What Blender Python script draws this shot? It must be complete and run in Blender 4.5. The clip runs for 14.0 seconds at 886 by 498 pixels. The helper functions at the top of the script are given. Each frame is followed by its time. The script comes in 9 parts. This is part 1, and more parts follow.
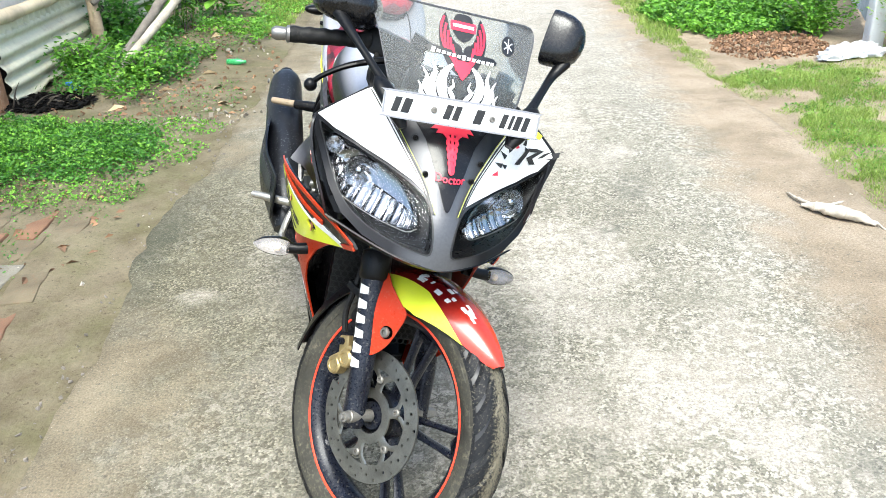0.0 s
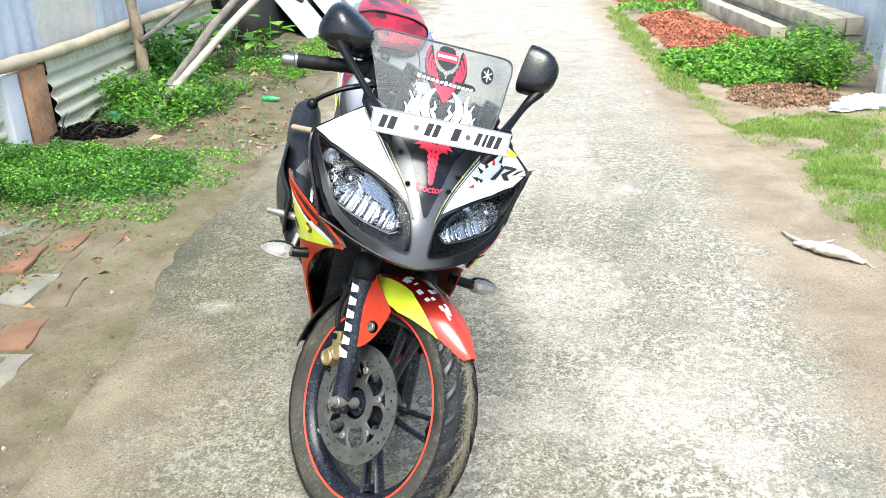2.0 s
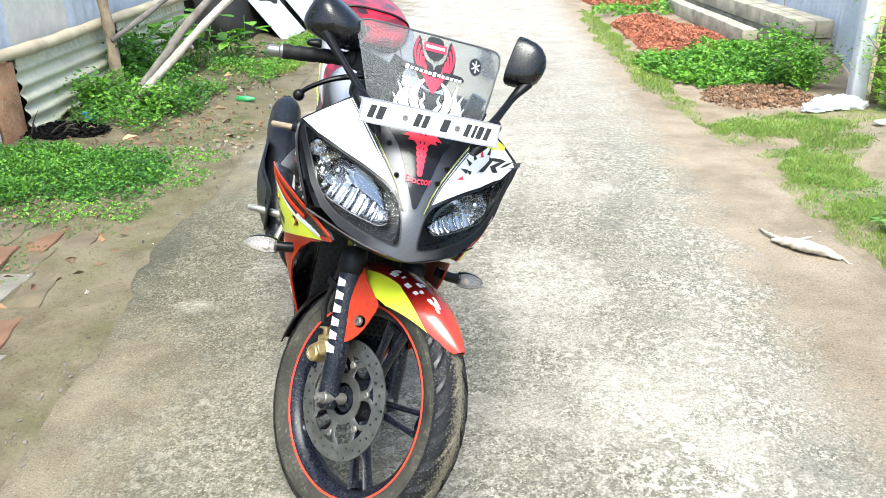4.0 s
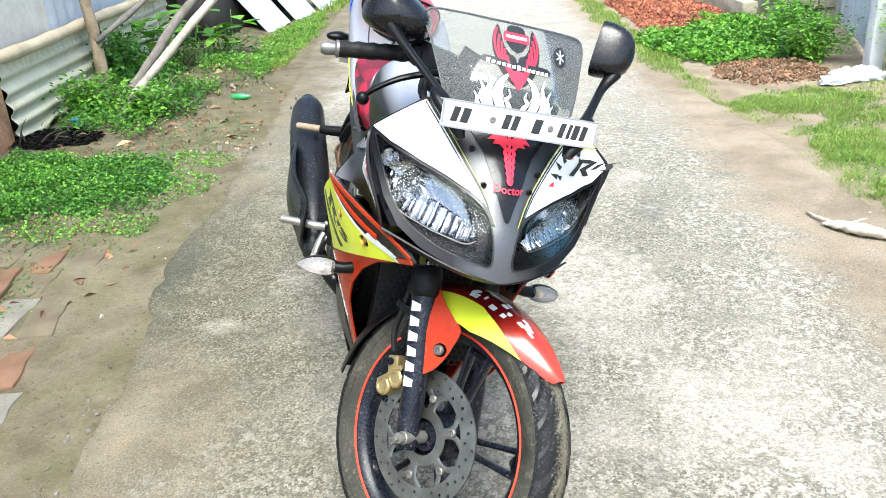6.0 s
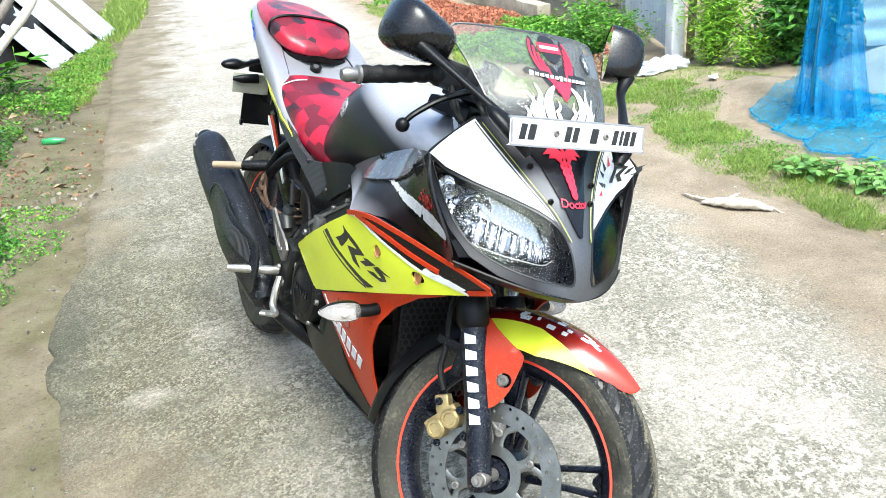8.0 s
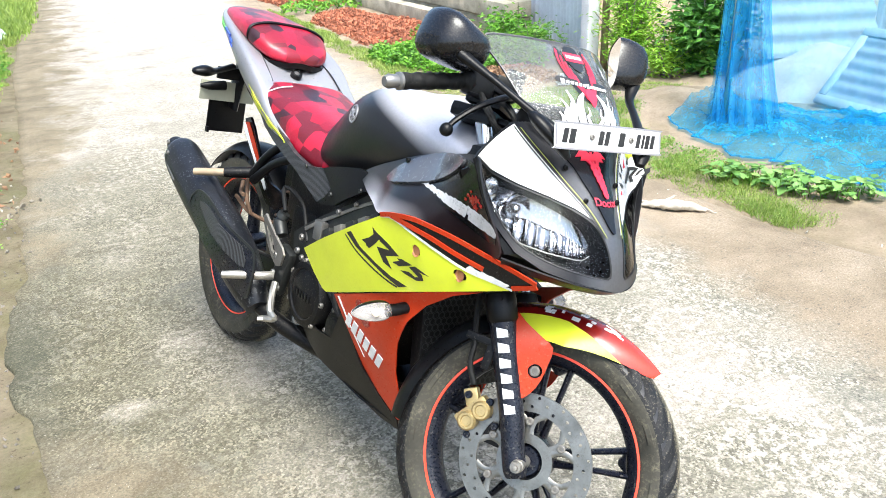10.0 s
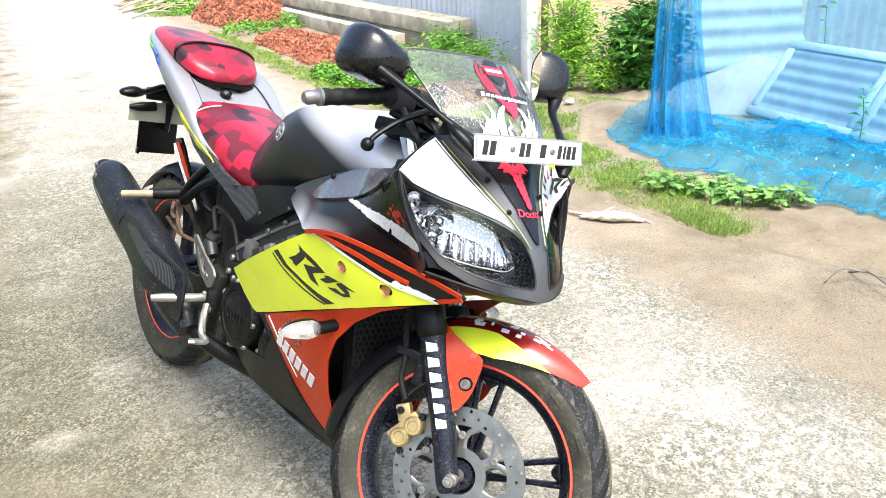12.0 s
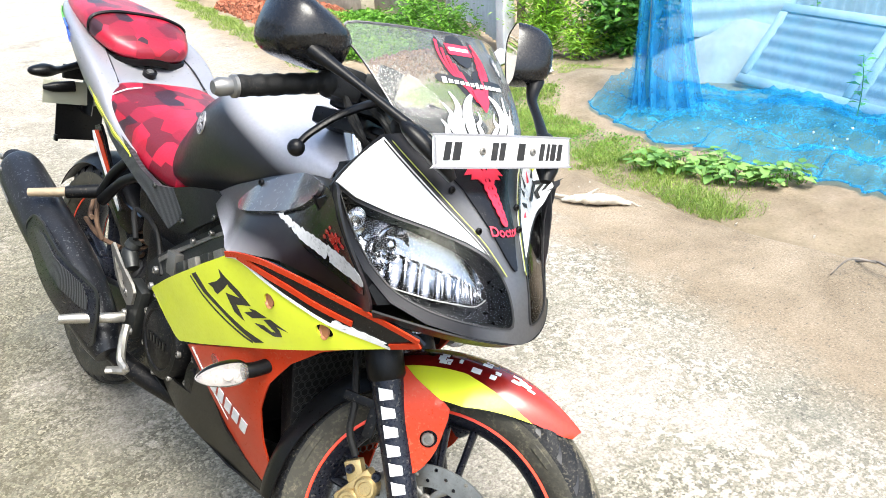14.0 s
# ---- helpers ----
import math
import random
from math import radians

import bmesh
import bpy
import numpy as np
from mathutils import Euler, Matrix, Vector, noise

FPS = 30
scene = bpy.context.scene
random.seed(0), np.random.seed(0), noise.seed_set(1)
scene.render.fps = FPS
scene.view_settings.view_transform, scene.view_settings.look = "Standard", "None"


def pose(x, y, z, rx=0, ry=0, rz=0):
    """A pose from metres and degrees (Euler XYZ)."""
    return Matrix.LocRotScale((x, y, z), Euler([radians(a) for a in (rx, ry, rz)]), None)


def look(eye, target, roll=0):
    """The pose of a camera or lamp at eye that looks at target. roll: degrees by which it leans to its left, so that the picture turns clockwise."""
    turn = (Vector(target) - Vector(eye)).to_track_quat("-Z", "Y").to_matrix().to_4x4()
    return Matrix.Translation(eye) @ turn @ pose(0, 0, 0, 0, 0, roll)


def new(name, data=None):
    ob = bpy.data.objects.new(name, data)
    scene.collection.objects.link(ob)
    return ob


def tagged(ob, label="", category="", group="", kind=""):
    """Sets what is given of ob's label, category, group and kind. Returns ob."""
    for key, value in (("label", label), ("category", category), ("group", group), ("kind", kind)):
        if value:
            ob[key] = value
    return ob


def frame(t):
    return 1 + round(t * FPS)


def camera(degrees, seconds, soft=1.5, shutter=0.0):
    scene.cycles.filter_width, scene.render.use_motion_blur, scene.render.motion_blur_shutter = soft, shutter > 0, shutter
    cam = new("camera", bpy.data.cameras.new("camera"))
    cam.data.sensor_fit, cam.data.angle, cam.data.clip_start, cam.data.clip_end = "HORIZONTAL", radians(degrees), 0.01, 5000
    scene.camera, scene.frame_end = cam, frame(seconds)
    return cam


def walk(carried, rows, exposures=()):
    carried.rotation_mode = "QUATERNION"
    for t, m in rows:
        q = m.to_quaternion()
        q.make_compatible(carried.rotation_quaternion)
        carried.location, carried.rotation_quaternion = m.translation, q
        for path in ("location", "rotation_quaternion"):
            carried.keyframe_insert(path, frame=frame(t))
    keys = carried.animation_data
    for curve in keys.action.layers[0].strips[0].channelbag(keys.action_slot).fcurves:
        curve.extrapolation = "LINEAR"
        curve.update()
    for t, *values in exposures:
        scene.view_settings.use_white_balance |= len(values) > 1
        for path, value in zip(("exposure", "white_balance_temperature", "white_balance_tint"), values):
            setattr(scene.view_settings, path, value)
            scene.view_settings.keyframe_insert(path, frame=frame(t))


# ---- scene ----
cam = camera(56.8, 14.0, soft=0.65)
PATH = [
    (0, (0.085, 0.071, 1.334), (0.0, 1.856, 0.436), -2.6),
    (0.5, (0.184, 0.09, 1.324), (0.044, 1.88, 0.442), -2.9),
    (1, (0.229, 0.055, 1.311), (0.045, 1.834, 0.416), -3.8),
    (1.5, (0.196, -0.097, 1.328), (0.029, 1.71, 0.487), -2.4),
    (2, (0.204, -0.129, 1.333), (0.037, 1.7, 0.54), -1.7),
    (2.2, (0.212, -0.13, 1.332), (0.061, 1.702, 0.544), -1.6),
    (4.3, (0.157, -0.124, 1.304), (0.057, 1.713, 0.52), -1.1),
    (4.5, (0.149, -0.123, 1.308), (0.04, 1.714, 0.525), -1.2),
    (5, (0.127, -0.113, 1.305), (0.018, 1.721, 0.516), -1.7),
    (5.5, (0.066, -0.042, 1.294), (-0.016, 1.792, 0.5), -2.4),
    (6, (-0.039, 0.076, 1.289), (-0.096, 1.9, 0.471), -3.3),
    (6.5, (-0.191, 0.091, 1.312), (-0.056, 1.907, 0.486), -1.6),
    (7, (-0.349, 0.089, 1.317), (-0.021, 1.881, 0.491), -2.0),
    (7.5, (-0.428, 0.188, 1.314), (-0.028, 1.972, 0.504), -3.2),
    (7.7, (-0.454, 0.22, 1.307), (-0.037, 1.999, 0.493), -4.0),
    (9.8, (-0.763, 0.258, 1.326), (-0.057, 1.94, 0.505), -2.1),
    (10, (-0.771, 0.259, 1.334), (-0.063, 1.942, 0.518), -2.4),
    (10.5, (-0.781, 0.255, 1.343), (-0.062, 1.951, 0.564), -3.0),
    (11, (-0.778, 0.252, 1.329), (-0.055, 1.948, 0.556), -3.0),
    (11.5, (-0.751, 0.244, 1.327), (0.015, 1.92, 0.55), -2.7),
    (12, (-0.724, 0.237, 1.324), (0.094, 1.887, 0.544), -2.6),
    (12.5, (-0.718, 0.241, 1.301), (0.138, 1.865, 0.508), -2.2),
    (13, (-0.696, 0.302, 1.297), (0.19, 1.895, 0.474), -1.9),
    (13.5, (-0.609, 0.417, 1.291), (0.271, 2.006, 0.454), -2.4),
    (14, (-0.546, 0.504, 1.285), (0.299, 2.1, 0.426), -2.7),
]
walk(cam, [(t, look(eye, target, roll)) for t, eye, target, roll in PATH], [(0, 1.57, 6100, 3), (5, 1.55, 6080, 3), (7.5, 1.60, 5950, 1), (10, 1.75, 6180, 5), (14, 1.73, 6360, 6)])

# ---- sky, sun ----
world = bpy.data.worlds.new("sky")
scene.world = world
world.use_nodes = True
wn, wl = world.node_tree.nodes, world.node_tree.links
sky = wn.new("ShaderNodeTexSky")
sky.sky_type = "NISHITA"
sky.sun_disc = False
sky.sun_elevation, sky.sun_rotation = radians(62), radians(177)
sky.air_density, sky.dust_density, sky.ozone_density = 1.0, 4.0, 1.0
wl.new(sky.outputs[0], wn["Background"].inputs[0])
wn["Background"].inputs[1].default_value = 0.14
sun = new("sun", bpy.data.lights.new("sun", "SUN"))
sun.data.energy, sun.data.angle, sun.data.color = 1.9, radians(35), (1.0, 0.97, 0.90)
sun.matrix_world = look((0.03 * 20, -0.52 * 20, 20), (0, 0, 0))
scene.view_settings.exposure = 1.6


# ---- materials ----
def node(t, kind, **kw):
    n = t.nodes.new("ShaderNode" + kind)
    for k, v in kw.items():
        n.inputs[k.replace("_", " ")].default_value = v
    return n


def ramp(t, src, stops, ease="LINEAR"):
    r = t.nodes.new("ShaderNodeValToRGB")
    r.color_ramp.interpolation = ease
    while len(r.color_ramp.elements) < len(stops):
        r.color_ramp.elements.new(0.5)
    for e, (p, c) in zip(r.color_ramp.elements, stops):
        e.position = p
        e.color = (*c, 1) if len(c) == 3 else c
    t.links.new(src, r.inputs[0])
    return r.outputs[0]


def mixc(t, fac, a, b, how="MIX"):
    m = t.nodes.new("ShaderNodeMix")
    m.data_type, m.blend_type = "RGBA", how
    for sock, v in ((m.inputs[0], fac), (m.inputs[6], a), (m.inputs[7], b)):
        if isinstance(v, bpy.types.NodeSocket):
            t.links.new(v, sock)
        elif isinstance(v, (int, float)):
            sock.default_value = v
        else:
            sock.default_value = (*v, 1)
    return m.outputs[2]


def maths(t, op, a, b=0.0, clamp=False):
    m = t.nodes.new("ShaderNodeMath")
    m.operation, m.use_clamp = op, clamp
    for sock, v in ((m.inputs[0], a), (m.inputs[1], b)):
        if isinstance(v, bpy.types.NodeSocket):
            t.links.new(v, sock)
        else:
            sock.default_value = v
    return m.outputs[0]


def coords(t):
    return t.nodes.new("ShaderNodeTexCoord").outputs["Object"]


def geo_pos(t):
    return t.nodes.new("ShaderNodeNewGeometry").outputs["Position"]


def noisy(t, scale, detail=4.0, rough=0.55, vec=None, dist=0.0):
    n = node(t, "TexNoise", Scale=scale, Detail=detail, Roughness=rough, Distortion=dist)
    t.links.new(vec if vec else coords(t), n.inputs["Vector"])
    return n.outputs[0]


def bumped(t, bsdf, height, strength=0.3, distance=0.01):
    b = node(t, "Bump", Strength=strength, Distance=distance)
    t.links.new(height, b.inputs["Height"])
    t.links.new(b.outputs[0], bsdf.inputs["Normal"])


def blank(name):
    m = bpy.data.materials.new(name)
    m.use_nodes = True
    t = m.node_tree
    return m, t, t.nodes["Principled BSDF"]


def paint(name, col, rough=0.4, metal=0.0, coat=0.0, dirt=(0.33, 0.29, 0.24), dirty=0.15, vary=0.12, scale=9.0, bump=0.05, spec=0.5, island=0.0, specks=0.0, speck_col=(0.42, 0.40, 0.36), speck_size=170.0):
    """A painted, plastic or metal surface with mottling at two scales and a thin film of dust."""
    m, t, b = blank(name)
    big, fine = noisy(t, scale, 3), noisy(t, scale * 14, 5, 0.65)
    dark = tuple(c * (1 - vary) for c in col)
    lite = tuple(min(1, c * (1 + vary) + vary * 0.02 * min(1, 5 * max(col))) for c in col)
    base = ramp(t, big, [(0.3, dark), (0.7, lite)])
    if island:
        g = t.nodes.new("ShaderNodeNewGeometry").outputs["Random Per Island"]
        base = mixc(t, 1.0, base, ramp(t, g, [(0, (1 - island,) * 3), (1, (1 + island * 0.4,) * 3)]), "MULTIPLY")
    mask = maths(t, "MULTIPLY", ramp(t, fine, [(0.48, (0, 0, 0)), (0.72, (1, 1, 1))]), ramp(t, noisy(t, scale * 2.3, 2), [(0.35, (0, 0, 0)), (0.7, (1, 1, 1))]))
    base = mixc(t, maths(t, "MULTIPLY", mask, dirty), base, dirt)
    if specks:
        spots = maths(t, "MULTIPLY", ramp(t, noisy(t, speck_size, 2.5, 0.55), [(0.60, (0, 0, 0)), (0.66, (1, 1, 1))]), ramp(t, noisy(t, 11, 3), [(0.36, (0.15,) * 3), (0.62, (1, 1, 1))]))
        base = mixc(t, maths(t, "MULTIPLY", spots, specks), base, speck_col)
    t.links.new(base, b.inputs["Base Color"])
    t.links.new(ramp(t, fine, [(0.3, (max(0.02, rough - 0.08),) * 3), (0.75, (min(1, rough + 0.14),) * 3)]), b.inputs["Roughness"])
    b.inputs["Metallic"].default_value = metal
    b.inputs["Coat Weight"].default_value = coat
    b.inputs["Coat Roughness"].default_value = 0.08
    b.inputs["Specular IOR Level"].default_value = spec
    if bump:
        bumped(t, b, fine, bump, 0.004)
    return m


def leaf_mat(name, lo, mid, hi):
    m, t, b = blank(name)
    g = t.nodes.new("ShaderNodeNewGeometry").outputs["Random Per Island"]
    c = ramp(t, g, [(0.0, lo), (0.5, mid), (1.0, hi)])
    c = mixc(t, 0.35, c, ramp(t, noisy(t, 2.6, 4), [(0.3, lo), (0.7, hi)]))
    t.links.new(c, b.inputs["Base Color"])
    b.inputs["Roughness"].default_value = 0.5
    tr = node(t, "BsdfTranslucent")
    t.links.new(c, tr.inputs[0])
    mx = node(t, "MixShader", Fac=0.3)
    t.links.new(b.outputs[0], mx.inputs[1])
    t.links.new(tr.outputs[0], mx.inputs[2])
    t.links.new(mx.outputs[0], t.nodes["Material Output"].inputs[0])
    return m


def scuffed(t, p):
    """Darker trodden patches and small clods in the blown sand."""
    patch = ramp(t, noisy(t, 2.6, 7, 0.68, p, 0.4), [(0.34, (0.72, 0.70, 0.66)), (0.56, (1.03, 1.03, 1.03))])
    clod = ramp(t, noisy(t, 38, 5, 0.7, p), [(0.30, (0.62, 0.60, 0.56)), (0.38, (1, 1, 1)), (0.62, (1, 1, 1)), (0.70, (1.2, 1.2, 1.2))])
    return mixc(t, 1.0, patch, clod, "MULTIPLY")


def ground_mat():
    """Trodden sandy soil, paler and drier to the right of the road, browner to the left."""
    m, t, b = blank("soil")
    p = geo_pos(t)
    big, mid, fine = noisy(t, 0.9, 4, 0.6, p), noisy(t, 6, 5, 0.6, p), noisy(t, 90, 6, 0.7, p)
    sep = t.nodes.new("ShaderNodeSeparateXYZ")
    t.links.new(p, sep.inputs[0])
    left = ramp(t, mid, [(0.26, (0.084, 0.068, 0.040)), (0.48, (0.146, 0.121, 0.078)), (0.74, (0.212, 0.178, 0.120))])
    right = ramp(t, mid, [(0.25, (0.218, 0.168, 0.116)), (0.5, (0.285, 0.226, 0.161)), (0.75, (0.345, 0.280, 0.207))])
    side = maths(t, "MULTIPLY_ADD", sep.outputs[0], 0.6)
    side.node.inputs[2].default_value = 0.5
    side.node.use_clamp = True
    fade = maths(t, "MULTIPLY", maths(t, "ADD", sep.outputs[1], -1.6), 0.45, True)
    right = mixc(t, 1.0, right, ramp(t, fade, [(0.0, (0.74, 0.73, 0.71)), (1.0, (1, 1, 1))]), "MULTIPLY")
    right = mixc(t, 1.0, right, scuffed(t, p), "MULTIPLY")
    c = mixc(t, side, left, right)
    c = mixc(t, ramp(t, big, [(0.52, (0, 0, 0)), (0.68, (0.55, 0.55, 0.55))]), c, mixc(t, side, (0.25, 0.21, 0.15), (0.29, 0.235, 0.17)))
    moss = ramp(t, noisy(t, 1.9, 6, 0.7, p), [(0.45, (0, 0, 0)), (0.64, (0.6,) * 3)])
    moss = maths(t, "MULTIPLY", moss, maths(t, "SUBTRACT", 1.0, maths(t, "MULTIPLY", side, 0.75)))
    c = mixc(t, moss, c, mixc(t, side, (0.105, 0.108, 0.044), (0.20, 0.185, 0.095)))
    crumb = ramp(t, noisy(t, 46, 6, 0.75, p), [(0.35, (0.75,) * 3), (0.42, (0, 0, 0))])
    crumb = maths(t, "MULTIPLY", crumb, maths(t, "SUBTRACT", 1.0, maths(t, "MULTIPLY", side, 0.6)))
    c = mixc(t, crumb, c, (0.055, 0.043, 0.028))
    c = mixc(t, 1.0, c, ramp(t, fine, [(0.25, (0.78,) * 3), (0.7, (1.12,) * 3)]), "MULTIPLY")
    t.links.new(c, b.inputs["Base Color"])
    b.inputs["Roughness"].default_value = 0.95
    b.inputs["Specular IOR Level"].default_value = 0.2
    h = maths(t, "ADD", maths(t, "MULTIPLY", mid, 2.0), fine)
    bumped(t, b, h, 0.65, 0.012)
    return m


def road_mat():
    """Old worn concrete: grey with fine pale aggregate, bald whitish patches, sand blown over one edge."""
    m, t, b = blank("worn_concrete")
    p = geo_pos(t)
    sep = t.nodes.new("ShaderNodeSeparateXYZ")
    t.links.new(p, sep.inputs[0])
    big, mid, fine = noisy(t, 0.75, 6, 0.62, p, 0.5), noisy(t, 4.5, 6, 0.62, p, 0.3), noisy(t, 150, 4, 0.7, p)
    v = node(t, "TexVoronoi", Scale=150.0, Randomness=1.0)
    t.links.new(p, v.inputs["Vector"])
    base = ramp(t, mid, [(0.28, (0.163, 0.150, 0.121)), (0.5, (0.226, 0.210, 0.169)), (0.72, (0.286, 0.266, 0.215))])
    stone = ramp(t, v.outputs["Color"], [(0.2, (0.095, 0.088, 0.070)), (0.5, (0.198, 0.184, 0.148)), (0.85, (0.49, 0.455, 0.375))])
    # paler to the right and far ahead, darker on the left, broken by noise
    worn = maths(t, "ADD", maths(t, "MULTIPLY", sep.outputs[0], 0.45), maths(t, "ADD", maths(t, "MULTIPLY", maths(t, "ADD", big, -0.17), 1.5), maths(t, "MULTIPLY", maths(t, "ADD", sep.outputs[1], -4.0), 0.28, True)), True)
    base = mixc(t, worn, mixc(t, 1.0, base, (0.47, 0.465, 0.38), "MULTIPLY"), base)
    stone = mixc(t, worn, mixc(t, 1.0, stone, (0.60, 0.59, 0.50), "MULTIPLY"), stone)
    show = ramp(t, noisy(t, 7, 6, 0.7, p), [(0.36, (0.2,) * 3), (0.62, (0.8,) * 3)])
    c = mixc(t, show, base, stone)
    # bald patches where the cement skin is left
    edge = maths(t, "ADD", maths(t, "MULTIPLY", big, 0.6), maths(t, "MULTIPLY", noisy(t, 3.2, 8, 0.72, p), 0.5))
    bald = maths(t, "MULTIPLY", ramp(t, edge, [(0.58, (0, 0, 0)), (0.66, (0.55,) * 3)]), ramp(t, worn, [(0.15, (0.12,) * 3), (0.6, (1,) * 3)]))
    ragged = maths(t, "MULTIPLY", maths(t, "ADD", noisy(t, 4.0, 9, 0.75, p), -0.5), 5.0)
    for cx, cy, rx, ry in ((0.38, 2.55, 0.28, 0.5), (0.52, 1.86, 0.36, 0.27), (0.80, 1.66, 0.15, 0.11), (-0.84, 2.40, 0.10, 0.08), (0.3, 4.3, 0.5, 0.8), (-0.2, 1.2, 0.4, 0.25)):
        dx = maths(t, "POWER", maths(t, "ABSOLUTE", maths(t, "MULTIPLY", maths(t, "ADD", sep.outputs[0], -cx), 1 / rx)), 2.0)
        dy = maths(t, "POWER", maths(t, "ABSOLUTE", maths(t, "MULTIPLY", maths(t, "ADD", sep.outputs[1], -cy), 1 / ry)), 2.0)
        spot = maths(t, "SUBTRACT", maths(t, "ADD", ragged, 0.95), maths(t, "ADD", dx, dy))
        bald = maths(t, "MAXIMUM", bald, maths(t, "MULTIPLY", maths(t, "MULTIPLY", spot, 0.9, True), 0.62))
    bald = maths(t, "MULTIPLY", bald, ramp(t, noisy(t, 60, 4, 0.7, p), [(0.36, (0.45,) * 3), (0.56, (1,) * 3)]))
    c = mixc(t, bald, c, ramp(t, noisy(t, 30, 6, 0.7, p), [(0.3, (0.42, 0.372, 0.318)), (0.7, (0.58, 0.525, 0.46))]))
    # thin sandy film
    film = maths(t, "MULTIPLY", ramp(t, noisy(t, 1.6, 6, 0.65, p, 0.6), [(0.50, (0, 0, 0)), (0.70, (0.6,) * 3)]), ramp(t, worn, [(0.0, (0.35,) * 3), (0.5, (1,) * 3)]))
    c = mixc(t, film, c, (0.33, 0.295, 0.245))
    # the whole slab grows paler with distance
    c = mixc(t, maths(t, "MULTIPLY", maths(t, "ADD", sep.outputs[1], -3.9), 0.2, True), c, ramp(t, noisy(t, 5, 7, 0.7, p), [(0.3, (0.26, 0.232, 0.195)), (0.7, (0.41, 0.375, 0.33))]))
    dark = ramp(t, noisy(t, 2.3, 7, 0.7, p), [(0.30, (0.6,) * 3), (0.42, (0, 0, 0))])
    c = mixc(t, dark, c, (0.105, 0.105, 0.087))
    sand = maths(t, "ADD", maths(t, "MULTIPLY", maths(t, "ADD", sep.outputs[0], -1.02), 4.0), maths(t, "MULTIPLY", maths(t, "ADD", mid, -0.5), 2.4), True)
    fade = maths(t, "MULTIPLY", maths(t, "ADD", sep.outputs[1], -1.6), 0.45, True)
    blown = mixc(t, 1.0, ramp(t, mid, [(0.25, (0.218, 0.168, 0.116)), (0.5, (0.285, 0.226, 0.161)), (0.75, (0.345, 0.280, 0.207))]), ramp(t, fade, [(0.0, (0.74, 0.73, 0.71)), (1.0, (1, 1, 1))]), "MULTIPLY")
    blown = mixc(t, 1.0, blown, scuffed(t, p), "MULTIPLY")
    c = mixc(t, maths(t, "MULTIPLY", sand, 0.9), c, blown)
    spill = maths(t, "ADD", maths(t, "MULTIPLY", maths(t, "ADD", maths(t, "MULTIPLY", sep.outputs[0], -1.0), -1.02), 3.2), maths(t, "MULTIPLY", maths(t, "ADD", noisy(t, 3.5, 6, 0.65, p), -0.52), 4.5))
    near = maths(t, "MULTIPLY", maths(t, "ADD", maths(t, "MULTIPLY", sep.outputs[1], -1.0), 2.55), 2.0, True)
    spill = maths(t, "ADD", spill, maths(t, "ADD", maths(t, "MULTIPLY", near, 1.35), maths(t, "MULTIPLY", maths(t, "ADD", sep.outputs[1], -3.3), 0.35, True)), True)
    c = mixc(t, maths(t, "MULTIPLY", spill, maths(t, "MULTIPLY", maths(t, "ADD", maths(t, "MULTIPLY", maths(t, "ABSOLUTE", maths(t, "ADD", sep.outputs[1], -2.85)), 2.5), -0.6), 1.0, True)), c, ramp(t, mid, [(0.3, (0.125, 0.103, 0.067)), (0.7, (0.235, 0.198, 0.138))]))
    flake = ramp(t, noisy(t, 34, 5, 0.62, p, 0.4), [(0.510, (0, 0, 0)), (0.560, (0.60,) * 3)])
    where = maths(t, "MULTIPLY", ramp(t, noisy(t, 2.1, 5, 0.65, p), [(0.40, (0.12,) * 3), (0.60, (1,) * 3)]), ramp(t, worn, [(0.1, (0.30,) * 3), (0.6, (1,) * 3)]))
    where = maths(t, "MULTIPLY", where, maths(t, "SUBTRACT", 1.0, maths(t, "MAXIMUM", sand, maths(t, "MULTIPLY", spill, 1.0, True)), True))
    where = maths(t, "MULTIPLY", where, maths(t, "SUBTRACT", 1.0, maths(t, "MULTIPLY", bald, 1.1), True))
    c = mixc(t, maths(t, "MULTIPLY", flake, where), c, (0.51, 0.465, 0.395))
    pit = ramp(t, noisy(t, 48, 5, 0.65, p), [(0.32, (0.72,) * 3), (0.40, (0, 0, 0))])
    c = mixc(t, pit, c, (0.085, 0.080, 0.064))
    # shade of the cracked left edge, put into the colour as a dark band
    darkened = maths(t, "ADD", maths(t, "MULTIPLY", maths(t, "ADD", maths(t, "MULTIPLY", sep.outputs[0], -1.0), -0.98), 7.0), maths(t, "MULTIPLY", maths(t, "ADD", noisy(t, 6, 5, 0.65, p), -0.5), 4.0), True)
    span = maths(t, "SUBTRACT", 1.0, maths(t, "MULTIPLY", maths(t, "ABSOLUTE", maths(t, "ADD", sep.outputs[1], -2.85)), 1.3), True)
    c = mixc(t, maths(t, "MULTIPLY", maths(t, "MULTIPLY", darkened, span), 0.75), c, (0.058, 0.060, 0.042))
    speck = ramp(t, noisy(t, 230, 2, 0.5, p), [(0.67, (0, 0, 0)), (0.75, (0.5,) * 3)])
    c = mixc(t, speck, c, (0.62, 0.58, 0.50))
    c = mixc(t, 1.0, c, ramp(t, fine, [(0.34, (0.66,) * 3), (0.62, (1.13,) * 3)]), "MULTIPLY")
    t.links.new(c, b.inputs["Base Color"])
    b.inputs["Roughness"].default_value = 0.9
    b.inputs["Specular IOR Level"].default_value = 0.2
    h = maths(t, "ADD", maths(t, "MULTIPLY", fine, 1.0), maths(t, "MULTIPLY", v.outputs["Distance"], -0.8))
    bumped(t, b, h, 0.45, 0.005)
    return m


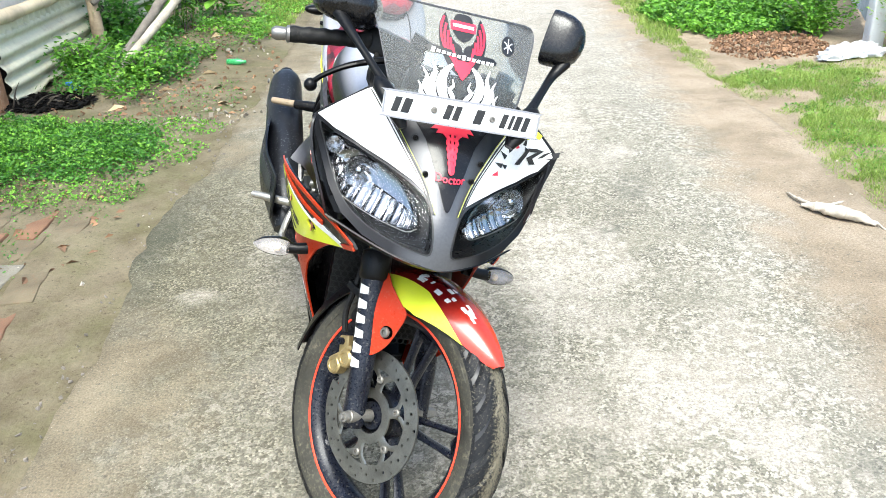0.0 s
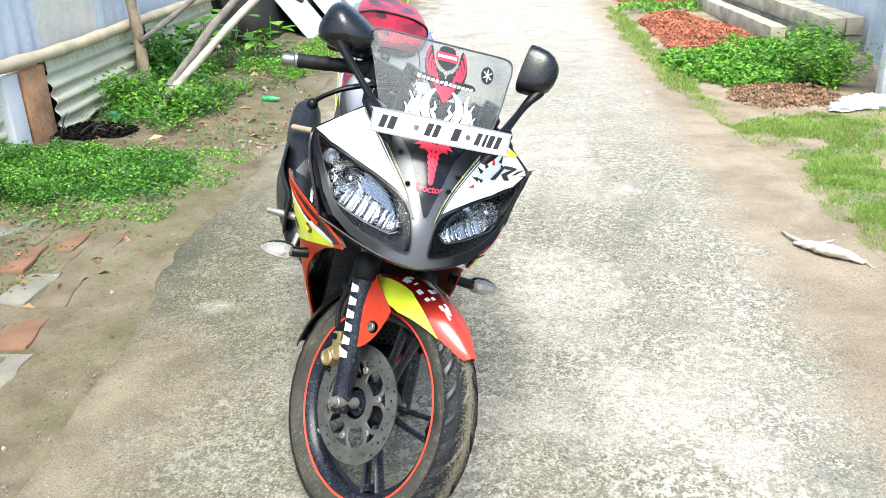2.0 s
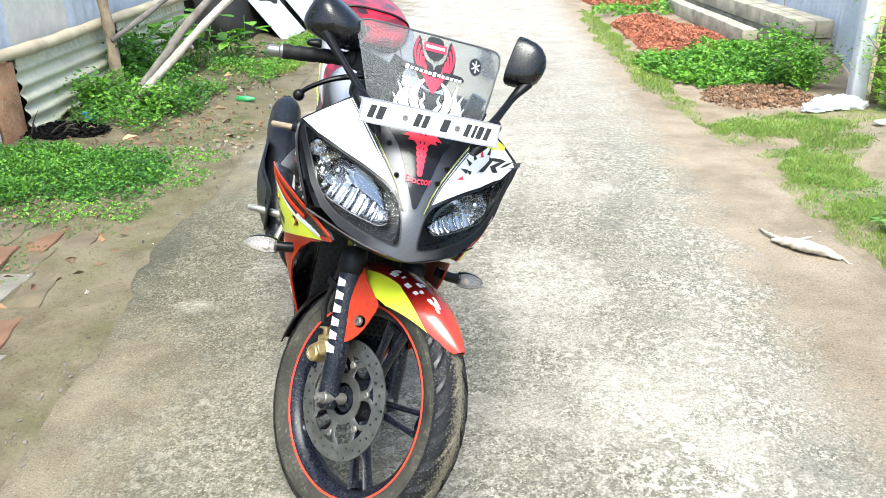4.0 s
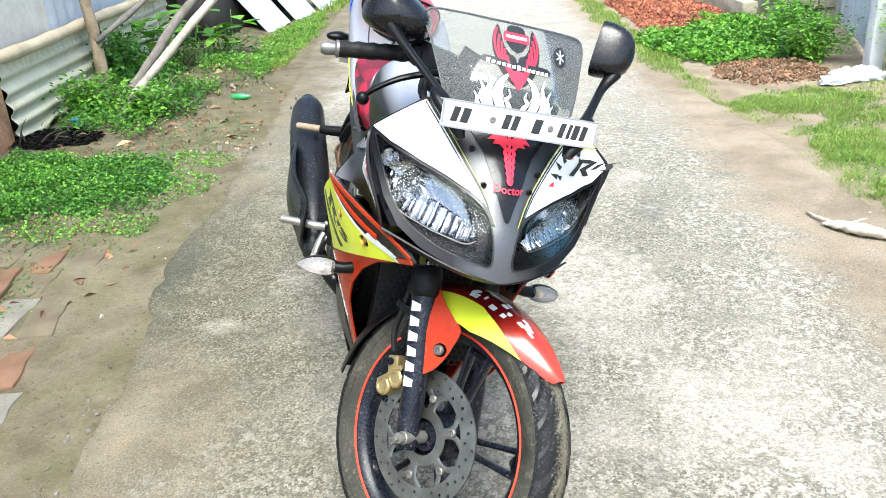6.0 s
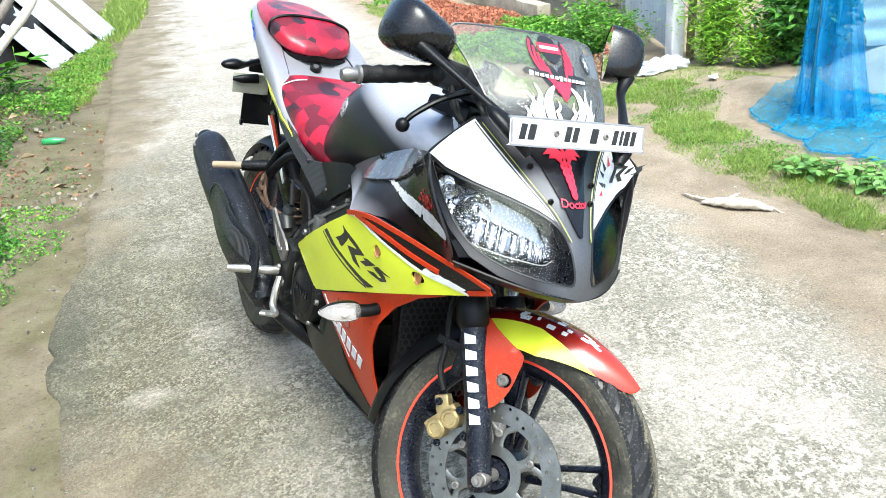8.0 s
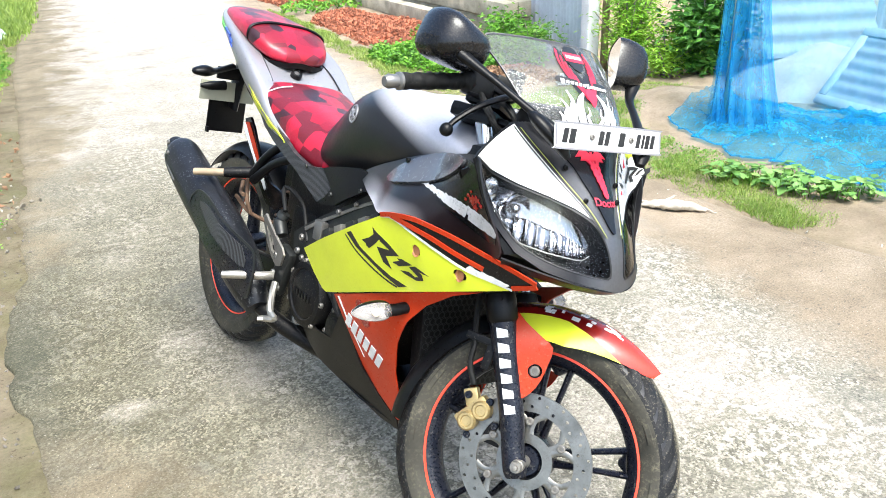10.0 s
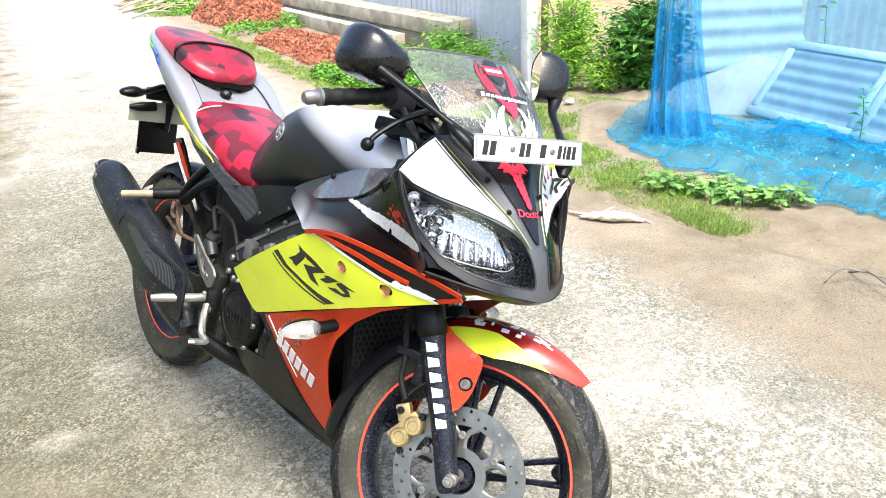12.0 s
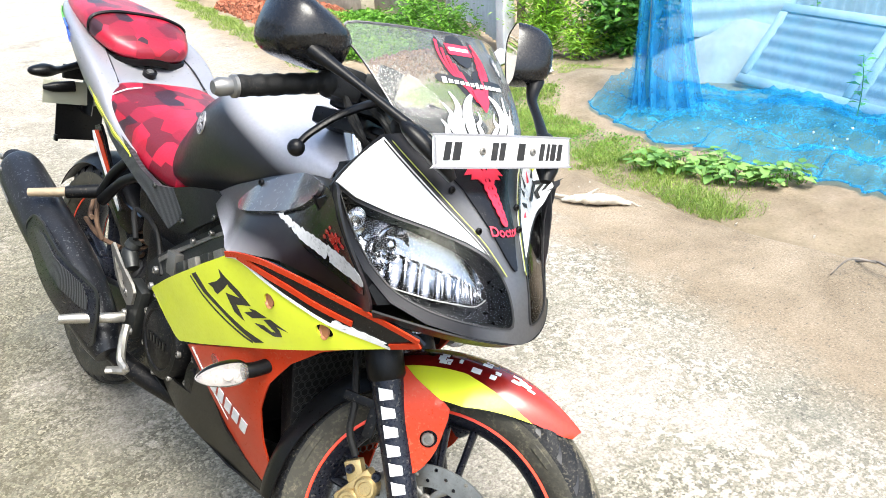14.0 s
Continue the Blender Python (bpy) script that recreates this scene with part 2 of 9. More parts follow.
def tin_mat(name, col, rust=0.15, metal=0.25):
    m, t, b = blank(name)
    big, fine = noisy(t, 2.2, 5, 0.6), noisy(t, 26, 5, 0.7)
    c = ramp(t, big, [(0.3, tuple(k * 0.8 for k in col)), (0.65, col)])
    st = noisy(t, 7, 6, 0.7)
    c = mixc(t, ramp(t, st, [(0.56, (0, 0, 0)), (0.74, (rust * 4, rust * 4, rust * 4))]), c, (0.30, 0.19, 0.11))
    c = mixc(t, 1.0, c, ramp(t, fine, [(0.3, (0.85,) * 3), (0.7, (1.05,) * 3)]), "MULTIPLY")
    t.links.new(c, b.inputs["Base Color"])
    b.inputs["Metallic"].default_value = metal
    b.inputs["Roughness"].default_value = 0.5
    bumped(t, b, fine, 0.15, 0.004)
    return m


SOIL, ROAD = ground_mat(), road_mat()
LEAF = leaf_mat("leaf", (0.014, 0.06, 0.006), (0.09, 0.29, 0.018), (0.29, 0.57, 0.06))
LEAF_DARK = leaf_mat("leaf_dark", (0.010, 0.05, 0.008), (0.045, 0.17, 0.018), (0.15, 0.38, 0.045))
LEAF_LIME = leaf_mat("leaf_lime", (0.09, 0.26, 0.018), (0.27, 0.54, 0.04), (0.52, 0.74, 0.09))
GRASS = leaf_mat("grass_blade", (0.07, 0.15, 0.016), (0.205, 0.32, 0.040), (0.40, 0.48, 0.12))
TIN_PALE = tin_mat("pale_tin", (0.66, 0.70, 0.75), 0.03, metal=0.05)
TIN_WALL = tin_mat("wall_tin", (0.58, 0.64, 0.72), 0.04, metal=0.1)
TIN_GREY = tin_mat("grey_tin", (0.31, 0.335, 0.37), 0.03, metal=0.08)
TIN_CREAM = tin_mat("cream_tin", (0.70, 0.67, 0.60), 0.05, metal=0.0)
TIN_OLD = tin_mat("old_tin", (0.66, 0.63, 0.46), 0.16, metal=0.0)
RUST = paint("rusty_sheet", (0.46, 0.23, 0.11), 0.85, 0.0, 0, (0.66, 0.54, 0.38), 1.0, 0.45, 6, 0.5)
BAMBOO = paint("bamboo", (0.55, 0.45, 0.30), 0.6, 0, 0, (0.25, 0.2, 0.14), 0.3, 0.25, 4, 0.1)
BARK = paint("bark", (0.33, 0.25, 0.165), 0.9, 0, 0, (0.12, 0.09, 0.06), 0.6, 0.4, 12, 0.7)
RUBBLE = paint("pale_rubble", (0.27, 0.24, 0.185), 0.9, 0, 0, (0.25, 0.2, 0.14), 0.6, 0.2, 12, 0.4, island=0.5)
PALE_WOOD = paint("peeled_wood", (0.43, 0.385, 0.315), 0.8, 0, 0, (0.16, 0.12, 0.085), 0.95, 0.3, 7, 0.6)
DARK_WOOD = paint("dark_bark", (0.16, 0.14, 0.12), 0.9, 0, 0, (0.4, 0.36, 0.3), 0.5, 0.4, 12, 0.6)
BEAM = paint("cement_beam", (0.40, 0.36, 0.27), 0.95, 0, 0, (0.13, 0.11, 0.08), 0.8, 0.35, 6, 0.6)
CHIP = paint("brick_chip", (0.33, 0.108, 0.054), 0.9, 0, 0, (0.5, 0.36, 0.28), 0.3, 0.3, 7, 0.3, island=0.5)
LITTER = paint("dead_leaf", (0.23, 0.125, 0.065), 0.85, 0, 0, (0.5, 0.4, 0.3), 0.3, 0.35, 7, 0.2, island=0.5)
PLASTIC_BAG = paint("white_plastic", (0.55, 0.56, 0.58), 0.45, 0, 0, (0.6, 0.55, 0.5), 0.2, 0.06, 8, 0.1)
WHITEWASH = paint("whitewashed_post", (0.72, 0.72, 0.74), 0.8, 0, 0, (0.45, 0.30, 0.27), 0.6, 0.1, 5, 0.3)
GREY_WOOD = paint("grey_wood", (0.40, 0.42, 0.44), 0.8, 0, 0, (0.25, 0.24, 0.22), 0.5, 0.15, 6, 0.3)
RUSTY_IRON = paint("rusty_iron", (0.13, 0.075, 0.045), 0.8, 0.2, 0, (0.3, 0.2, 0.12), 0.4, 0.3, 20, 0.3)
YELLOW_WALL = paint("yellow_plaster", (0.72, 0.55, 0.28), 0.9, 0, 0, (0.4, 0.33, 0.2), 0.3, 0.08, 2, 0.1)
# Near black for tarpaulin and bars; stands in for unlit house interiors too.
BLACK_VOID = paint("near_black", (0.012, 0.011, 0.010), 0.8, 0, 0, (0.06, 0.05, 0.04), 0.5, 0.3, 5, 0.3)
SANDHEAP = paint("washed_sand", (0.33, 0.295, 0.265), 0.95, 0, 0, (0.30, 0.26, 0.22), 0.2, 0.10, 5, 0.6)


# ---- mesh helpers ----
def tidy(bm, smooth=True):
    bmesh.ops.recalc_face_normals(bm, faces=bm.faces)
    for f in bm.faces:
        f.smooth = smooth
    return bm


def thing(name, label, category, group="", kind="", at=None):
    """An empty that stands for one thing; its parts are its children."""
    ob = new(name)
    ob.empty_display_size = 0.05
    if at is not None:
        ob.matrix_basis = at
    return tagged(ob, label, category, group, kind)


def part(name, bm, material, parent=None, label="", smooth=True, flat=None):
    """Link a bmesh as one mesh object under a thing or a part."""
    tidy(bm, smooth)
    me = bpy.data.meshes.new(name)
    bm.to_mesh(me)
    bm.free()
    for mt in material if isinstance(material, (list, tuple)) else [material]:
        me.materials.append(mt)
    ob = new(name, me)
    if smooth and flat is not None:
        me.set_sharp_from_angle(angle=radians(flat))
    if parent:
        ob.parent = parent
    if label:
        ob["label"] = label
    return ob


def from_lists(name, verts, faces, material, parent=None, label="", smooth=False):
    me = bpy.data.meshes.new(name)
    me.from_pydata([tuple(v) for v in verts], [], [tuple(f) for f in faces])
    me.materials.append(material)
    me.polygons.foreach_set("use_smooth", [smooth] * len(me.polygons))
    ob = new(name, me)
    if parent:
        ob.parent = parent
    if label:
        ob["label"] = label
    return ob


def box(bm, lo, hi, bevel=0.0, m=None):
    v = [bm.verts.new((x, y, z)) for x in (lo[0], hi[0]) for y in (lo[1], hi[1]) for z in (lo[2], hi[2])]
    fs = [bm.faces.new([v[i] for i in q]) for q in ((0, 1, 3, 2), (4, 6, 7, 5), (0, 4, 5, 1), (2, 3, 7, 6), (0, 2, 6, 4), (1, 5, 7, 3))]
    if m is not None:
        for p in v:
            p.co = m @ p.co
    if bevel:
        bmesh.ops.bevel(bm, geom=list({e for f in fs for e in f.edges}), offset=bevel, segments=2, affect="EDGES", profile=0.6)
    return bm


def spline(pts, n, closed=False):
    """n points along a smooth curve through pts."""
    p = np.array(pts, float)
    k = len(p)
    out = []
    span = k if closed else k - 1
    for s in np.linspace(0, span, n, endpoint=not closed):
        i = min(int(s), span - 1)
        f = s - i
        if closed:
            a, b, c, d = p[(i - 1) % k], p[i % k], p[(i + 1) % k], p[(i + 2) % k]
        else:
            b, c = p[i], p[i + 1]
            a = p[i - 1] if i > 0 else 2 * b - c
            d = p[i + 2] if i + 2 < k else 2 * c - b
        out.append(0.5 * (2 * b + (c - a) * f + (2 * a - 5 * b + 4 * c - d) * f * f + (3 * b - a - 3 * c + d) * f ** 3))
    return np.array(out)


def tube(bm, pts, radius, n=None, sides=10, flat=(1, 1), cap=True, up=(0, 0, 1)):
    """A round (or flattened) bar along a smooth curve; radius is a number or one number for each point."""
    pts = [Vector(p) for p in pts]
    rad = radius if isinstance(radius, (list, tuple)) else [radius] * len(pts)
    if n:
        path = spline(np.column_stack([np.array(pts), rad]), n)
        pts, rad = [Vector(p[:3]) for p in path], [float(p[3]) for p in path]
    rings = []
    for i, p in enumerate(pts):
        d = (pts[min(i + 1, len(pts) - 1)] - pts[max(i - 1, 0)]).normalized()
        u = Vector(up)
        if abs(d.dot(u)) > 0.95:
            u = Vector((1, 0, 0)) if abs(d.x) < 0.9 else Vector((0, 1, 0))
        a = d.cross(u).normalized()
        b = a.cross(d).normalized()
        rings.append([bm.verts.new(p + float(rad[i]) * (flat[0] * math.cos(q) * a + flat[1] * math.sin(q) * b)) for q in (2 * math.pi * k / sides for k in range(sides))])
    for r, s in zip(rings, rings[1:]):
        for k in range(sides):
            bm.faces.new((r[k], r[(k + 1) % sides], s[(k + 1) % sides], s[k]))
    if cap:
        bm.faces.new(rings[0][::-1])
        bm.faces.new(rings[-1])
    return bm


def lathe(bm, profile, origin=(0, 0, 0), axis="y", sides=48, closed=False, a0=0.0, a1=2 * math.pi, turn=None):
    """Turn a profile of (along, radius) round an axis."""
    full = abs(a1 - a0 - 2 * math.pi) < 1e-6
    k = sides if full else sides + 1
    rings = []
    for i in range(k):
        a = a0 + (a1 - a0) * i / sides
        ring = []
        for h, r in profile:
            c, s = r * math.cos(a), r * math.sin(a)
            q = {"x": (h, c, s), "y": (c, h, s), "z": (c, s, h)}[axis]
            q = Vector(q) if turn is None else turn @ Vector(q)
            ring.append(bm.verts.new(q + Vector(origin)))
        rings.append(ring)
    m = len(profile)
    for i in range(k if full else k - 1):
        r, s = rings[i], rings[(i + 1) % k]
        for j in range(m if closed else m - 1):
            q = [r[j], r[(j + 1) % m], s[(j + 1) % m], s[j]]
            bm.faces.new(q)
    return bm


def grid(bm, rows, wrap=False):
    """Faces over rows of points of equal length."""
    vs = [[bm.verts.new(p) for p in row] for row in rows]
    for a, b in zip(vs, vs[1:]):
        for j in range(len(a) if wrap else len(a) - 1):
            k = (j + 1) % len(a)
            bm.faces.new((a[j], a[k], b[k], b[j]))
    return vs


def thicken(bm, t):
    """Give an open sheet a thickness."""
    bmesh.ops.recalc_face_normals(bm, faces=bm.faces)
    bmesh.ops.solidify(bm, geom=bm.faces[:], thickness=t)
    return bm


# ---- ground and road ----
def left_edge(y):
    """The road's ragged edge on the side of the tin house."""
    return float(np.interp(y, [-6, 1.5, 1.9, 2.5, 3.06, 3.6, 5, 8, 14, 30], [-0.95, -1.02, -1.05, -1.11, -1.22, -1.15, -1.2, -1.35, -1.4, -1.6]))


def right_edge(y):
    return float(np.interp(y, [-6, 1, 3, 4.3, 5.4, 7, 10.6, 16, 30], [2.4, 2.1, 1.62, 1.6, 1.45, 1.42, 1.42, 1.9, 2.6]))


def soil_height(x, y):
    """Gentle unevenness beside the road, none beneath it."""
    l, r = left_edge(y), right_edge(y)
    off = max(l - x, x - r)
    k = min(max((off - 0.05) / 0.5, 0), 1)
    h = 0.05 * noise.noise(Vector((x * 0.9, y * 0.9, 3.1))) + 0.022 * noise.noise(Vector((x * 4, y * 4, 7.7))) + 0.010 * noise.noise(Vector((x * 13, y * 13, 1.7)))
    # sand thrown up beside the net
    h2 = 0.10 * math.exp(-(((x - 2.62) / 0.35) ** 2 + ((y - 4.3) / 0.32) ** 2)) + 0.06 * math.exp(-(((x - 2.05) / 0.3) ** 2 + ((y - 2.3) / 0.4) ** 2))
    h3 = 0.04 * math.exp(-((x + 2.3) / 0.5) ** 2) if x < 0 else 0.0
    if off < -0.12:
        return -0.03
    # a broken step only beside the darkened stretch, elsewhere the soil laps the slab
    step = 0.006 + 0.012 * math.exp(-(((y - 2.85) / 0.5) ** 4)) if x < 0 else 0.008
    return -step + k * (h + 0.012) + (h2 + h3) * k


def build_ground():
    bm = bmesh.new()
    xs = [-300, -120, -50, -20, -10, -6] + list(np.arange(-4.2, 5.01, 0.075)) + [6, 8, 12, 20, 50, 120, 300]
    ys = [-300, -120, -40, -15, -8, -4] + list(np.arange(-2, 9.01, 0.075)) + list(np.arange(9.5, 18, 0.5)) + [20, 26, 35, 60, 120, 300]
    grid(bm, [[(x, y, soil_height(x, y)) for x in xs] for y in ys])
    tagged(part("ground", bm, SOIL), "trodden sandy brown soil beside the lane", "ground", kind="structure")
    bm = bmesh.new()
    rows = []
    for y in list(np.arange(-6, 9, 0.04)) + list(np.arange(9, 60, 0.4)):
        near = min(1.0, max(0.0, (9 - y) / 4))
        jag = 0.05 * noise.noise(Vector((y * 2.1, 0.3, 5))) + 0.028 * noise.noise(Vector((y * 9, 2.3, 5)))
        l, r = left_edge(y) + jag * near, right_edge(y) + 0.12 * noise.noise(Vector((y * 1.3, 8.3, 5)))
        top = [(l + (r - l) * k / 60, y, 0.004 * noise.noise(Vector(((l + (r - l) * k / 60) * 2.5, y * 2.5, 0))) - (0.010 if k > 59 else 0.0)) for k in range(61)]
        rows.append([(l - 0.012, y, -0.045)] + [(l - 0.004, y, top[0][2] - 0.012)] + top + [(r + 0.03, y, -0.05)])
    grid(bm, rows)
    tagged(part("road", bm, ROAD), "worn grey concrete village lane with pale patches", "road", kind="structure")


build_ground()


# ---- plants ----
rng = np.random.default_rng(7)


def leaves(points, size, spread, aspect=0.5, tilt=0.9, jitter=0.4):
    """Vertices and faces of one folded leaf at each point; spread gives the way it grows."""
    v, f = [], []
    for (x, y, z), (dx, dy, dz) in zip(points, spread):
        s = size * (1 + jitter * rng.uniform(-1, 1))
        d = Vector((dx, dy, dz)).normalized()
        side = d.cross(Vector((rng.normal() * tilt, rng.normal() * tilt, 1))).normalized()
        if side.length < 0.1:
            side = Vector((1, 0, 0))
        nrm = side.cross(d)
        o = Vector((x, y, z))
        w = s * aspect * 0.5
        i = len(v)
        v += [o, o + d * s * 0.45 + side * w + nrm * s * 0.08, o + d * s + nrm * s * -0.12, o + d * s * 0.45 - side * w + nrm * s * 0.08, o + d * s * 0.5 - nrm * s * 0.02]
        f += [(i, i + 1, i + 4), (i + 1, i + 2, i + 4), (i + 2, i + 3, i + 4), (i + 3, i, i + 4)]
    return v, f


def carpet(name, label, mat, inside, bounds, count, size, rise, aspect=0.6, clump=2.5, need=0.0, kind="stuff", category="weeds", up=0.5):
    """Low leafy growth over a stretch of ground: leaves at random heights where inside(x, y) lets them stand."""
    pts, way = [], []
    while len(pts) < count:
        x, y = rng.uniform(bounds[0], bounds[1]), rng.uniform(bounds[2], bounds[3])
        w = inside(x, y) + 0.55 * noise.noise(Vector((x * clump, y * clump, 9.2))) + 0.25 * noise.noise(Vector((x * 9, y * 9, 4.2)))
        if w < need:
            count -= 0.15
            continue
        h = max(soil_height(x, y), -0.02 if left_edge(y) < x < right_edge(y) else -1)
        a = rng.uniform(0, 2 * math.pi)
        tuft = 0.45 + 0.9 * abs(noise.noise(Vector((x * 11, y * 11, 2.7)))) + 0.35 * noise.noise(Vector((x * 4, y * 4, 6.1)))
        pts.append((x, y, h + rise * tuft * min(1.0, 0.25 + w) * rng.uniform(0.0, 1.0) ** 0.8))
        way.append((math.cos(a), math.sin(a), rng.uniform(-0.1, up * 2)))
    v, f = leaves(pts, size, way, aspect)
    return tagged(from_lists(name, v, f, mat), label, category, kind=kind)


def blob(cx, cy, rx, ry):
    return lambda x, y: 1 - ((x - cx) / rx) ** 2 - ((y - cy) / ry) ** 2


def union(*fs):
    return lambda x, y: max(f(x, y) for f in fs)


def turf(name, label, mat, inside, bounds, count, length, width, clump=2.5, need=0.0, lean=0.7):
    """Grass: thin bent blades, each a tapering strip."""
    v, f = [], []
    tries = 0
    while len(f) < 2 * count and tries < count * 12:
        tries += 1
        x, y = rng.uniform(bounds[0], bounds[1]), rng.uniform(bounds[2], bounds[3])
        w = inside(x, y) + 0.7 * noise.noise(Vector((x * clump, y * clump, 9.2))) + 0.4 * noise.noise(Vector((x * 11, y * 11, 4.2)))
        if w < need + rng.uniform(0, 0.3):
            continue
        a, k = rng.uniform(0, 2 * math.pi), rng.uniform(0.1, lean)
        s = length * rng.uniform(0.5, 1.25) * (0.6 + 0.4 * min(1, max(0, w)))
        d = Vector((math.cos(a) * k, math.sin(a) * k, 1)).normalized()
        e = Vector((math.cos(a) * k * 2.2, math.sin(a) * k * 2.2, 0.7)).normalized()
        b = rng.uniform(0, 2 * math.pi)
        q = Vector((math.cos(b), math.sin(b), 0)) * width * 0.5
        o = Vector((x, y, max(soil_height(x, y), -0.005) - 0.004))
        i = len(v)
        v += [o - q, o + q, o + d * s * 0.55 + q * 0.8, o + d * s * 0.55 - q * 0.8, o + d * s * 0.55 + e * s * 0.5]
        f += [(i, i + 1, i + 2, i + 3), (i + 3, i + 2, i + 4)]
    return tagged(from_lists(name, v, f, mat), label, "grass", kind="stuff")


carpet("weeds", "bright green creeping weeds below the tin house", LEAF, union(blob(-2.3, 3.78, 0.78, 0.50), blob(-1.78, 3.78, 0.34, 0.42)), (-3.1, -1.3, 3.1, 4.4), 19000, 0.0165, 0.12, need=0.30, clump=5)
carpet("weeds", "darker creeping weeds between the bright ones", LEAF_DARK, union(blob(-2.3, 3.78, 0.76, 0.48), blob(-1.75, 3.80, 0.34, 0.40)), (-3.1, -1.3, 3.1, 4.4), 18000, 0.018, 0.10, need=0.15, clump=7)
carpet("weeds", "sparse creeping weeds at the edge of bare soil", LEAF, union(blob(-1.95, 3.32, 0.6, 0.22), blob(-1.5, 3.85, 0.25, 0.35), blob(-1.5, 4.2, 0.3, 0.2)), (-2.7, -1.2, 3.0, 4.6), 4600, 0.015, 0.03, need=0.25, clump=6)
carpet("weeds", "tangled green weeds round the wooden post", LEAF, union(blob(-2.20, 5.20, 0.34, 0.62), blob(-1.98, 4.80, 0.28, 0.28), blob(-2.45, 6.3, 0.4, 0.8), blob(-2.5, 5.6, 0.2, 0.5), blob(-1.92, 5.35, 0.25, 0.35)), (-2.9, -1.6, 4.3, 7.4), 5600, 0.026, 0.20, need=0.58, clump=6)
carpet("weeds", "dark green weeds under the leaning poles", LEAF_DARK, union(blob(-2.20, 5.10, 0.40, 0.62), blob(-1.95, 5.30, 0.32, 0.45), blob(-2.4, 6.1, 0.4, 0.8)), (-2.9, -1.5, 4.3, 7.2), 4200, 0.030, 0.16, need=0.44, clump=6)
carpet("weeds", "thin green weeds on bare brown soil", LEAF, union(blob(-1.88, 6.55, 0.34, 0.30), blob(-1.6, 6.4, 0.16, 0.35), blob(-1.85, 5.7, 0.2, 0.3)), (-2.4, -1.3, 5.2, 7.6), 2600, 0.028, 0.12, need=0.45, clump=6)
carpet("weeds", "thin green weeds along the foot of the bank", LEAF_DARK, union(blob(-2.15, 7.1, 0.5, 0.9), blob(-2.45, 5.9, 0.3, 0.6)), (-2.8, -1.5, 5.4, 8.2), 1600, 0.034, 0.12, need=0.55, clump=5)
turf("grass", "short green verge grass beside the leaning sheets", GRASS, union(blob(-1.60, 8.2, 0.24, 1.8), blob(-1.55, 6.9, 0.15, 0.6)), (-2.2, -1.1, 6.0, 10.4), 7500, 0.060, 0.007, 4.0, 0.2, 1.1)
carpet("weeds", "low clover leaves in the verge beside the sheets", LEAF, union(blob(-1.60, 8.0, 0.24, 1.6), blob(-1.58, 6.9, 0.15, 0.5)), (-2.1, -1.2, 6.0, 10.0), 4200, 0.024, 0.06, need=0.3, clump=5)
turf("grass", "dense green grass tufts on the sandy verge", GRASS, union(blob(1.95, 4.85, 0.55, 0.30), blob(2.15, 4.42, 0.26, 0.33), blob(1.90, 3.95, 0.30, 0.42), blob(1.86, 3.30, 0.26, 0.52), blob(1.80, 2.72, 0.15, 0.38)), (1.3, 2.8, 2.2, 5.3), 23000, 0.042, 0.0030, 5.5, 0.36, 1.3)
turf("grass", "thin trampled grass on the sandy verge", GRASS, union(blob(1.82, 3.5, 0.30, 1.0), blob(1.50, 5.4, 0.14, 0.5), blob(1.86, 2.75, 0.22, 0.38), blob(2.5, 5.0, 0.4, 0.4), blob(2.75, 4.75, 0.3, 0.2), blob(1.75, 4.65, 0.4, 0.25)), (1.2, 3.1, 2.2, 6.0), 17000, 0.026, 0.0026, 6.0, 0.30, 1.9)
carpet("weeds", "tiny clover leaves among the verge grass", LEAF, union(blob(1.95, 4.85, 0.5, 0.28), blob(1.88, 3.7, 0.26, 0.9), blob(2.15, 4.42, 0.24, 0.3)), (1.3, 2.8, 2.4, 5.3), 6500, 0.012, 0.022, need=0.45, clump=6)
turf("grass", "green verge grass along the lane edge", GRASS, union(blob(1.44, 6.6, 0.15, 1.3), blob(1.40, 8.7, 0.16, 1.9)), (1.05, 2.0, 5.2, 10.8), 11000, 0.045, 0.005, 5.0, 0.12, 1.4)
turf("grass", "sparse grass along the far lane edge", GRASS, blob(-1.5, 12.5, 0.3, 3.0), (-2.0, -1.1, 9.5, 16), 3500, 0.12, 0.014)
carpet("weeds", "bright leafy weeds beside the tin fence", LEAF, union(blob(2.0, 6.5, 0.52, 0.62), blob(2.3, 7.2, 0.35, 0.5), blob(1.62, 6.75, 0.2, 0.5)), (1.3, 2.9, 5.6, 8.0), 12000, 0.034, 0.15, need=0.22, clump=5)
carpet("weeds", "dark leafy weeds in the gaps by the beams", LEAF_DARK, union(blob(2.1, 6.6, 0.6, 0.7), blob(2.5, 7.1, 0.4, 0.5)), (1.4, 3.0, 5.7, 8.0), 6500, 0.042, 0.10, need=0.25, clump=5)


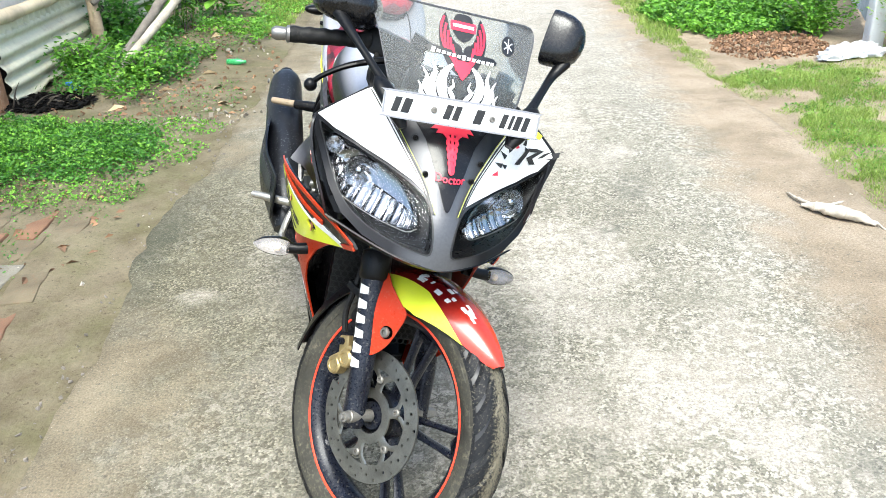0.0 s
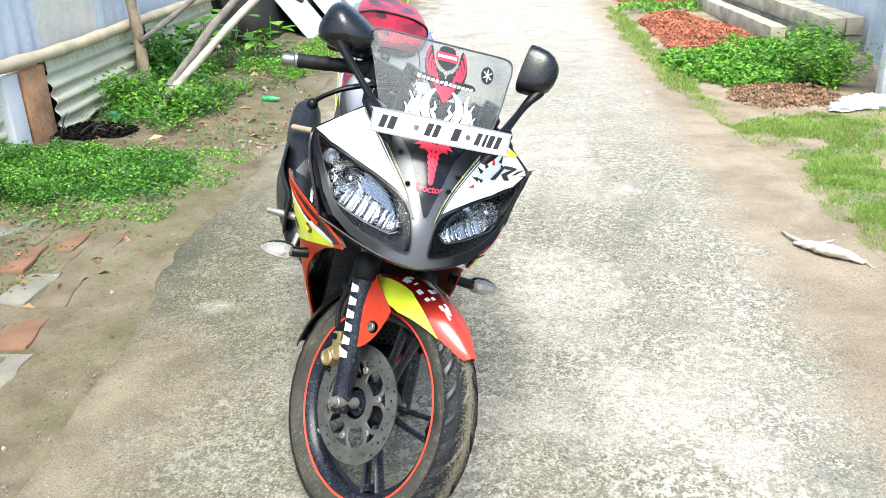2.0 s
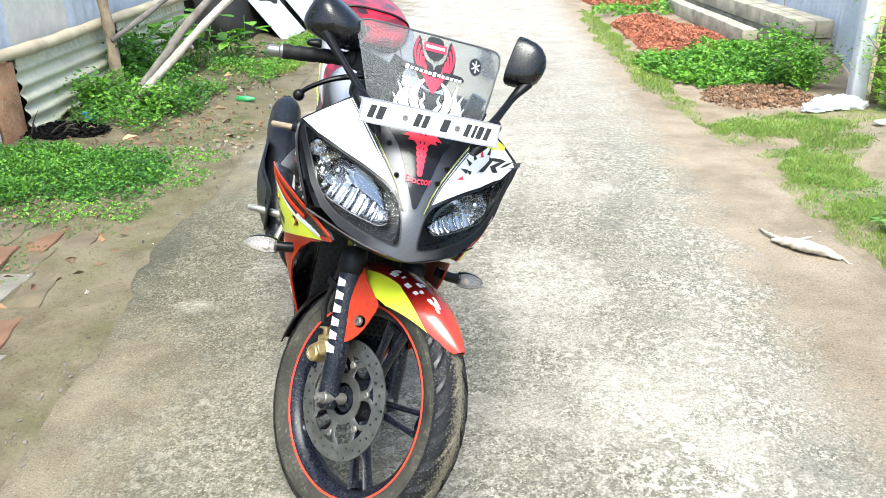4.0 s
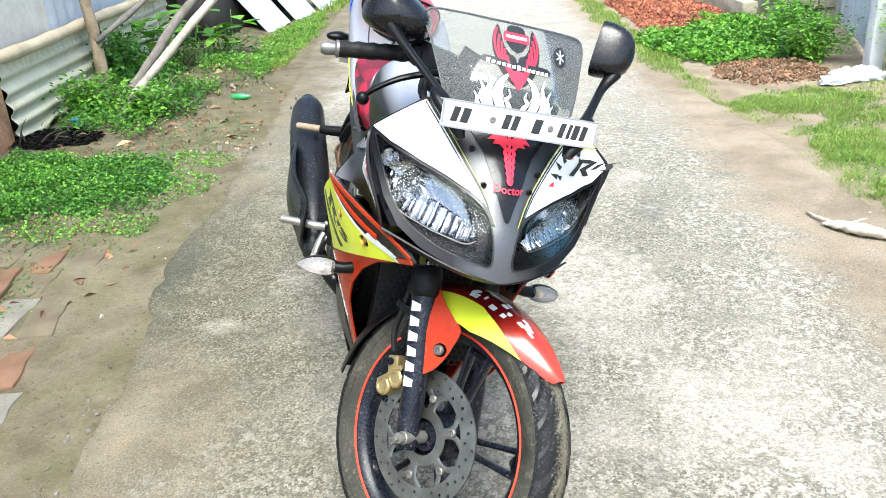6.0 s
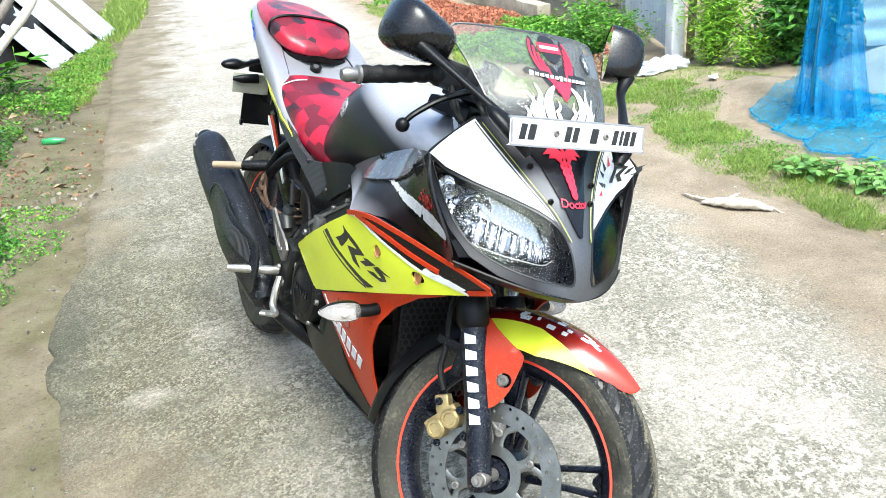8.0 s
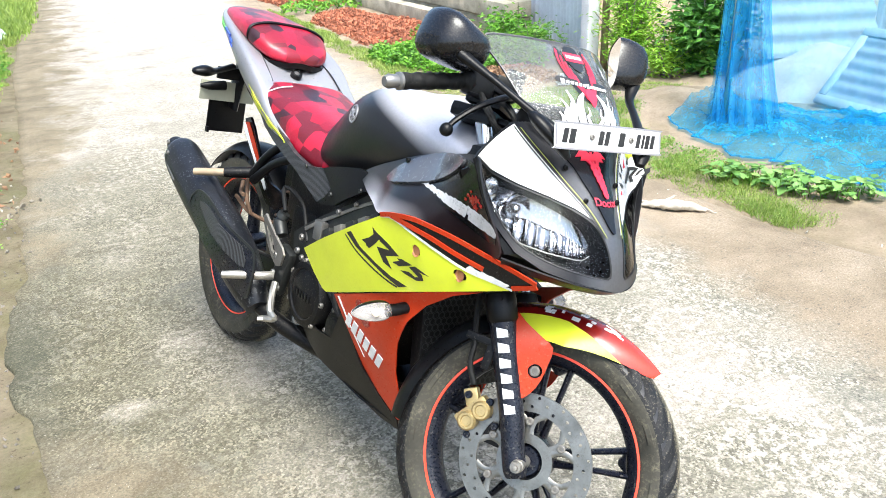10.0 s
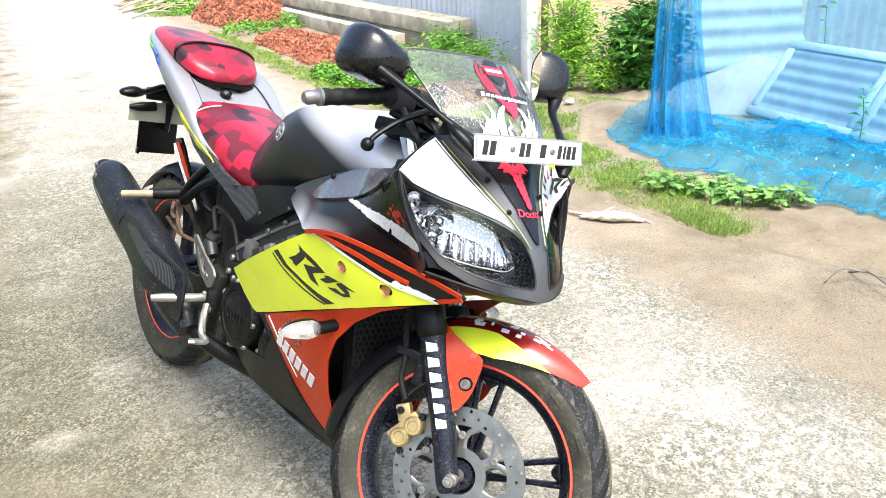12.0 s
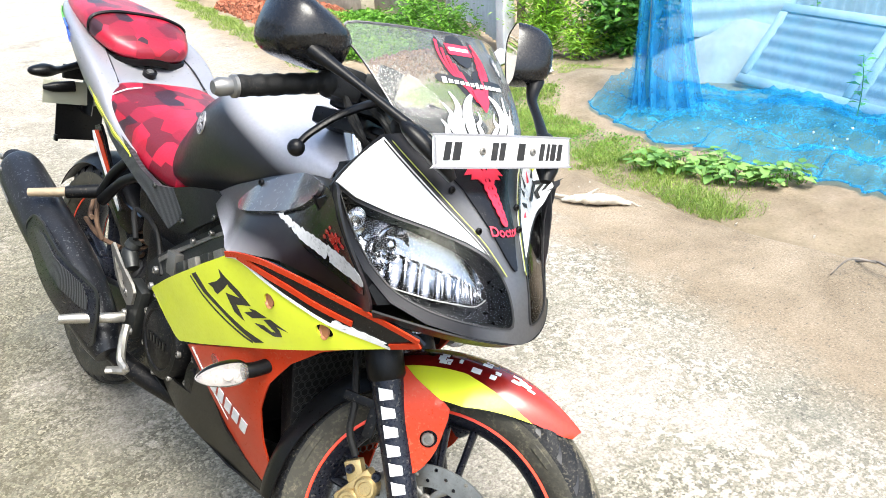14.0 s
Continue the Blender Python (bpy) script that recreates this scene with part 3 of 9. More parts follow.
def bush(name, label, mat, cx, cy, rx, ry, height, count, size, aspect=0.45, stems=9, z0=0.0):
    """A shrub: thin stems that fork upwards, and leaves along them in an uneven crown."""
    root = thing(name, label, "shrub", at=pose(cx, cy, z0 + soil_height(cx, cy)))
    bm = bmesh.new()
    tips = []
    for _ in range(stems):
        a, r = rng.uniform(0, 2 * math.pi), rng.uniform(0.2, 1.0)
        top = Vector((rx * r * math.cos(a), ry * r * math.sin(a), height * rng.uniform(0.55, 1.0) * (1 - 0.35 * r * r)))
        mid = Vector((top.x * 0.35, top.y * 0.35, top.z * 0.55))
        tube(bm, [(top.x * 0.12, top.y * 0.12, -0.03), mid, top], [0.010, 0.007, 0.003], n=6, sides=5)
        tips.append((mid, top))
    part("stem", bm, DARK_WOOD, root)
    pts, way = [], []
    for _ in range(count):
        mid, top = tips[rng.integers(len(tips))]
        k = rng.uniform(-0.8, 1.0)
        p = mid.lerp(top, k) + Vector((rng.normal() * rx * 0.20, rng.normal() * ry * 0.20, rng.normal() * height * 0.09))
        if p.z < 0.01:
            p.z = rng.uniform(0.01, 0.2) * height
        a = rng.uniform(0, 2 * math.pi)
        pts.append(p)
        way.append((math.cos(a), math.sin(a), rng.uniform(-0.5, 0.7)))
    v, f = leaves(pts, size, way, aspect)
    from_lists("crown", v, f, mat, root)
    return root


bush("shrub", "bright lime green leafy shrub beside the tin fence", LEAF_LIME, 2.82, 5.22, 0.30, 0.26, 0.80, 4600, 0.046, 0.26, 24)
bush("shrub", "dark green glossy shrub beside the blue net", LEAF_DARK, 3.26, 4.92, 0.36, 0.30, 0.62, 3400, 0.070, 0.42, 22)
bush("shrub", "dark green glossy shrub against the yellow house", LEAF_DARK, 3.72, 5.30, 0.34, 0.30, 0.55, 2000, 0.075, 0.45, 14)
bush("shrub", "bright green fern-leaved shrub", LEAF_LIME, 3.02, 5.02, 0.30, 0.22, 0.42, 2600, 0.040, 0.26, 16)
bush("shrub", "green leafy weeds against the tin fence", LEAF, 2.5, 6.35, 0.34, 0.45, 0.42, 3600, 0.042, 0.40, 16)
bush("shrub", "green leafy weeds against the tin fence", LEAF, 2.42, 5.90, 0.25, 0.3, 0.34, 2400, 0.036, 0.40, 14)
bush("shrub", "leafy green weed clump below the wooden post", LEAF, -2.38, 5.15, 0.24, 0.22, 0.32, 1300, 0.036, 0.5, 14)
bush("shrub", "leafy green weed clump under the leaning poles", LEAF, -1.98, 5.10, 0.24, 0.24, 0.24, 1200, 0.034, 0.5, 14)
bush("shrub", "leafy green weed clump against the tin wall", LEAF_DARK, -2.50, 6.05, 0.22, 0.35, 0.42, 1500, 0.045, 0.5, 14)


def broad_leaf_plant(name, label, cx, cy, count, size, spread, height, mat):
    """A low plant with broad pointed leaves on short stalks."""
    root = thing(name, label, "plant", at=pose(cx, cy, soil_height(cx, cy)))
    bm = bmesh.new()
    for _ in range(count):
        a, r = rng.uniform(0, 2 * math.pi), spread * math.sqrt(rng.uniform(0.02, 1))
        o = Vector((r * math.cos(a), r * math.sin(a), height * rng.uniform(0.4, 1.0) * (1.1 - 0.5 * r / spread)))
        tube(bm, [(o.x * 0.7, o.y * 0.7, -0.02), (o.x * 0.9, o.y * 0.9, o.z * 0.7), o], 0.0025, sides=4)
    tagged(part("stalk", bm, LEAF, root), kind="stuff")
    v, f = [], []
    for _ in range(int(count * 2.2)):
        a, r = rng.uniform(0, 2 * math.pi), spread * math.sqrt(rng.uniform(0.02, 1))
        o = Vector((r * math.cos(a), r * math.sin(a), height * rng.uniform(0.4, 1.0) * (1.1 - 0.5 * r / spread)))
        b = rng.uniform(0, 2 * math.pi)
        d = Vector((math.cos(b), math.sin(b), rng.uniform(-0.5, 0.35))).normalized()
        side = d.cross(Vector((0, 0, 1))).normalized()
        n = side.cross(d)
        s = size * rng.uniform(0.6, 1.25)
        i = len(v)
        half = [(0.0, 0.02), (0.15, 0.26), (0.38, 0.36), (0.68, 0.24), (1.0, 0.0)]
        v += [o + d * s * k - n * s * 0.18 * k * k for k, _ in half]
        v += [o + d * s * k + side * s * w + n * s * (0.07 - 0.18 * k * k) for k, w in half]
        v += [o + d * s * k - side * s * w + n * s * (0.07 - 0.18 * k * k) for k, w in half]
        for k in range(4):
            f += [(i + k, i + k + 1, i + 6 + k, i + 5 + k), (i + k + 1, i + k, i + 10 + k, i + 11 + k)]
    from_lists("foliage", v, f, mat, root, smooth=True)
    return root


PALE_LEAF = leaf_mat("pale_leaf", (0.045, 0.14, 0.022), (0.15, 0.32, 0.065), (0.34, 0.54, 0.15))
for px, py in ((1.88, 3.1), (1.95, 3.0), (2.0, 2.88), (2.06, 2.76), (2.12, 2.68), (2.2, 2.62), (2.1, 2.95)):
    broad_leaf_plant("broadleaf_plant", "low green plant with broad pointed leaves by the net", px, py, 17, 0.052, 0.10, 0.085, PALE_LEAF)
broad_leaf_plant("broadleaf_plant", "tall green plant with large heart-shaped leaves", -2.35, 6.6, 24, 0.15, 0.3, 0.55, LEAF)
broad_leaf_plant("broadleaf_plant", "green plant with large heart-shaped leaves", -2.0, 7.1, 10, 0.14, 0.25, 0.42, LEAF)


# ---- tin house on the left ----
def corrugated(bm, a, b, z0, z1, pitch=0.076, depth=0.009, along=False, bow=0.0, n_across=None, ragged=0.0):
    """A corrugated sheet from ground point a to b between two heights; along: the ribs run lengthwise."""
    a, b = Vector((a[0], a[1], 0)), Vector((b[0], b[1], 0))
    d = b - a
    ln = d.length
    d.normalize()
    nrm = Vector((d.y, -d.x, 0))
    rows = []
    if along:
        k = max(6, int((z1 - z0) / pitch * 8))
        m = max(4, int(ln / 0.04))
        for i in range(k + 1):
            q = i / k
            row = []
            for j in range(m + 1):
                s = ln * j / m
                lift = max(0.0, ragged * (0.35 + 1.3 * noise.noise(Vector((s * 6, 0.5, 2))))) * (1 - q) ** 9 if ragged else 0
                z = z0 + (z1 - z0) * q + lift
                row.append(a + d * s + nrm * (depth * math.sin(2 * math.pi * (z1 - z0) * q / pitch) + bow * (1 - q) ** 2) + Vector((0, 0, z)))
            rows.append(row)
    else:
        k = max(8, int(ln / pitch * 8))
        for i in range(k + 1):
            s = ln * i / k
            o = a + d * s + nrm * depth * math.sin(2 * math.pi * s / pitch)
            rows.append([o + Vector((0, 0, z0 + (z1 - z0) * j / 3 + (ragged * noise.noise(Vector((s * 5, 0, 0))) if j == 0 else 0))) for j in range(4)])
    grid(bm, rows)
    return thicken(bm, 0.0012)


def build_tin_house():
    house = thing("tin_house", "pale blue-grey tin house wall with a bamboo rail", "house", kind="structure", at=pose(0, 0, 0))
    for k in range(9):
        y = 0.88 + 0.78 * k
        part("wall_sheet", corrugated(bmesh.new(), (-2.70 - 0.006 * (k % 2), y + 0.8), (-2.70 - 0.006 * (k % 2), y), 0.46, 2.6, 0.40 if k == 5 else (0.30 if k % 2 else 0.15), 0.002 if k == 5 else 0.006), TIN_CREAM if k == 5 else TIN_WALL, house, flat=60)
    for k, (y0, y1) in enumerate(((4.62, 6.1), (6.1, 7.7))):
        bm = corrugated(bmesh.new(), (-2.66, y1), (-2.62, y0), -0.02, 0.50, 0.092, 0.015, True, 0.05, ragged=0.09)
        for v in bm.verts:
            v.co.x += 0.18 * (0.50 - v.co.z)
        part("skirt_sheet", bm, TIN_OLD, house, "mossy old corrugated tin skirt with a ragged foot", flat=70)
        part("eave_strip", corrugated(bmesh.new(), (-2.640, y1), (-2.600, y0), 0.40, 0.50, 0.075, 0.008), TIN_OLD, house, flat=60)
    bm = bmesh.new()
    rail = [(-2.60 + 0.012 * math.sin(3 * y), y, 0.525 + 0.008 * math.sin(2.1 * y)) for y in np.arange(1.0, 8.3, 0.16)]
    tube(bm, rail, [0.036 + (0.006 if i % 3 == 0 else 0) for i in range(len(rail))], sides=10)
    part("bamboo_rail", bm, BAMBOO, house, "pale bamboo rail")
    bm = bmesh.new()
    box(bm, (-2.70, 4.36, -0.05), (-2.60, 4.62, 0.47), 0.012)
    for v in bm.verts:
        v.co.y += 0.015 * noise.noise(v.co * 9)
        v.co.x += 0.012 * noise.noise(v.co * 11)
    part("corner_board", bm, RUST, house, "rotten rust-brown corner board")
    bm = bmesh.new()
    box(bm, (-2.70, 4.18, -0.05), (-2.60, 4.33, 0.47), 0.01)
    part("corner_post", bm, WHITEWASH, house, "whitewashed corner post")
    part("skirt_sheet", corrugated(bmesh.new(), (-2.66, 4.2), (-2.66, 1.2), 0.0, 0.47, 0.085, 0.012, True), TIN_OLD, house, flat=70)
    # Added backing sheet, near black so gaps in the tin read as dark interior.
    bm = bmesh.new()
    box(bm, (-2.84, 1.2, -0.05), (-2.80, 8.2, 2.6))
    part("dark_backing", bm, BLACK_VOID, house)
    bm = bmesh.new()
    box(bm, (-4.6, 1.1, 2.6), (-2.45, 8.3, 2.66))
    part("roof", bm, TIN_OLD, house)


build_tin_house()


def leaning_pole(name, label, a, b, r0, r1, mat, wob=0.02, knots=6, kink=0.0):
    bm = bmesh.new()
    a, b = Vector(a), Vector(b)
    pts, rad = [], []
    for i in range(15):
        k = i / 14
        pts.append(a.lerp(b, k) + Vector((wob * noise.noise(Vector((k * 4, 1, a.x))), wob * noise.noise(Vector((k * 4, 5, a.y))), 0)) + Vector((-kink * math.sin(k * 9.0) * (1 - k), 0, 0)))
        rad.append(r0 + (r1 - r0) * k + 0.3 * r0 * noise.noise(Vector((k * knots * 2, 3, a.y))))
    tube(bm, pts, rad, n=40, sides=10)
    for v in bm.verts:
        v.co += 0.16 * r0 * Vector((noise.noise(v.co * 34), noise.noise(v.co * 34 + Vector((9, 0, 0))), 0))
    return tagged(part(name, bm, mat), label, "pole")


leaning_pole("wooden_post", "gnarled brown wooden post beside the tin wall", (-2.54, 5.75, -0.05), (-2.49, 5.80, 1.9), 0.040, 0.036, BARK, 0.05, 12)
leaning_pole("peeled_pole", "pale peeled wooden pole leaning over the weeds", (-2.20, 4.98, -0.02), (-1.05, 6.0, 1.35), 0.028, 0.021, PALE_WOOD, 0.05, 9, 0.05)
leaning_pole("bark_pole", "dark bark-covered pole leaning over the weeds", (-2.32, 5.12, -0.02), (-1.20, 6.15, 1.35), 0.032, 0.024, DARK_WOOD, 0.05, 14)
leaning_pole("bark_pole", "thin dark pole tied to the post", (-2.50, 5.72, 0.42), (-1.9, 6.9, 0.95), 0.020, 0.016, DARK_WOOD, 0.02)


def build_leaning_sheets():
    for k, (x, y) in enumerate(((-1.88, 8.3), (-1.72, 9.0), (-1.58, 9.75))):
        root = thing("leaning_sheet", "pale flat tin sheet leaning over a dark hollow", "metal sheet", "leaning tin sheets")
        bm = bmesh.new()
        f0, f1 = Vector((x, y, 0.0)), Vector((x + 0.10, y + 0.60, 0.02))
        up = Vector((-0.95, 0.12, 1.15))
        rows = [[f0.lerp(f1, j / 8) + up * (i / 6) + Vector((0.012 * math.sin(j * 1.57), 0, 0)) for j in range(9)] for i in range(7)]
        grid(bm, rows)
        part("sheet", thicken(bm, 0.008), TIN_WALL, root, flat=50)
        bm = bmesh.new()
        tube(bm, [f1 + Vector((-0.03, 0.02, -0.02)), f1 + up + Vector((-0.03, 0.02, 0))], 0.018, sides=6)
        part("batten", bm, DARK_WOOD, root)
    bm = bmesh.new()
    bmesh.ops.create_icosphere(bm, subdivisions=4, radius=1.0)
    for v in bm.verts:
        d = 1 + 0.25 * noise.noise(v.co * 2.3) + 0.1 * noise.noise(v.co * 7)
        v.co = Vector((v.co.x * 0.62 * d - 2.62, v.co.y * 1.5 * d + 9.2, max(-0.05, v.co.z * 1.0 * d)))
    tagged(part("tarpaulin", bm, BLACK_VOID), "heap under a black tarpaulin below leaning sheets", "tarpaulin")


build_leaning_sheets()


# ---- right-hand side: chips, beams, fence ----
def pieces(name, label, mat, inside, bounds, count, size, height, category):
    """A heap of small angular pieces, seven corners each."""
    v, f = [], []
    made = 0
    while made < count:
        x, y = rng.uniform(bounds[0], bounds[1]), rng.uniform(bounds[2], bounds[3])
        w = inside(x, y) + 0.25 * noise.noise(Vector((x * 3, y * 3, 1.3)))
        made += 1
        if w < 0:
            continue
        z = soil_height(x, y) + height * min(1, w) * (0.75 + 0.25 * noise.noise(Vector((x * 5, y * 5, 2)))) + rng.uniform(-0.5, 0.5) * size
        s = size * rng.uniform(0.45, 1.2)
        e = Euler(rng.uniform(0, 6.28, 3)).to_matrix()
        i = len(v)
        for c in ((-1, -1, -1), (1, -1, -0.8), (1, 1, -1), (-1, 0.8, -1), (-0.8, -0.9, 1), (0.8, -0.6, 1), (0.2, 0.9, 0.9)):
            v.append(Vector((x, y, z)) + e @ (Vector((c[0], c[1] * 0.8, c[2] * 0.45)) * s * 0.5 * rng.uniform(0.75, 1.1)) * 1.0)
        f += [(i, i + 3, i + 2, i + 1), (i + 4, i + 5, i + 6), (i, i + 1, i + 5, i + 4), (i + 1, i + 2, i + 6, i + 5), (i + 2, i + 3, i + 6), (i + 3, i, i + 4, i + 6)]
    return tagged(from_lists(name, v, f, mat), label, category, kind="stuff")


def mound(name, label, mat, inside, bounds, height, category="heap"):
    bm = bmesh.new()
    xs, ys = np.arange(bounds[0], bounds[1], 0.05), np.arange(bounds[2], bounds[3], 0.05)
    rows = []
    for y in ys:
        row = []
        for x in xs:
            w = inside(x, y) + 0.25 * noise.noise(Vector((x * 3, y * 3, 1.3)))
            row.append((x, y, soil_height(x, y) + (height * min(1, w) * (0.75 + 0.25 * noise.noise(Vector((x * 5, y * 5, 2)))) - 0.012 if w > 0 else -0.06)))
        rows.append(row)
    grid(bm, rows)
    return tagged(part(name, bm, mat), label, category)


heap_a, heap_b = blob(2.08, 11.7, 0.60, 1.3), union(blob(2.02, 8.1, 0.44, 1.2), blob(1.90, 9.0, 0.34, 0.8))
mound("chip_heap_core", "heap of crushed red brick", CHIP, heap_a, (1.2, 2.7, 9.9, 13.3), 0.45)
mound("chip_heap_core", "low spread heap of crushed red brick", CHIP, heap_b, (1.3, 2.5, 6.5, 9.9), 0.10)
pieces("brick_chips", "loose crushed red brick chips", CHIP, heap_a, (1.2, 2.7, 9.9, 13.3), 7000, 0.045, 0.45, "brick chips")
pieces("brick_chips", "loose crushed red brick chips", CHIP, heap_b, (1.3, 2.5, 6.5, 9.9), 9000, 0.038, 0.10, "brick chips")
pieces("leaf_litter", "brown dead leaves and chips on the soil", LITTER, blob(2.05, 5.62, 0.36, 0.42), (1.5, 2.7, 5.1, 6.2), 2600, 0.028, 0.03, "leaf litter")
pieces("leaf_litter", "brown dead leaves and bits on bare soil", LITTER, union(blob(-1.75, 4.6, 0.4, 0.6), blob(-1.6, 5.8, 0.4, 0.8)), (-2.4, -1.2, 3.9, 6.8), 260, 0.024, 0.003, "leaf litter")
pieces("rubble", "pale broken plaster bits beside the lane", RUBBLE, union(blob(-1.28, 4.42, 0.2, 0.2), blob(-1.6, 4.28, 0.2, 0.06), blob(-1.55, 6.0, 0.15, 0.2)), (-1.9, -1.0, 4.0, 6.3), 520, 0.030, 0.004, "rubble")
pieces("soil_crumbs", "dark soil crumbs along the broken road edge", DARK_WOOD, lambda x, y: 0.3 - 6 * abs(x - left_edge(y) + 0.03), (-1.5, -0.9, 1.0, 4.6), 900, 0.014, 0.002, "soil crumbs")
pieces("dead_leaves", "scattered brown dead leaves below the weeds", LITTER, union(blob(-2.1, 4.5, 0.5, 0.2), blob(-1.5, 4.9, 0.35, 0.5), blob(-1.7, 3.4, 0.4, 0.2)), (-2.7, -1.0, 3.1, 5.5), 300, 0.024, 0.003, "leaf litter")
pieces("pebbles", "small pale stones strewn over the ground", PALE_WOOD, lambda x, y: 0.2, (-2.2, 2.2, 0.6, 6.5), 420, 0.014, 0.0, "pebbles")


carpet("weeds", "green weeds between the brick heaps", LEAF, union(blob(2.25, 10.3, 0.35, 0.45), blob(1.75, 10.2, 0.3, 0.5), blob(1.5, 13.4, 0.45, 1.0)), (1.0, 2.8, 9.4, 14.6), 2600, 0.055, 0.14, need=0.2, clump=4)
turf("grass", "dry grass and weeds at the far bend", GRASS, blob(1.55, 13.6, 0.6, 1.3), (0.8, 2.3, 12.2, 15.0), 2600, 0.12, 0.012, 3.0, 0.15, 1.5)
for k in range(26):
    o = Vector((rng.uniform(0.75, 1.7), rng.uniform(12.6, 14.8), 0.02))
    a = rng.uniform(-0.5, 0.5)
    d = Vector((math.cos(a), math.sin(a) * 0.6, rng.uniform(0.0, 0.16))) * rng.uniform(0.35, 0.9)
    bm = bmesh.new()
    tube(bm, [o, o + d * 0.5 + Vector((0, 0, 0.05)), o + d], [0.018, 0.014, 0.006], n=8, sides=5)
    tagged(part("cut_branch", bm, BARK if k % 3 else PALE_WOOD), "dry cut branch in a pile at the bend", "branch", "pile of cut branches")


def build_beams():
    rows = ((2.64, 7.75, 0.0, 6.0, 0.0), (2.90, 7.22, 0.0, 6.9, 0.0), (3.06, 7.18, 0.0, 6.9, 0.0), (2.88, 7.12, 0.155, 6.8, 0.0), (3.04, 7.15, 0.155, 6.8, 0.0))
    for x, y, z, ln, _ in rows:
        bm = bmesh.new()
        box(bm, (-0.07, 0, 0), (0.07, ln, 0.145), 0.008)
        bmesh.ops.subdivide_edges(bm, edges=[e for e in bm.edges if e.calc_length() > 2], cuts=14)
        for v in bm.verts:
            v.co.x += 0.010 * noise.noise(v.co * 1.7) + 0.02 * math.sin(v.co.y * 0.5 + x * 9)
            v.co.z += 0.006 * noise.noise(v.co * 2.3)
        ob = part("cement_beam", bm, BEAM, flat=40)
        ob.matrix_basis = pose(x, y, z + 0.005, 0, 0, 4.0)
        tagged(ob, "long weathered buff cement beam in a stack", "beam", "stacked cement beams")


build_beams()


def build_fence():
    fence = thing("tin_fence", "pale corrugated tin fence behind stacked beams", "fence", kind="structure")
    pts = [(2.72, 5.52), (2.98, 6.35), (3.18, 7.1), (3.24, 7.9), (3.22, 8.7), (3.16, 9.5), (3.1, 10.3), (3.0, 11.1), (2.9, 12.0), (2.8, 13.0), (2.7, 14.0), (2.6, 15.0)]
    for k, (a, b) in enumerate(zip(pts, pts[1:])):
        a = (a[0] + 0.006 * (k % 2), a[1])
        part("fence_sheet", corrugated(bmesh.new(), a, b, 0.02, 1.95, 0.11, 0.010), TIN_PALE, fence, flat=60)
    bm = bmesh.new()
    box(bm, (2.60, 5.40, -0.1), (2.70, 5.50, 2.1), 0.012)
    for v in bm.verts:
        v.co += Vector((0.012 * noise.noise(v.co * 3), 0.01 * noise.noise(v.co * 4), 0))
    part("fence_post", bm, WHITEWASH, fence, "whitewashed wooden end post, stained pink")
    bm = bmesh.new()
    tube(bm, [(2.76, 5.42, -0.1), (2.80, 5.45, 2.1)], 0.028, sides=9)
    part("fence_pole", bm, BARK, fence, "grey-brown round pole")


build_fence()


def build_yellow_house():
    house = thing("yellow_house", "far yellow plastered house wall with barred window", "house", kind="structure")
    y = 9.6
    bm = bmesh.new()
    for lo, hi in (((4.2, y, -0.1), (6.42, y + 0.2, 3.4)), ((7.3, y, -0.1), (12, y + 0.2, 3.4)), ((6.42, y, -0.1), (7.3, y + 0.2, 0.35)), ((6.42, y, 2.1), (7.3, y + 0.2, 3.4))):
        box(bm, lo, hi)
    part("wall", bm, YELLOW_WALL, house, smooth=False)
    bm = bmesh.new()
    box(bm, (6.40, y + 0.12, 0.3), (7.32, y + 0.16, 2.15))
    win = part("window", bm, BLACK_VOID, house, "dark barred window")
    for k in range(7):
        bm = bmesh.new()
        tube(bm, [(6.5 + 0.12 * k, y + 0.05, 0.35), (6.5 + 0.12 * k, y + 0.05, 2.1)], 0.008, sides=6)
        part("bar", bm, BLACK_VOID, win)
    bm = bmesh.new()
    box(bm, (6.36, y - 0.05, 0.29), (7.36, y + 0.05, 0.35), 0.008)
    part("sill", bm, YELLOW_WALL, win)


build_yellow_house()


# ---- blue net and what lies behind it ----
def net_mat(name, lo, hi, deep, grain=14):
    """Fine netting: threads with light through them, thicker where it lies in folds."""
    m, t, b = blank(name)
    f = noisy(t, 9, 6, 0.72)
    c = ramp(t, f, [(0.3, deep), (0.55, (0.06, 0.50, 0.80)), (0.75, (0.24, 0.72, 0.95))])
    t.links.new(c, b.inputs["Base Color"])
    b.inputs["Roughness"].default_value = 0.6
    tl = node(t, "BsdfTranslucent")
    t.links.new(c, tl.inputs[0])
    tp = node(t, "BsdfTransparent", Color=(0.62, 0.86, 0.98, 1))
    m1, m2 = node(t, "MixShader", Fac=0.55), node(t, "MixShader")
    t.links.new(b.outputs[0], m1.inputs[1])
    t.links.new(tl.outputs[0], m1.inputs[2])
    t.links.new(ramp(t, noisy(t, grain, 6, 0.75, None, 0.8), [(0.3, (lo,) * 3), (0.7, (hi,) * 3)]), m2.inputs[0])
    t.links.new(tp.outputs[0], m2.inputs[1])
    t.links.new(m1.outputs[0], m2.inputs[2])
    t.links.new(m2.outputs[0], t.nodes["Material Output"].inputs[0])
    return m


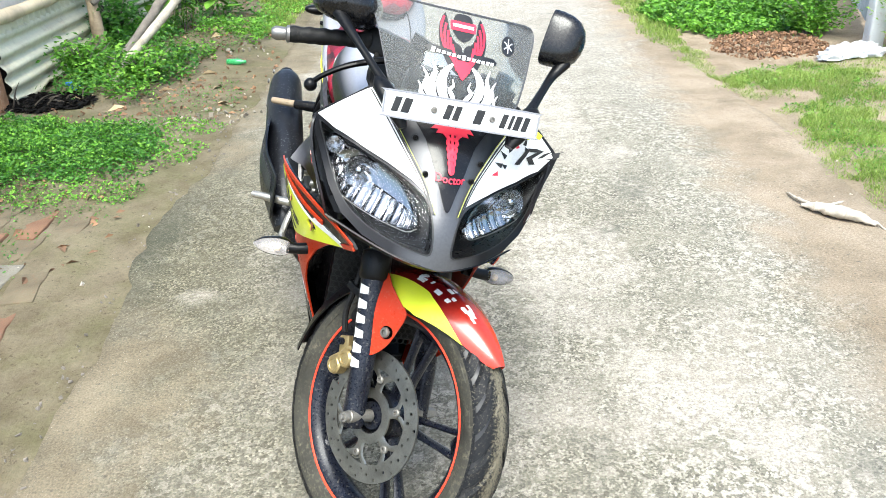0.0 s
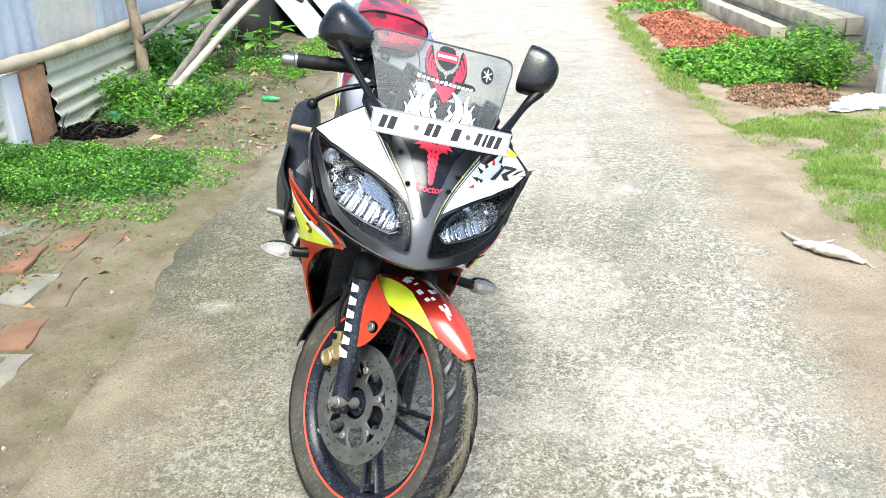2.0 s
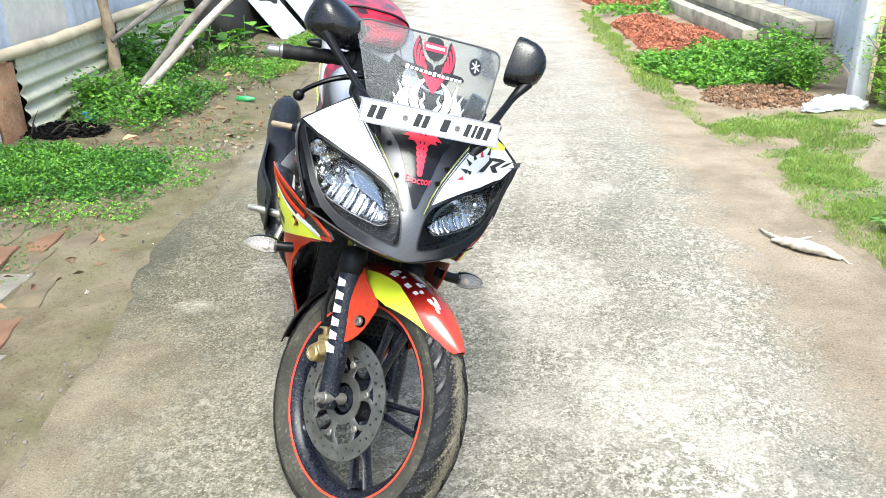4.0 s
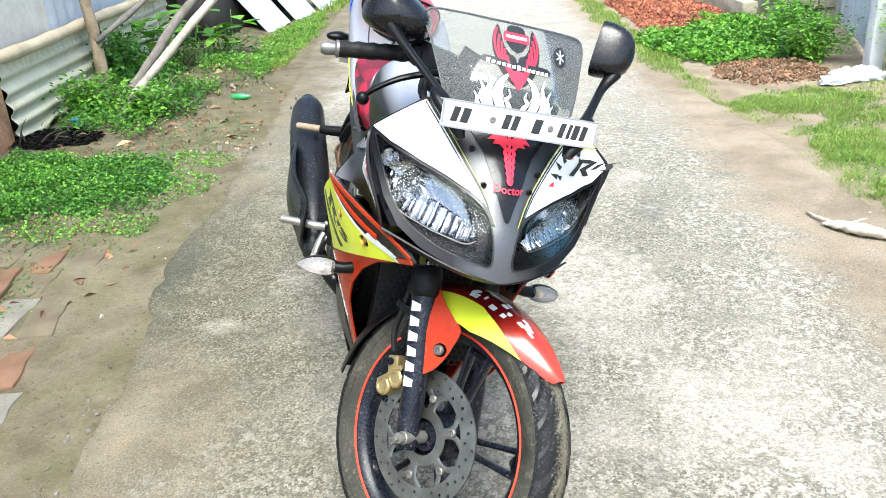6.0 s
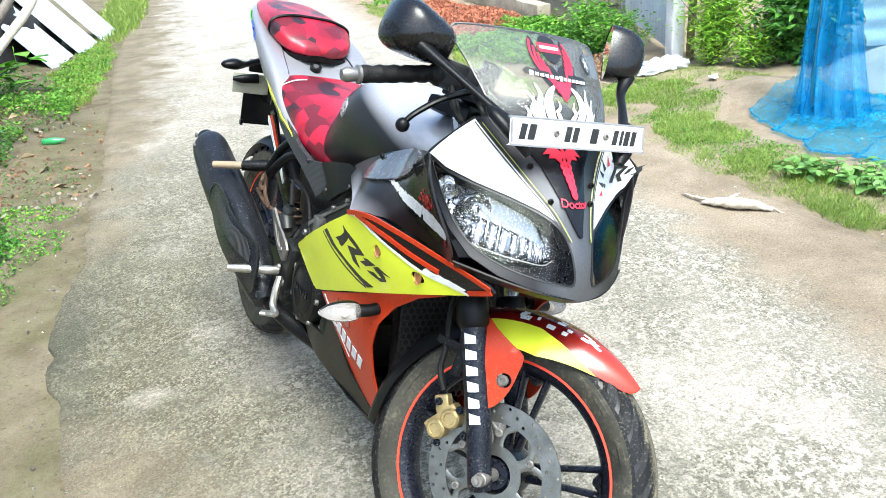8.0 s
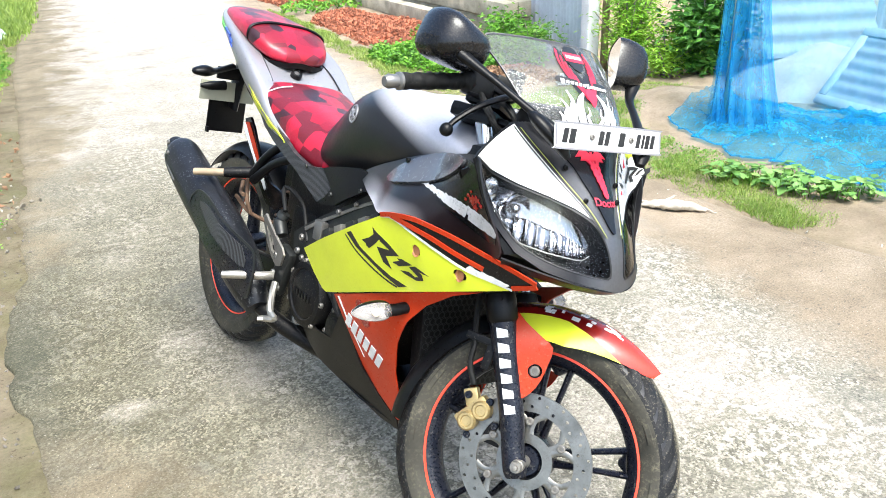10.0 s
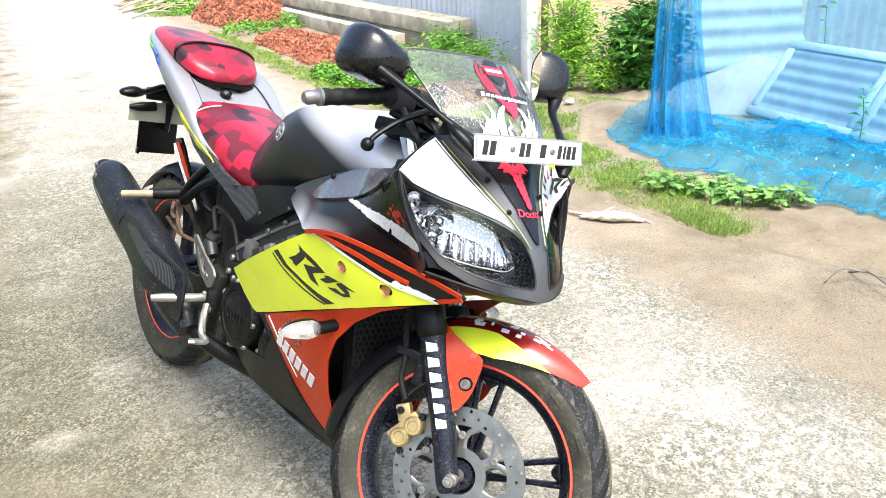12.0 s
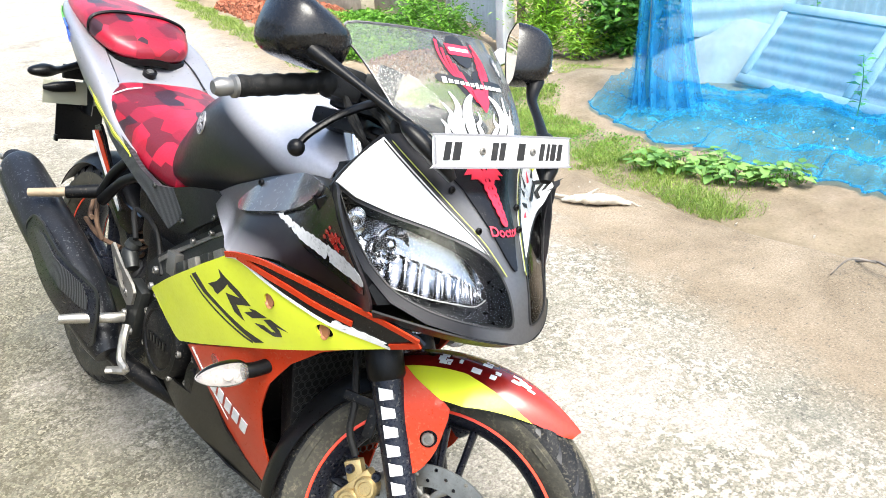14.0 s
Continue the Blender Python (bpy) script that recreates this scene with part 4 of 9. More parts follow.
NET = net_mat("blue_net", 0.12, 0.32, (0.03, 0.30, 0.66))
NET_FOLDS = net_mat("blue_net_in_folds", 0.08, 0.55, (0.03, 0.30, 0.50), 30)
NET_GATHER = net_mat("blue_net_gathered", 0.25, 0.60, (0.06, 0.48, 0.82))


def build_net():
    net = thing("fishing_net", "sheer blue netting hung from a pole and trailing", "net")
    bm = bmesh.new()
    line = spline([(2.44, 3.86), (2.62, 3.62), (2.86, 3.2), (3.05, 2.7), (3.2, 2.1), (3.3, 1.4)], 130)
    rows = []
    for i in range(26):
        k = i / 25
        row = []
        for j, (x, y) in enumerate(line):
            s = j / 129
            dense = math.exp(-(s / 0.14) ** 2)
            fold = (0.022 + 0.03 * dense) * math.sin(s * (95 + 60 * dense) + 1.2 * math.sin(s * 17)) * (0.5 + 0.7 * (1 - k))
            flare = (1 - k) ** 2.2
            out = Vector((-0.85, -0.5, 0)) * (flare * (0.10 + 0.10 * noise.noise(Vector((s * 6, 0, 3)))))
            pull = Vector((0.10, -0.02, 0)) * (k * dense)
            row.append(Vector((x + fold * 0.8, y + fold * 0.5, soil_height(x, y) + 0.02 + 1.75 * k)) + out + pull)
        rows.append(row)
    grid(bm, rows)
    part("curtain", bm, NET, net)
    # gathered bunch at the pole
    bm = bmesh.new()
    rows = []
    for i in range(30):
        k = i / 29
        row = []
        for j in range(50):
            s = j / 49
            wide = 0.085 + 0.12 * (1 - k) ** 2.0
            x = 2.51 + (s - 0.5) * wide * 1.2
            y = 3.76 - (s - 0.5) * wide * 1.5
            fold = (0.018 + 0.035 * (1 - k) ** 2) * math.sin(s * 31 + 2 * math.sin(k * 3 + s * 5))
            row.append((x + fold, y + fold * 0.8 - 0.12 * (1 - k) ** 4, soil_height(x, y) + 0.03 + 1.75 * k))
        rows.append(row)
    grid(bm, rows)
    part("gathered_folds", bm, NET_GATHER, net, "net gathered in folds at the pole")
    bm = bmesh.new()
    foot = spline([(2.30, 4.05), (2.20, 3.70), (2.15, 3.27), (2.24, 3.08), (2.30, 2.70), (2.30, 2.43), (2.36, 2.15), (2.5, 1.7)], 230)
    head = spline([(2.75, 4.05), (2.95, 3.85), (3.10, 3.62), (3.22, 3.40), (3.30, 3.06), (3.36, 2.89), (3.4, 2.4), (3.4, 1.9)], 230)
    rows = []
    for i in range(110):
        k = i / 109
        row = []
        for j in range(230):
            s = j / 229
            px, py = head[j] + (foot[j] - head[j]) * k
            px += k * (0.13 * noise.noise(Vector((s * 13, 1, 3))) + 0.06 * noise.noise(Vector((s * 41, 4, 3))))
            py += k * 0.07 * noise.noise(Vector((s * 22, 8, 3)))
            hump = 0.085 * math.sin(math.pi * min(1, k * 1.03)) ** 0.7 * (0.65 + noise.noise(Vector((px * 4, py * 4, 6))))
            q = px * 7 + 2.2 * noise.noise(Vector((px * 3, py * 3, 0)))
            wr = 0.026 * abs(noise.noise(Vector((px * 26, py * 26, 5)))) + 0.030 * abs(noise.noise(Vector((px * 9, py * 9, 1)))) + 0.022 * abs(math.sin(q * 3 + py * 5)) * (0.4 + abs(noise.noise(Vector((px * 5, py * 5, 9)))))
            row.append((px, py, soil_height(px, py) + 0.015 + (max(0, hump) + wr) * min(1, (1 - k) * 8 + 0.05)))
        rows.append(row)
    grid(bm, rows)
    part("trailing_skirt", bm, NET_FOLDS, net, "crumpled blue net lying on the ground")
    bm = bmesh.new()
    tube(bm, [(p[0], p[1], p[2] + 0.004) for p in rows[-1][::2]], 0.005, sides=6)
    part("hem_cord", bm, NET_FOLDS, net, "thin blue hem cord")
    bm = bmesh.new()
    tube(bm, [(2.47, 3.79, -0.1), (2.50, 3.77, 1.9)], 0.016, sides=8)
    part("pole", bm, BAMBOO, net)
    # behind the net
    heap = mound("sand_heap", "heap of pale washed sand behind the net", SANDHEAP, blob(3.70, 4.25, 0.62, 0.55), (2.9, 4.5, 3.5, 4.9), 0.34)
    for k, (x, y) in enumerate(((3.2, 3.84), (3.2, 3.105))):
        root = thing("framed_panel", "pale corrugated tin panel in a grey wooden frame", "panel", "framed tin panels")
        o, a, b = Vector((x, y, 0.04)), Vector((0, -1, 0)), Vector((0.66, 0, 0.75))
        n = a.cross(b).normalized()
        bm = bmesh.new()
        grid(bm, [[o + a * (0.03 + 0.67 * i / 8) + b * (0.03 + 0.47 * j / 40) + n * 0.006 * math.sin(j * 0.9) for i in range(9)] for j in range(41)])
        part("sheet", thicken(bm, 0.002), TIN_GREY, root, flat=60)
        for p, d, w in ((o, a * 0.73, b * 0.055), (o + b * 0.48, a * 0.73, b * 0.055), (o + b * 0.058, b * 0.42, a * 0.05), (o + b * 0.058 + a * 0.68, b * 0.42, a * 0.05)):
            bm = bmesh.new()
            vs = [bm.verts.new(p + d * u + w * v + n * h) for u in (0, 1) for v in (0, 1) for h in (-0.012, 0.016)]
            for q in ((0, 1, 3, 2), (4, 6, 7, 5), (0, 4, 5, 1), (2, 3, 7, 6), (0, 2, 6, 4), (1, 5, 7, 3)):
                bm.faces.new([vs[t] for t in q])
            bmesh.ops.recalc_face_normals(bm, faces=bm.faces)
            bmesh.ops.bevel(bm, geom=bm.edges[:], offset=0.003, segments=1, affect="EDGES")
            part("frame_bar", bm, GREY_WOOD, root)
    bm = bmesh.new()
    o, a, b = Vector((3.30, 4.36, 0.20)), Vector((1.02, 0.0, -0.06)), Vector((0.10, 0.35, 0.95))
    n = a.cross(b).normalized()
    grid(bm, [[o + a * (i / 10) + b * (j / 72) + n * 0.011 * math.sin(j * 0.7) for i in range(11)] for j in range(73)])
    tagged(part("tin_sheet", thicken(bm, 0.0015), TIN_GREY, flat=60), "pale ribbed tin sheet leaning behind the net", "metal sheet", "tin sheets behind the net")
    bm = bmesh.new()
    corrugated(bm, (4.44, 4.52), (6.4, 4.30), 0.0, 1.9, 0.11, 0.012)
    tagged(part("tin_sheet", bm, TIN_GREY, flat=60), "upright pale ribbed tin sheet behind the net", "metal sheet", "tin sheets behind the net")
    for x, y, h in ((3.02, 2.92, 0.36), (3.92, 3.92, 0.62)):
        root = thing("seedling", "thin green seedling growing up through the net", "plant", "seedlings in the net", at=pose(x, y, soil_height(x, y)))
        bm = bmesh.new()
        tube(bm, [(0, 0, -0.02), (0.01, 0, h * 0.5), (-0.01, 0.01, h)], [0.004, 0.003, 0.002], n=8, sides=6)
        part("stem", bm, LEAF, root)
        pts, way = [], []
        for q in range(16):
            z = h * (0.30 + 0.70 * q / 15)
            pts.append((0.005 * math.sin(q), 0.0, z))
            way.append((math.cos(q * 2.4), math.sin(q * 2.4), 0.15))
        v, f = leaves(pts, 0.062, way, 0.42)
        from_lists("foliage", v, f, LEAF, root)
    pieces("white_scraps", "pale scraps and leaves caught in the net", PLASTIC_BAG, blob(2.75, 2.9, 0.5, 0.9), (2.2, 3.3, 2.1, 3.8), 90, 0.012, 0.11, "scraps")

build_net()


# ---- small things on the ground ----
def build_litter():
    bm = bmesh.new()
    tube(bm, [(1.335, 3.005, 0.010), (1.375, 2.965, 0.022), (1.425, 2.905, 0.026), (1.485, 2.865, 0.022), (1.540, 2.820, 0.006)], [0.007, 0.021, 0.028, 0.023, 0.008], n=40, sides=12, flat=(1.1, 0.75))
    tube(bm, [(1.395, 2.945, 0.024), (1.435, 2.935, 0.045), (1.465, 2.930, 0.052)], [0.010, 0.006, 0.002], n=12, sides=6)
    tube(bm, [(1.325, 3.145, 0.006), (1.340, 3.065, 0.014), (1.365, 2.975, 0.02)], [0.003, 0.006, 0.009], n=14, sides=6)
    tube(bm, [(1.455, 2.875, 0.015), (1.525, 2.845, 0.012), (1.565, 2.785, 0.004)], [0.009, 0.007, 0.002], n=14, sides=6)
    for v in bm.verts:
        v.co += 0.007 * Vector((noise.noise(v.co * 60), noise.noise(v.co * 70 + Vector((4, 0, 0))), 0.8 * noise.noise(v.co * 55)))
    br = part("dry_branch", bm, PALE_WOOD)
    tagged(br, "dry split pale branch lying on the sand", "branch")
    for pts in ([(1.83, 2.02, 0.0), (1.79, 1.9, 0.05), (1.72, 1.7, 0.02)], [(1.80, 1.93, 0.04), (1.72, 1.97, 0.06), (1.66, 1.99, 0.01)], [(1.79, 1.9, 0.05), (1.86, 1.82, 0.02)]):
        bm = bmesh.new()
        tube(bm, pts, [0.004] * (len(pts) - 1) + [0.002], n=10, sides=5)
        tagged(part("twig", bm, DARK_WOOD), "thin dead twig on the sand", "twig", "twigs")
    bm = bmesh.new()
    tube(bm, [(-1.58, 5.56, 0.03), (-1.50, 5.555, 0.03), (-1.47, 5.553, 0.03), (-1.45, 5.552, 0.03)], [0.022, 0.022, 0.012, 0.011], sides=12)
    green = paint("green_glass", (0.05, 0.32, 0.10), 0.25, 0, 0.3, dirty=0.1)
    tagged(part("bottle", bm, green), "small green bottle lying on soil", "bottle")
    for x, y, s in ((2.40, 5.2, 0.085), (2.52, 5.24, 0.09), (2.27, 5.14, 0.06), (2.50, 4.72, 0.03)):
        bm = bmesh.new()
        bmesh.ops.create_icosphere(bm, subdivisions=4, radius=s)
        for v in bm.verts:
            d = 1 + 0.75 * abs(noise.noise(v.co * 18 + Vector((x * 9, 0, 0)))) + 0.45 * noise.noise(v.co * 55)
            v.co = Vector((v.co.x * d * 1.1, v.co.y * d * 0.7, max(-0.1 * s, v.co.z * d * 0.62)))
        ob = part("plastic_bag", bm, PLASTIC_BAG)
        ob.location = (x, y, soil_height(x, y) + 0.02)
        tagged(ob, "crumpled white plastic bag by the fence post", "plastic bag", "plastic bags")
    # remains of a brick footway, laid lengthwise along the lane and half buried
    muddy = paint("muddy_brick", (0.125, 0.101, 0.062), 0.95, 0, 0, (0.20, 0.098, 0.052), 0.45, 0.30, 7, 0.8)
    clean = paint("bare_brick", (0.165, 0.084, 0.047), 0.95, 0, 0, (0.130, 0.104, 0.062), 1.0, 0.25, 6, 0.8)
    cement = paint("grey_cement_block", (0.185, 0.17, 0.138), 0.95, 0, 0, (0.125, 0.104, 0.066), 1.0, 0.25, 6, 0.8)
    for x, y, rz, s, mt in ((-1.475, 2.215, 6, 1.0, clean), (-1.615, 2.235, 4, 1.0, muddy), (-1.755, 2.20, 2, 1.0, clean), (-1.635, 2.545, -3, 1.08, cement), (-1.49, 2.50, 8, 0.9, muddy), (-1.785, 2.51, 0, 1.0, muddy), (-1.93, 2.47, -4, 1.0, muddy),
                            (-1.66, 2.80, 6, 0.95, muddy), (-1.80, 2.79, 4, 1.0, clean), (-1.95, 2.76, -2, 1.0, muddy), (-1.555, 3.015, 9, 1.05, muddy), (-1.715, 3.02, 3, 1.05, clean), (-1.865, 3.05, -3, 1.0, muddy), (-2.02, 3.06, 2, 1.05, cement),
                            (-1.405, 1.965, 5, 0.95, cement), (-1.55, 1.94, 3, 1.0, muddy), (-1.36, 1.72, 12, 0.8, muddy)):
        bm = bmesh.new()
        box(bm, (-0.062 * s, -0.124 * s, -0.05), (0.062 * s, 0.124 * s, 0.012), 0.007)
        bmesh.ops.subdivide_edges(bm, edges=bm.edges[:], cuts=4, use_grid_fill=True)
        for v in bm.verts:
            v.co += 0.014 * Vector((noise.noise(v.co * 13 + Vector((x * 9, y, 0))), noise.noise(v.co * 13 + Vector((y * 9, 3, x))), 0.28 * noise.noise(v.co * 26 + Vector((y, x, 0)))))
        ob = part("brick", bm, mt)
        ob.matrix_basis = pose(x, y, soil_height(x, y) - 0.009, 1.6 * math.sin(x * 40), 2.2 * math.sin(y * 31), rz + 5 * math.sin(x * 70 + y * 50))
        kind_of = "bare orange-red brick" if mt is clean else ("grey cement block" if mt is cement else "mud-covered brick")
        tagged(ob, kind_of + " of an old footway sunk in soil", "brick", "sunken footway bricks")
    bm = bmesh.new()
    box(bm, (-0.10, -0.055, -0.04), (0.10, 0.055, 0.022), 0.01)
    bmesh.ops.subdivide_edges(bm, edges=bm.edges[:], cuts=2, use_grid_fill=True)
    for v in bm.verts:
        v.co += 0.016 * Vector((noise.noise(v.co * 17), noise.noise(v.co * 17 + Vector((4, 3, 0))), 0.3 * noise.noise(v.co * 22)))
    ob = part("stone_slab", bm, paint("old_cement", (0.15, 0.135, 0.105), 0.95, 0, 0, (0.08, 0.065, 0.045), 0.7, 0.3, 9, 0.5))
    ob.matrix_basis = pose(-2.14, 2.84, soil_height(-2.14, 2.84), 3, 4, 12)
    tagged(ob, "broken grey cement slab sunk in soil", "slab")
    old_root = paint("old_root", (0.075, 0.062, 0.046), 0.9, 0, 0, (0.02, 0.016, 0.012), 0.6, 0.4, 20, 0.4)
    for k in range(11):
        a, r = rng.uniform(0, 6.28), rng.uniform(0.05, 0.26)
        o = Vector((-2.36 + r * math.cos(a), 4.60 + 0.4 * r * math.sin(a), 0.04))
        d = Vector((rng.normal(), rng.normal() * 0.5, rng.uniform(-0.1, 0.6))).normalized() * rng.uniform(0.08, 0.22)
        bm = bmesh.new()
        tube(bm, [o, o + d * 0.5 + Vector((0, 0, 0.02)), o + d], [0.006, 0.004, 0.0015], n=8, sides=5)
        tagged(part("root", bm, old_root), "dry root tangled below the tin skirt", "root", "roots under the skirt")
    bm = bmesh.new()
    box(bm, (-0.02, -0.05, 0), (0.02, 0.05, 0.03), 0.006)
    blue = paint("blue_plastic", (0.03, 0.2, 0.7), 0.4)
    ob = part("plastic_scrap", bm, blue)
    ob.matrix_basis = pose(-2.35, 4.9, 0.06, 10, 5, 60)
    tagged(ob, "blue plastic scrap below the tin skirt", "plastic scrap")


build_litter()
# Near-black litter: the shade under the skirt is put into its colour.
SHADED_LITTER = paint("shaded_leaf_litter", (0.006, 0.005, 0.004), 0.8, 0, 0, (0.05, 0.038, 0.025), 0.12, 0.4, 20, 0.3, island=0.6, spec=0.2)
DRY_LEAF = paint("dry_leaf", (0.40, 0.30, 0.17), 0.8, 0, 0, (0.2, 0.14, 0.08), 0.3, 0.3, 14, 0.2, island=0.6)
carpet("hollow_litter", "leaf litter blackened to stand for shade under the tin skirt", SHADED_LITTER, blob(-2.40, 4.64, 0.27, 0.22), (-2.8, -1.9, 4.3, 5.0), 4600, 0.032, 0.025, aspect=0.5, need=0.25, clump=5, category="leaf litter", up=0.25)
carpet("leaf_litter", "brown dead leaves scattered on bare soil", LITTER, union(blob(-1.75, 4.7, 0.7, 0.9), blob(-1.9, 6.6, 0.5, 1.6), blob(-1.8, 2.9, 0.5, 0.9)), (-2.6, -1.15, 2.2, 8.0), 480, 0.045, 0.012, aspect=0.5, need=0.35, clump=3, category="leaf litter", up=0.06)
carpet("leaf_litter", "pale dry leaves scattered on bare soil", DRY_LEAF, union(blob(-1.75, 4.75, 0.55, 0.6), blob(-1.8, 6.3, 0.4, 1.2)), (-2.4, -1.2, 4.0, 7.6), 70, 0.085, 0.012, aspect=0.42, need=0.3, clump=3, category="leaf litter", up=0.06)
carpet("weeds", "tiny moss-like weeds spreading over damp soil", LEAF_DARK, union(blob(-1.75, 3.3, 0.55, 0.35), blob(-1.55, 4.7, 0.35, 0.6), blob(-1.9, 6.2, 0.4, 1.0), blob(-2.0, 2.7, 0.5, 0.5)), (-2.6, -1.2, 2.2, 7.4), 6500, 0.011, 0.012, need=0.45, clump=8)
pieces("rubble", "crumbled pale cement bits beside the lane", RUBBLE, union(blob(-1.42, 4.35, 0.26, 0.2), blob(-1.72, 4.25, 0.2, 0.12)), (-2.0, -1.1, 3.9, 4.7), 170, 0.022, 0.01, "rubble")


# ---- motorcycle: materials ----
from mathutils.geometry import delaunay_2d_cdt

SILVER = paint("silver_paint", (0.29, 0.287, 0.305), 0.33, 0.4, 0.3, dirty=0.15, vary=0.04, scale=12, bump=0.02)
WHITE = paint("white_paint", (0.80, 0.80, 0.78), 0.28, 0.0, 0.5, dirty=0.12, vary=0.03, scale=12, bump=0.02)
LIME = paint("lime_paint", (0.64, 0.70, 0.030), 0.36, 0.0, 0.1, dirty=0.14, vary=0.05, scale=12, bump=0.02)
RED = paint("red_paint", (0.41, 0.030, 0.006), 0.32, 0.0, 0.0, dirty=0.06, vary=0.08, scale=14, bump=0.02, spec=0.2, specks=0.30, speck_col=(0.30, 0.20, 0.12))
CRIMSON = paint("dark_red_paint", (0.24, 0.006, 0.005), 0.22, 0.1, 0.3, dirty=0.12, vary=0.1, scale=14, bump=0.02)
BLACK = paint("black_plastic", (0.0035, 0.0035, 0.004), 0.33, 0.0, 0.0, dirty=0.02, vary=0.3, scale=16, bump=0.03, spec=0.2)
GLOSS_BLACK = paint("gloss_black", (0.005, 0.005, 0.006), 0.18, 0.0, 0.0, dirty=0.04, vary=0.1, scale=16, bump=0, spec=0.35)
LAMP_BLACK = paint("lamp_black", (0.004, 0.004, 0.005), 0.3, dirty=0.0, bump=0, spec=0.25)
SHELL = paint("satin_black_shell", (0.005, 0.005, 0.006), 0.24, 0.0, 0.1, dirty=0.02, vary=0.2, scale=14, bump=0.0, spec=0.42)
SMOKE = paint("smoky_plastic", (0.075, 0.075, 0.08), 0.20, 0.1, 0.25, dirty=0.06, vary=0.1, scale=9, bump=0)
BLUE_BLACK = paint("blue_black_paint", (0.005, 0.0065, 0.013), 0.30, 0.1, 0.0, (0.30, 0.29, 0.28), 0.12, 0.2, 16, 0.04, spec=0.32, specks=0.30, speck_col=(0.26, 0.24, 0.20))
MUFFLER = paint("heatproof_black", (0.006, 0.007, 0.010), 0.36, 0.1, 0, (0.30, 0.30, 0.31), 0.10, 0.25, 30, 0.05, spec=0.4, specks=0.22, speck_col=(0.40, 0.40, 0.40), speck_size=150.0)
RUBBER = paint("rubber", (0.006, 0.006, 0.006), 0.6, 0, 0, (0.26, 0.23, 0.19), 0.10, 0.25, 12, 0.12, spec=0.25)


def tread_mat():
    """Black tread rubber, gritty khaki dust worn into the crown, clean dark shoulders."""
    m, t, b = blank("tread_rubber")
    sep = t.nodes.new("ShaderNodeSeparateXYZ")
    t.links.new(coords(t), sep.inputs[0])
    fine, mid = noisy(t, 210, 4, 0.7), noisy(t, 24, 4, 0.65)
    crown = maths(t, "SUBTRACT", 1.0, maths(t, "MULTIPLY", maths(t, "ABSOLUTE", maths(t, "ADD", sep.outputs[1], 0.002)), 38.0), True)
    grit = maths(t, "ADD", fine, maths(t, "ADD", maths(t, "MULTIPLY", crown, 0.30), maths(t, "MULTIPLY", maths(t, "ADD", mid, -0.5), 0.25)))
    c = ramp(t, grit, [(0.50, (0.006, 0.0065, 0.008)), (0.60, (0.020, 0.019, 0.017)), (0.68, (0.10, 0.088, 0.062)), (0.90, (0.17, 0.15, 0.105))])
    t.links.new(c, b.inputs["Base Color"])
    b.inputs["Roughness"].default_value = 0.55
    b.inputs["Specular IOR Level"].default_value = 0.25
    bumped(t, b, fine, 0.4, 0.003)
    return m


TYRE = tread_mat()
SIDEWALL = paint("dusty_sidewall", (0.036, 0.034, 0.026), 0.75, 0, 0, (0.17, 0.15, 0.105), 0.95, 0.40, 10, 0.25, spec=0.3)
DISC = paint("worn_disc", (0.20, 0.195, 0.175), 0.36, 0.85, 0, (0.08, 0.068, 0.048), 0.6, 0.25, 26, 0.06)
STEEL = paint("brushed_steel", (0.19, 0.185, 0.175), 0.38, 0.7, 0, (0.25, 0.21, 0.17), 0.45, 0.12, 20, 0.08)
ALLOY = paint("dirty_alloy", (0.20, 0.19, 0.17), 0.5, 0.6, 0, (0.16, 0.13, 0.10), 0.75, 0.2, 20, 0.15)
GOLD = paint("gold_caliper", (0.46, 0.345, 0.155), 0.38, 0.75, 0, (0.12, 0.09, 0.05), 0.8, 0.25, 24, 0.15)
ENGINE = paint("engine_black", (0.003, 0.003, 0.0035), 0.42, 0.1, 0, (0.12, 0.10, 0.08), 0.10, 0.25, 18, 0.15, spec=0.22, specks=0.3, speck_col=(0.16, 0.14, 0.11))
FRAME = paint("frame_grey", (0.014, 0.0155, 0.015), 0.42, 0.15, 0, (0.2, 0.18, 0.14), 0.12, 0.25, 18, 0.06)
ORANGE = paint("orange_tape", (0.78, 0.055, 0.022), 0.4, 0, 0.2, dirty=0.1, vary=0.05)
CHROME = paint("chrome_reflector", (0.38, 0.385, 0.395), 0.13, 1.0, 0, dirty=0.0, vary=0.03, bump=0)
OLIVE = paint("dull_lime_print", (0.36, 0.38, 0.07), 0.4, dirty=0.1)
INK = paint("black_print", (0.012, 0.012, 0.013), 0.4, dirty=0.1)
HEEL_ALLOY = paint("bright_alloy", (0.40, 0.38, 0.34), 0.36, 0.8, 0, (0.16, 0.13, 0.09), 0.7, 0.2, 24, 0.12)
FORK_CHROME = paint("fork_chrome", (0.62, 0.62, 0.63), 0.14, 1.0, 0, dirty=0.1, vary=0.04, bump=0)
PRINT_WHITE = paint("white_print", (0.70, 0.70, 0.69), 0.45, dirty=0.5, scale=24)
PRINT_RED = paint("red_print", (0.72, 0.02, 0.05), 0.4, dirty=0.05)
AMBER_BULB = paint("pale_amber_bulb", (0.75, 0.60, 0.45), 0.3, dirty=0.05)
BEIGE = paint("bare_cast_metal", (0.32, 0.245, 0.16), 0.55, 0.3, 0, (0.2, 0.16, 0.12), 0.4, 0.2, 20, 0.1)


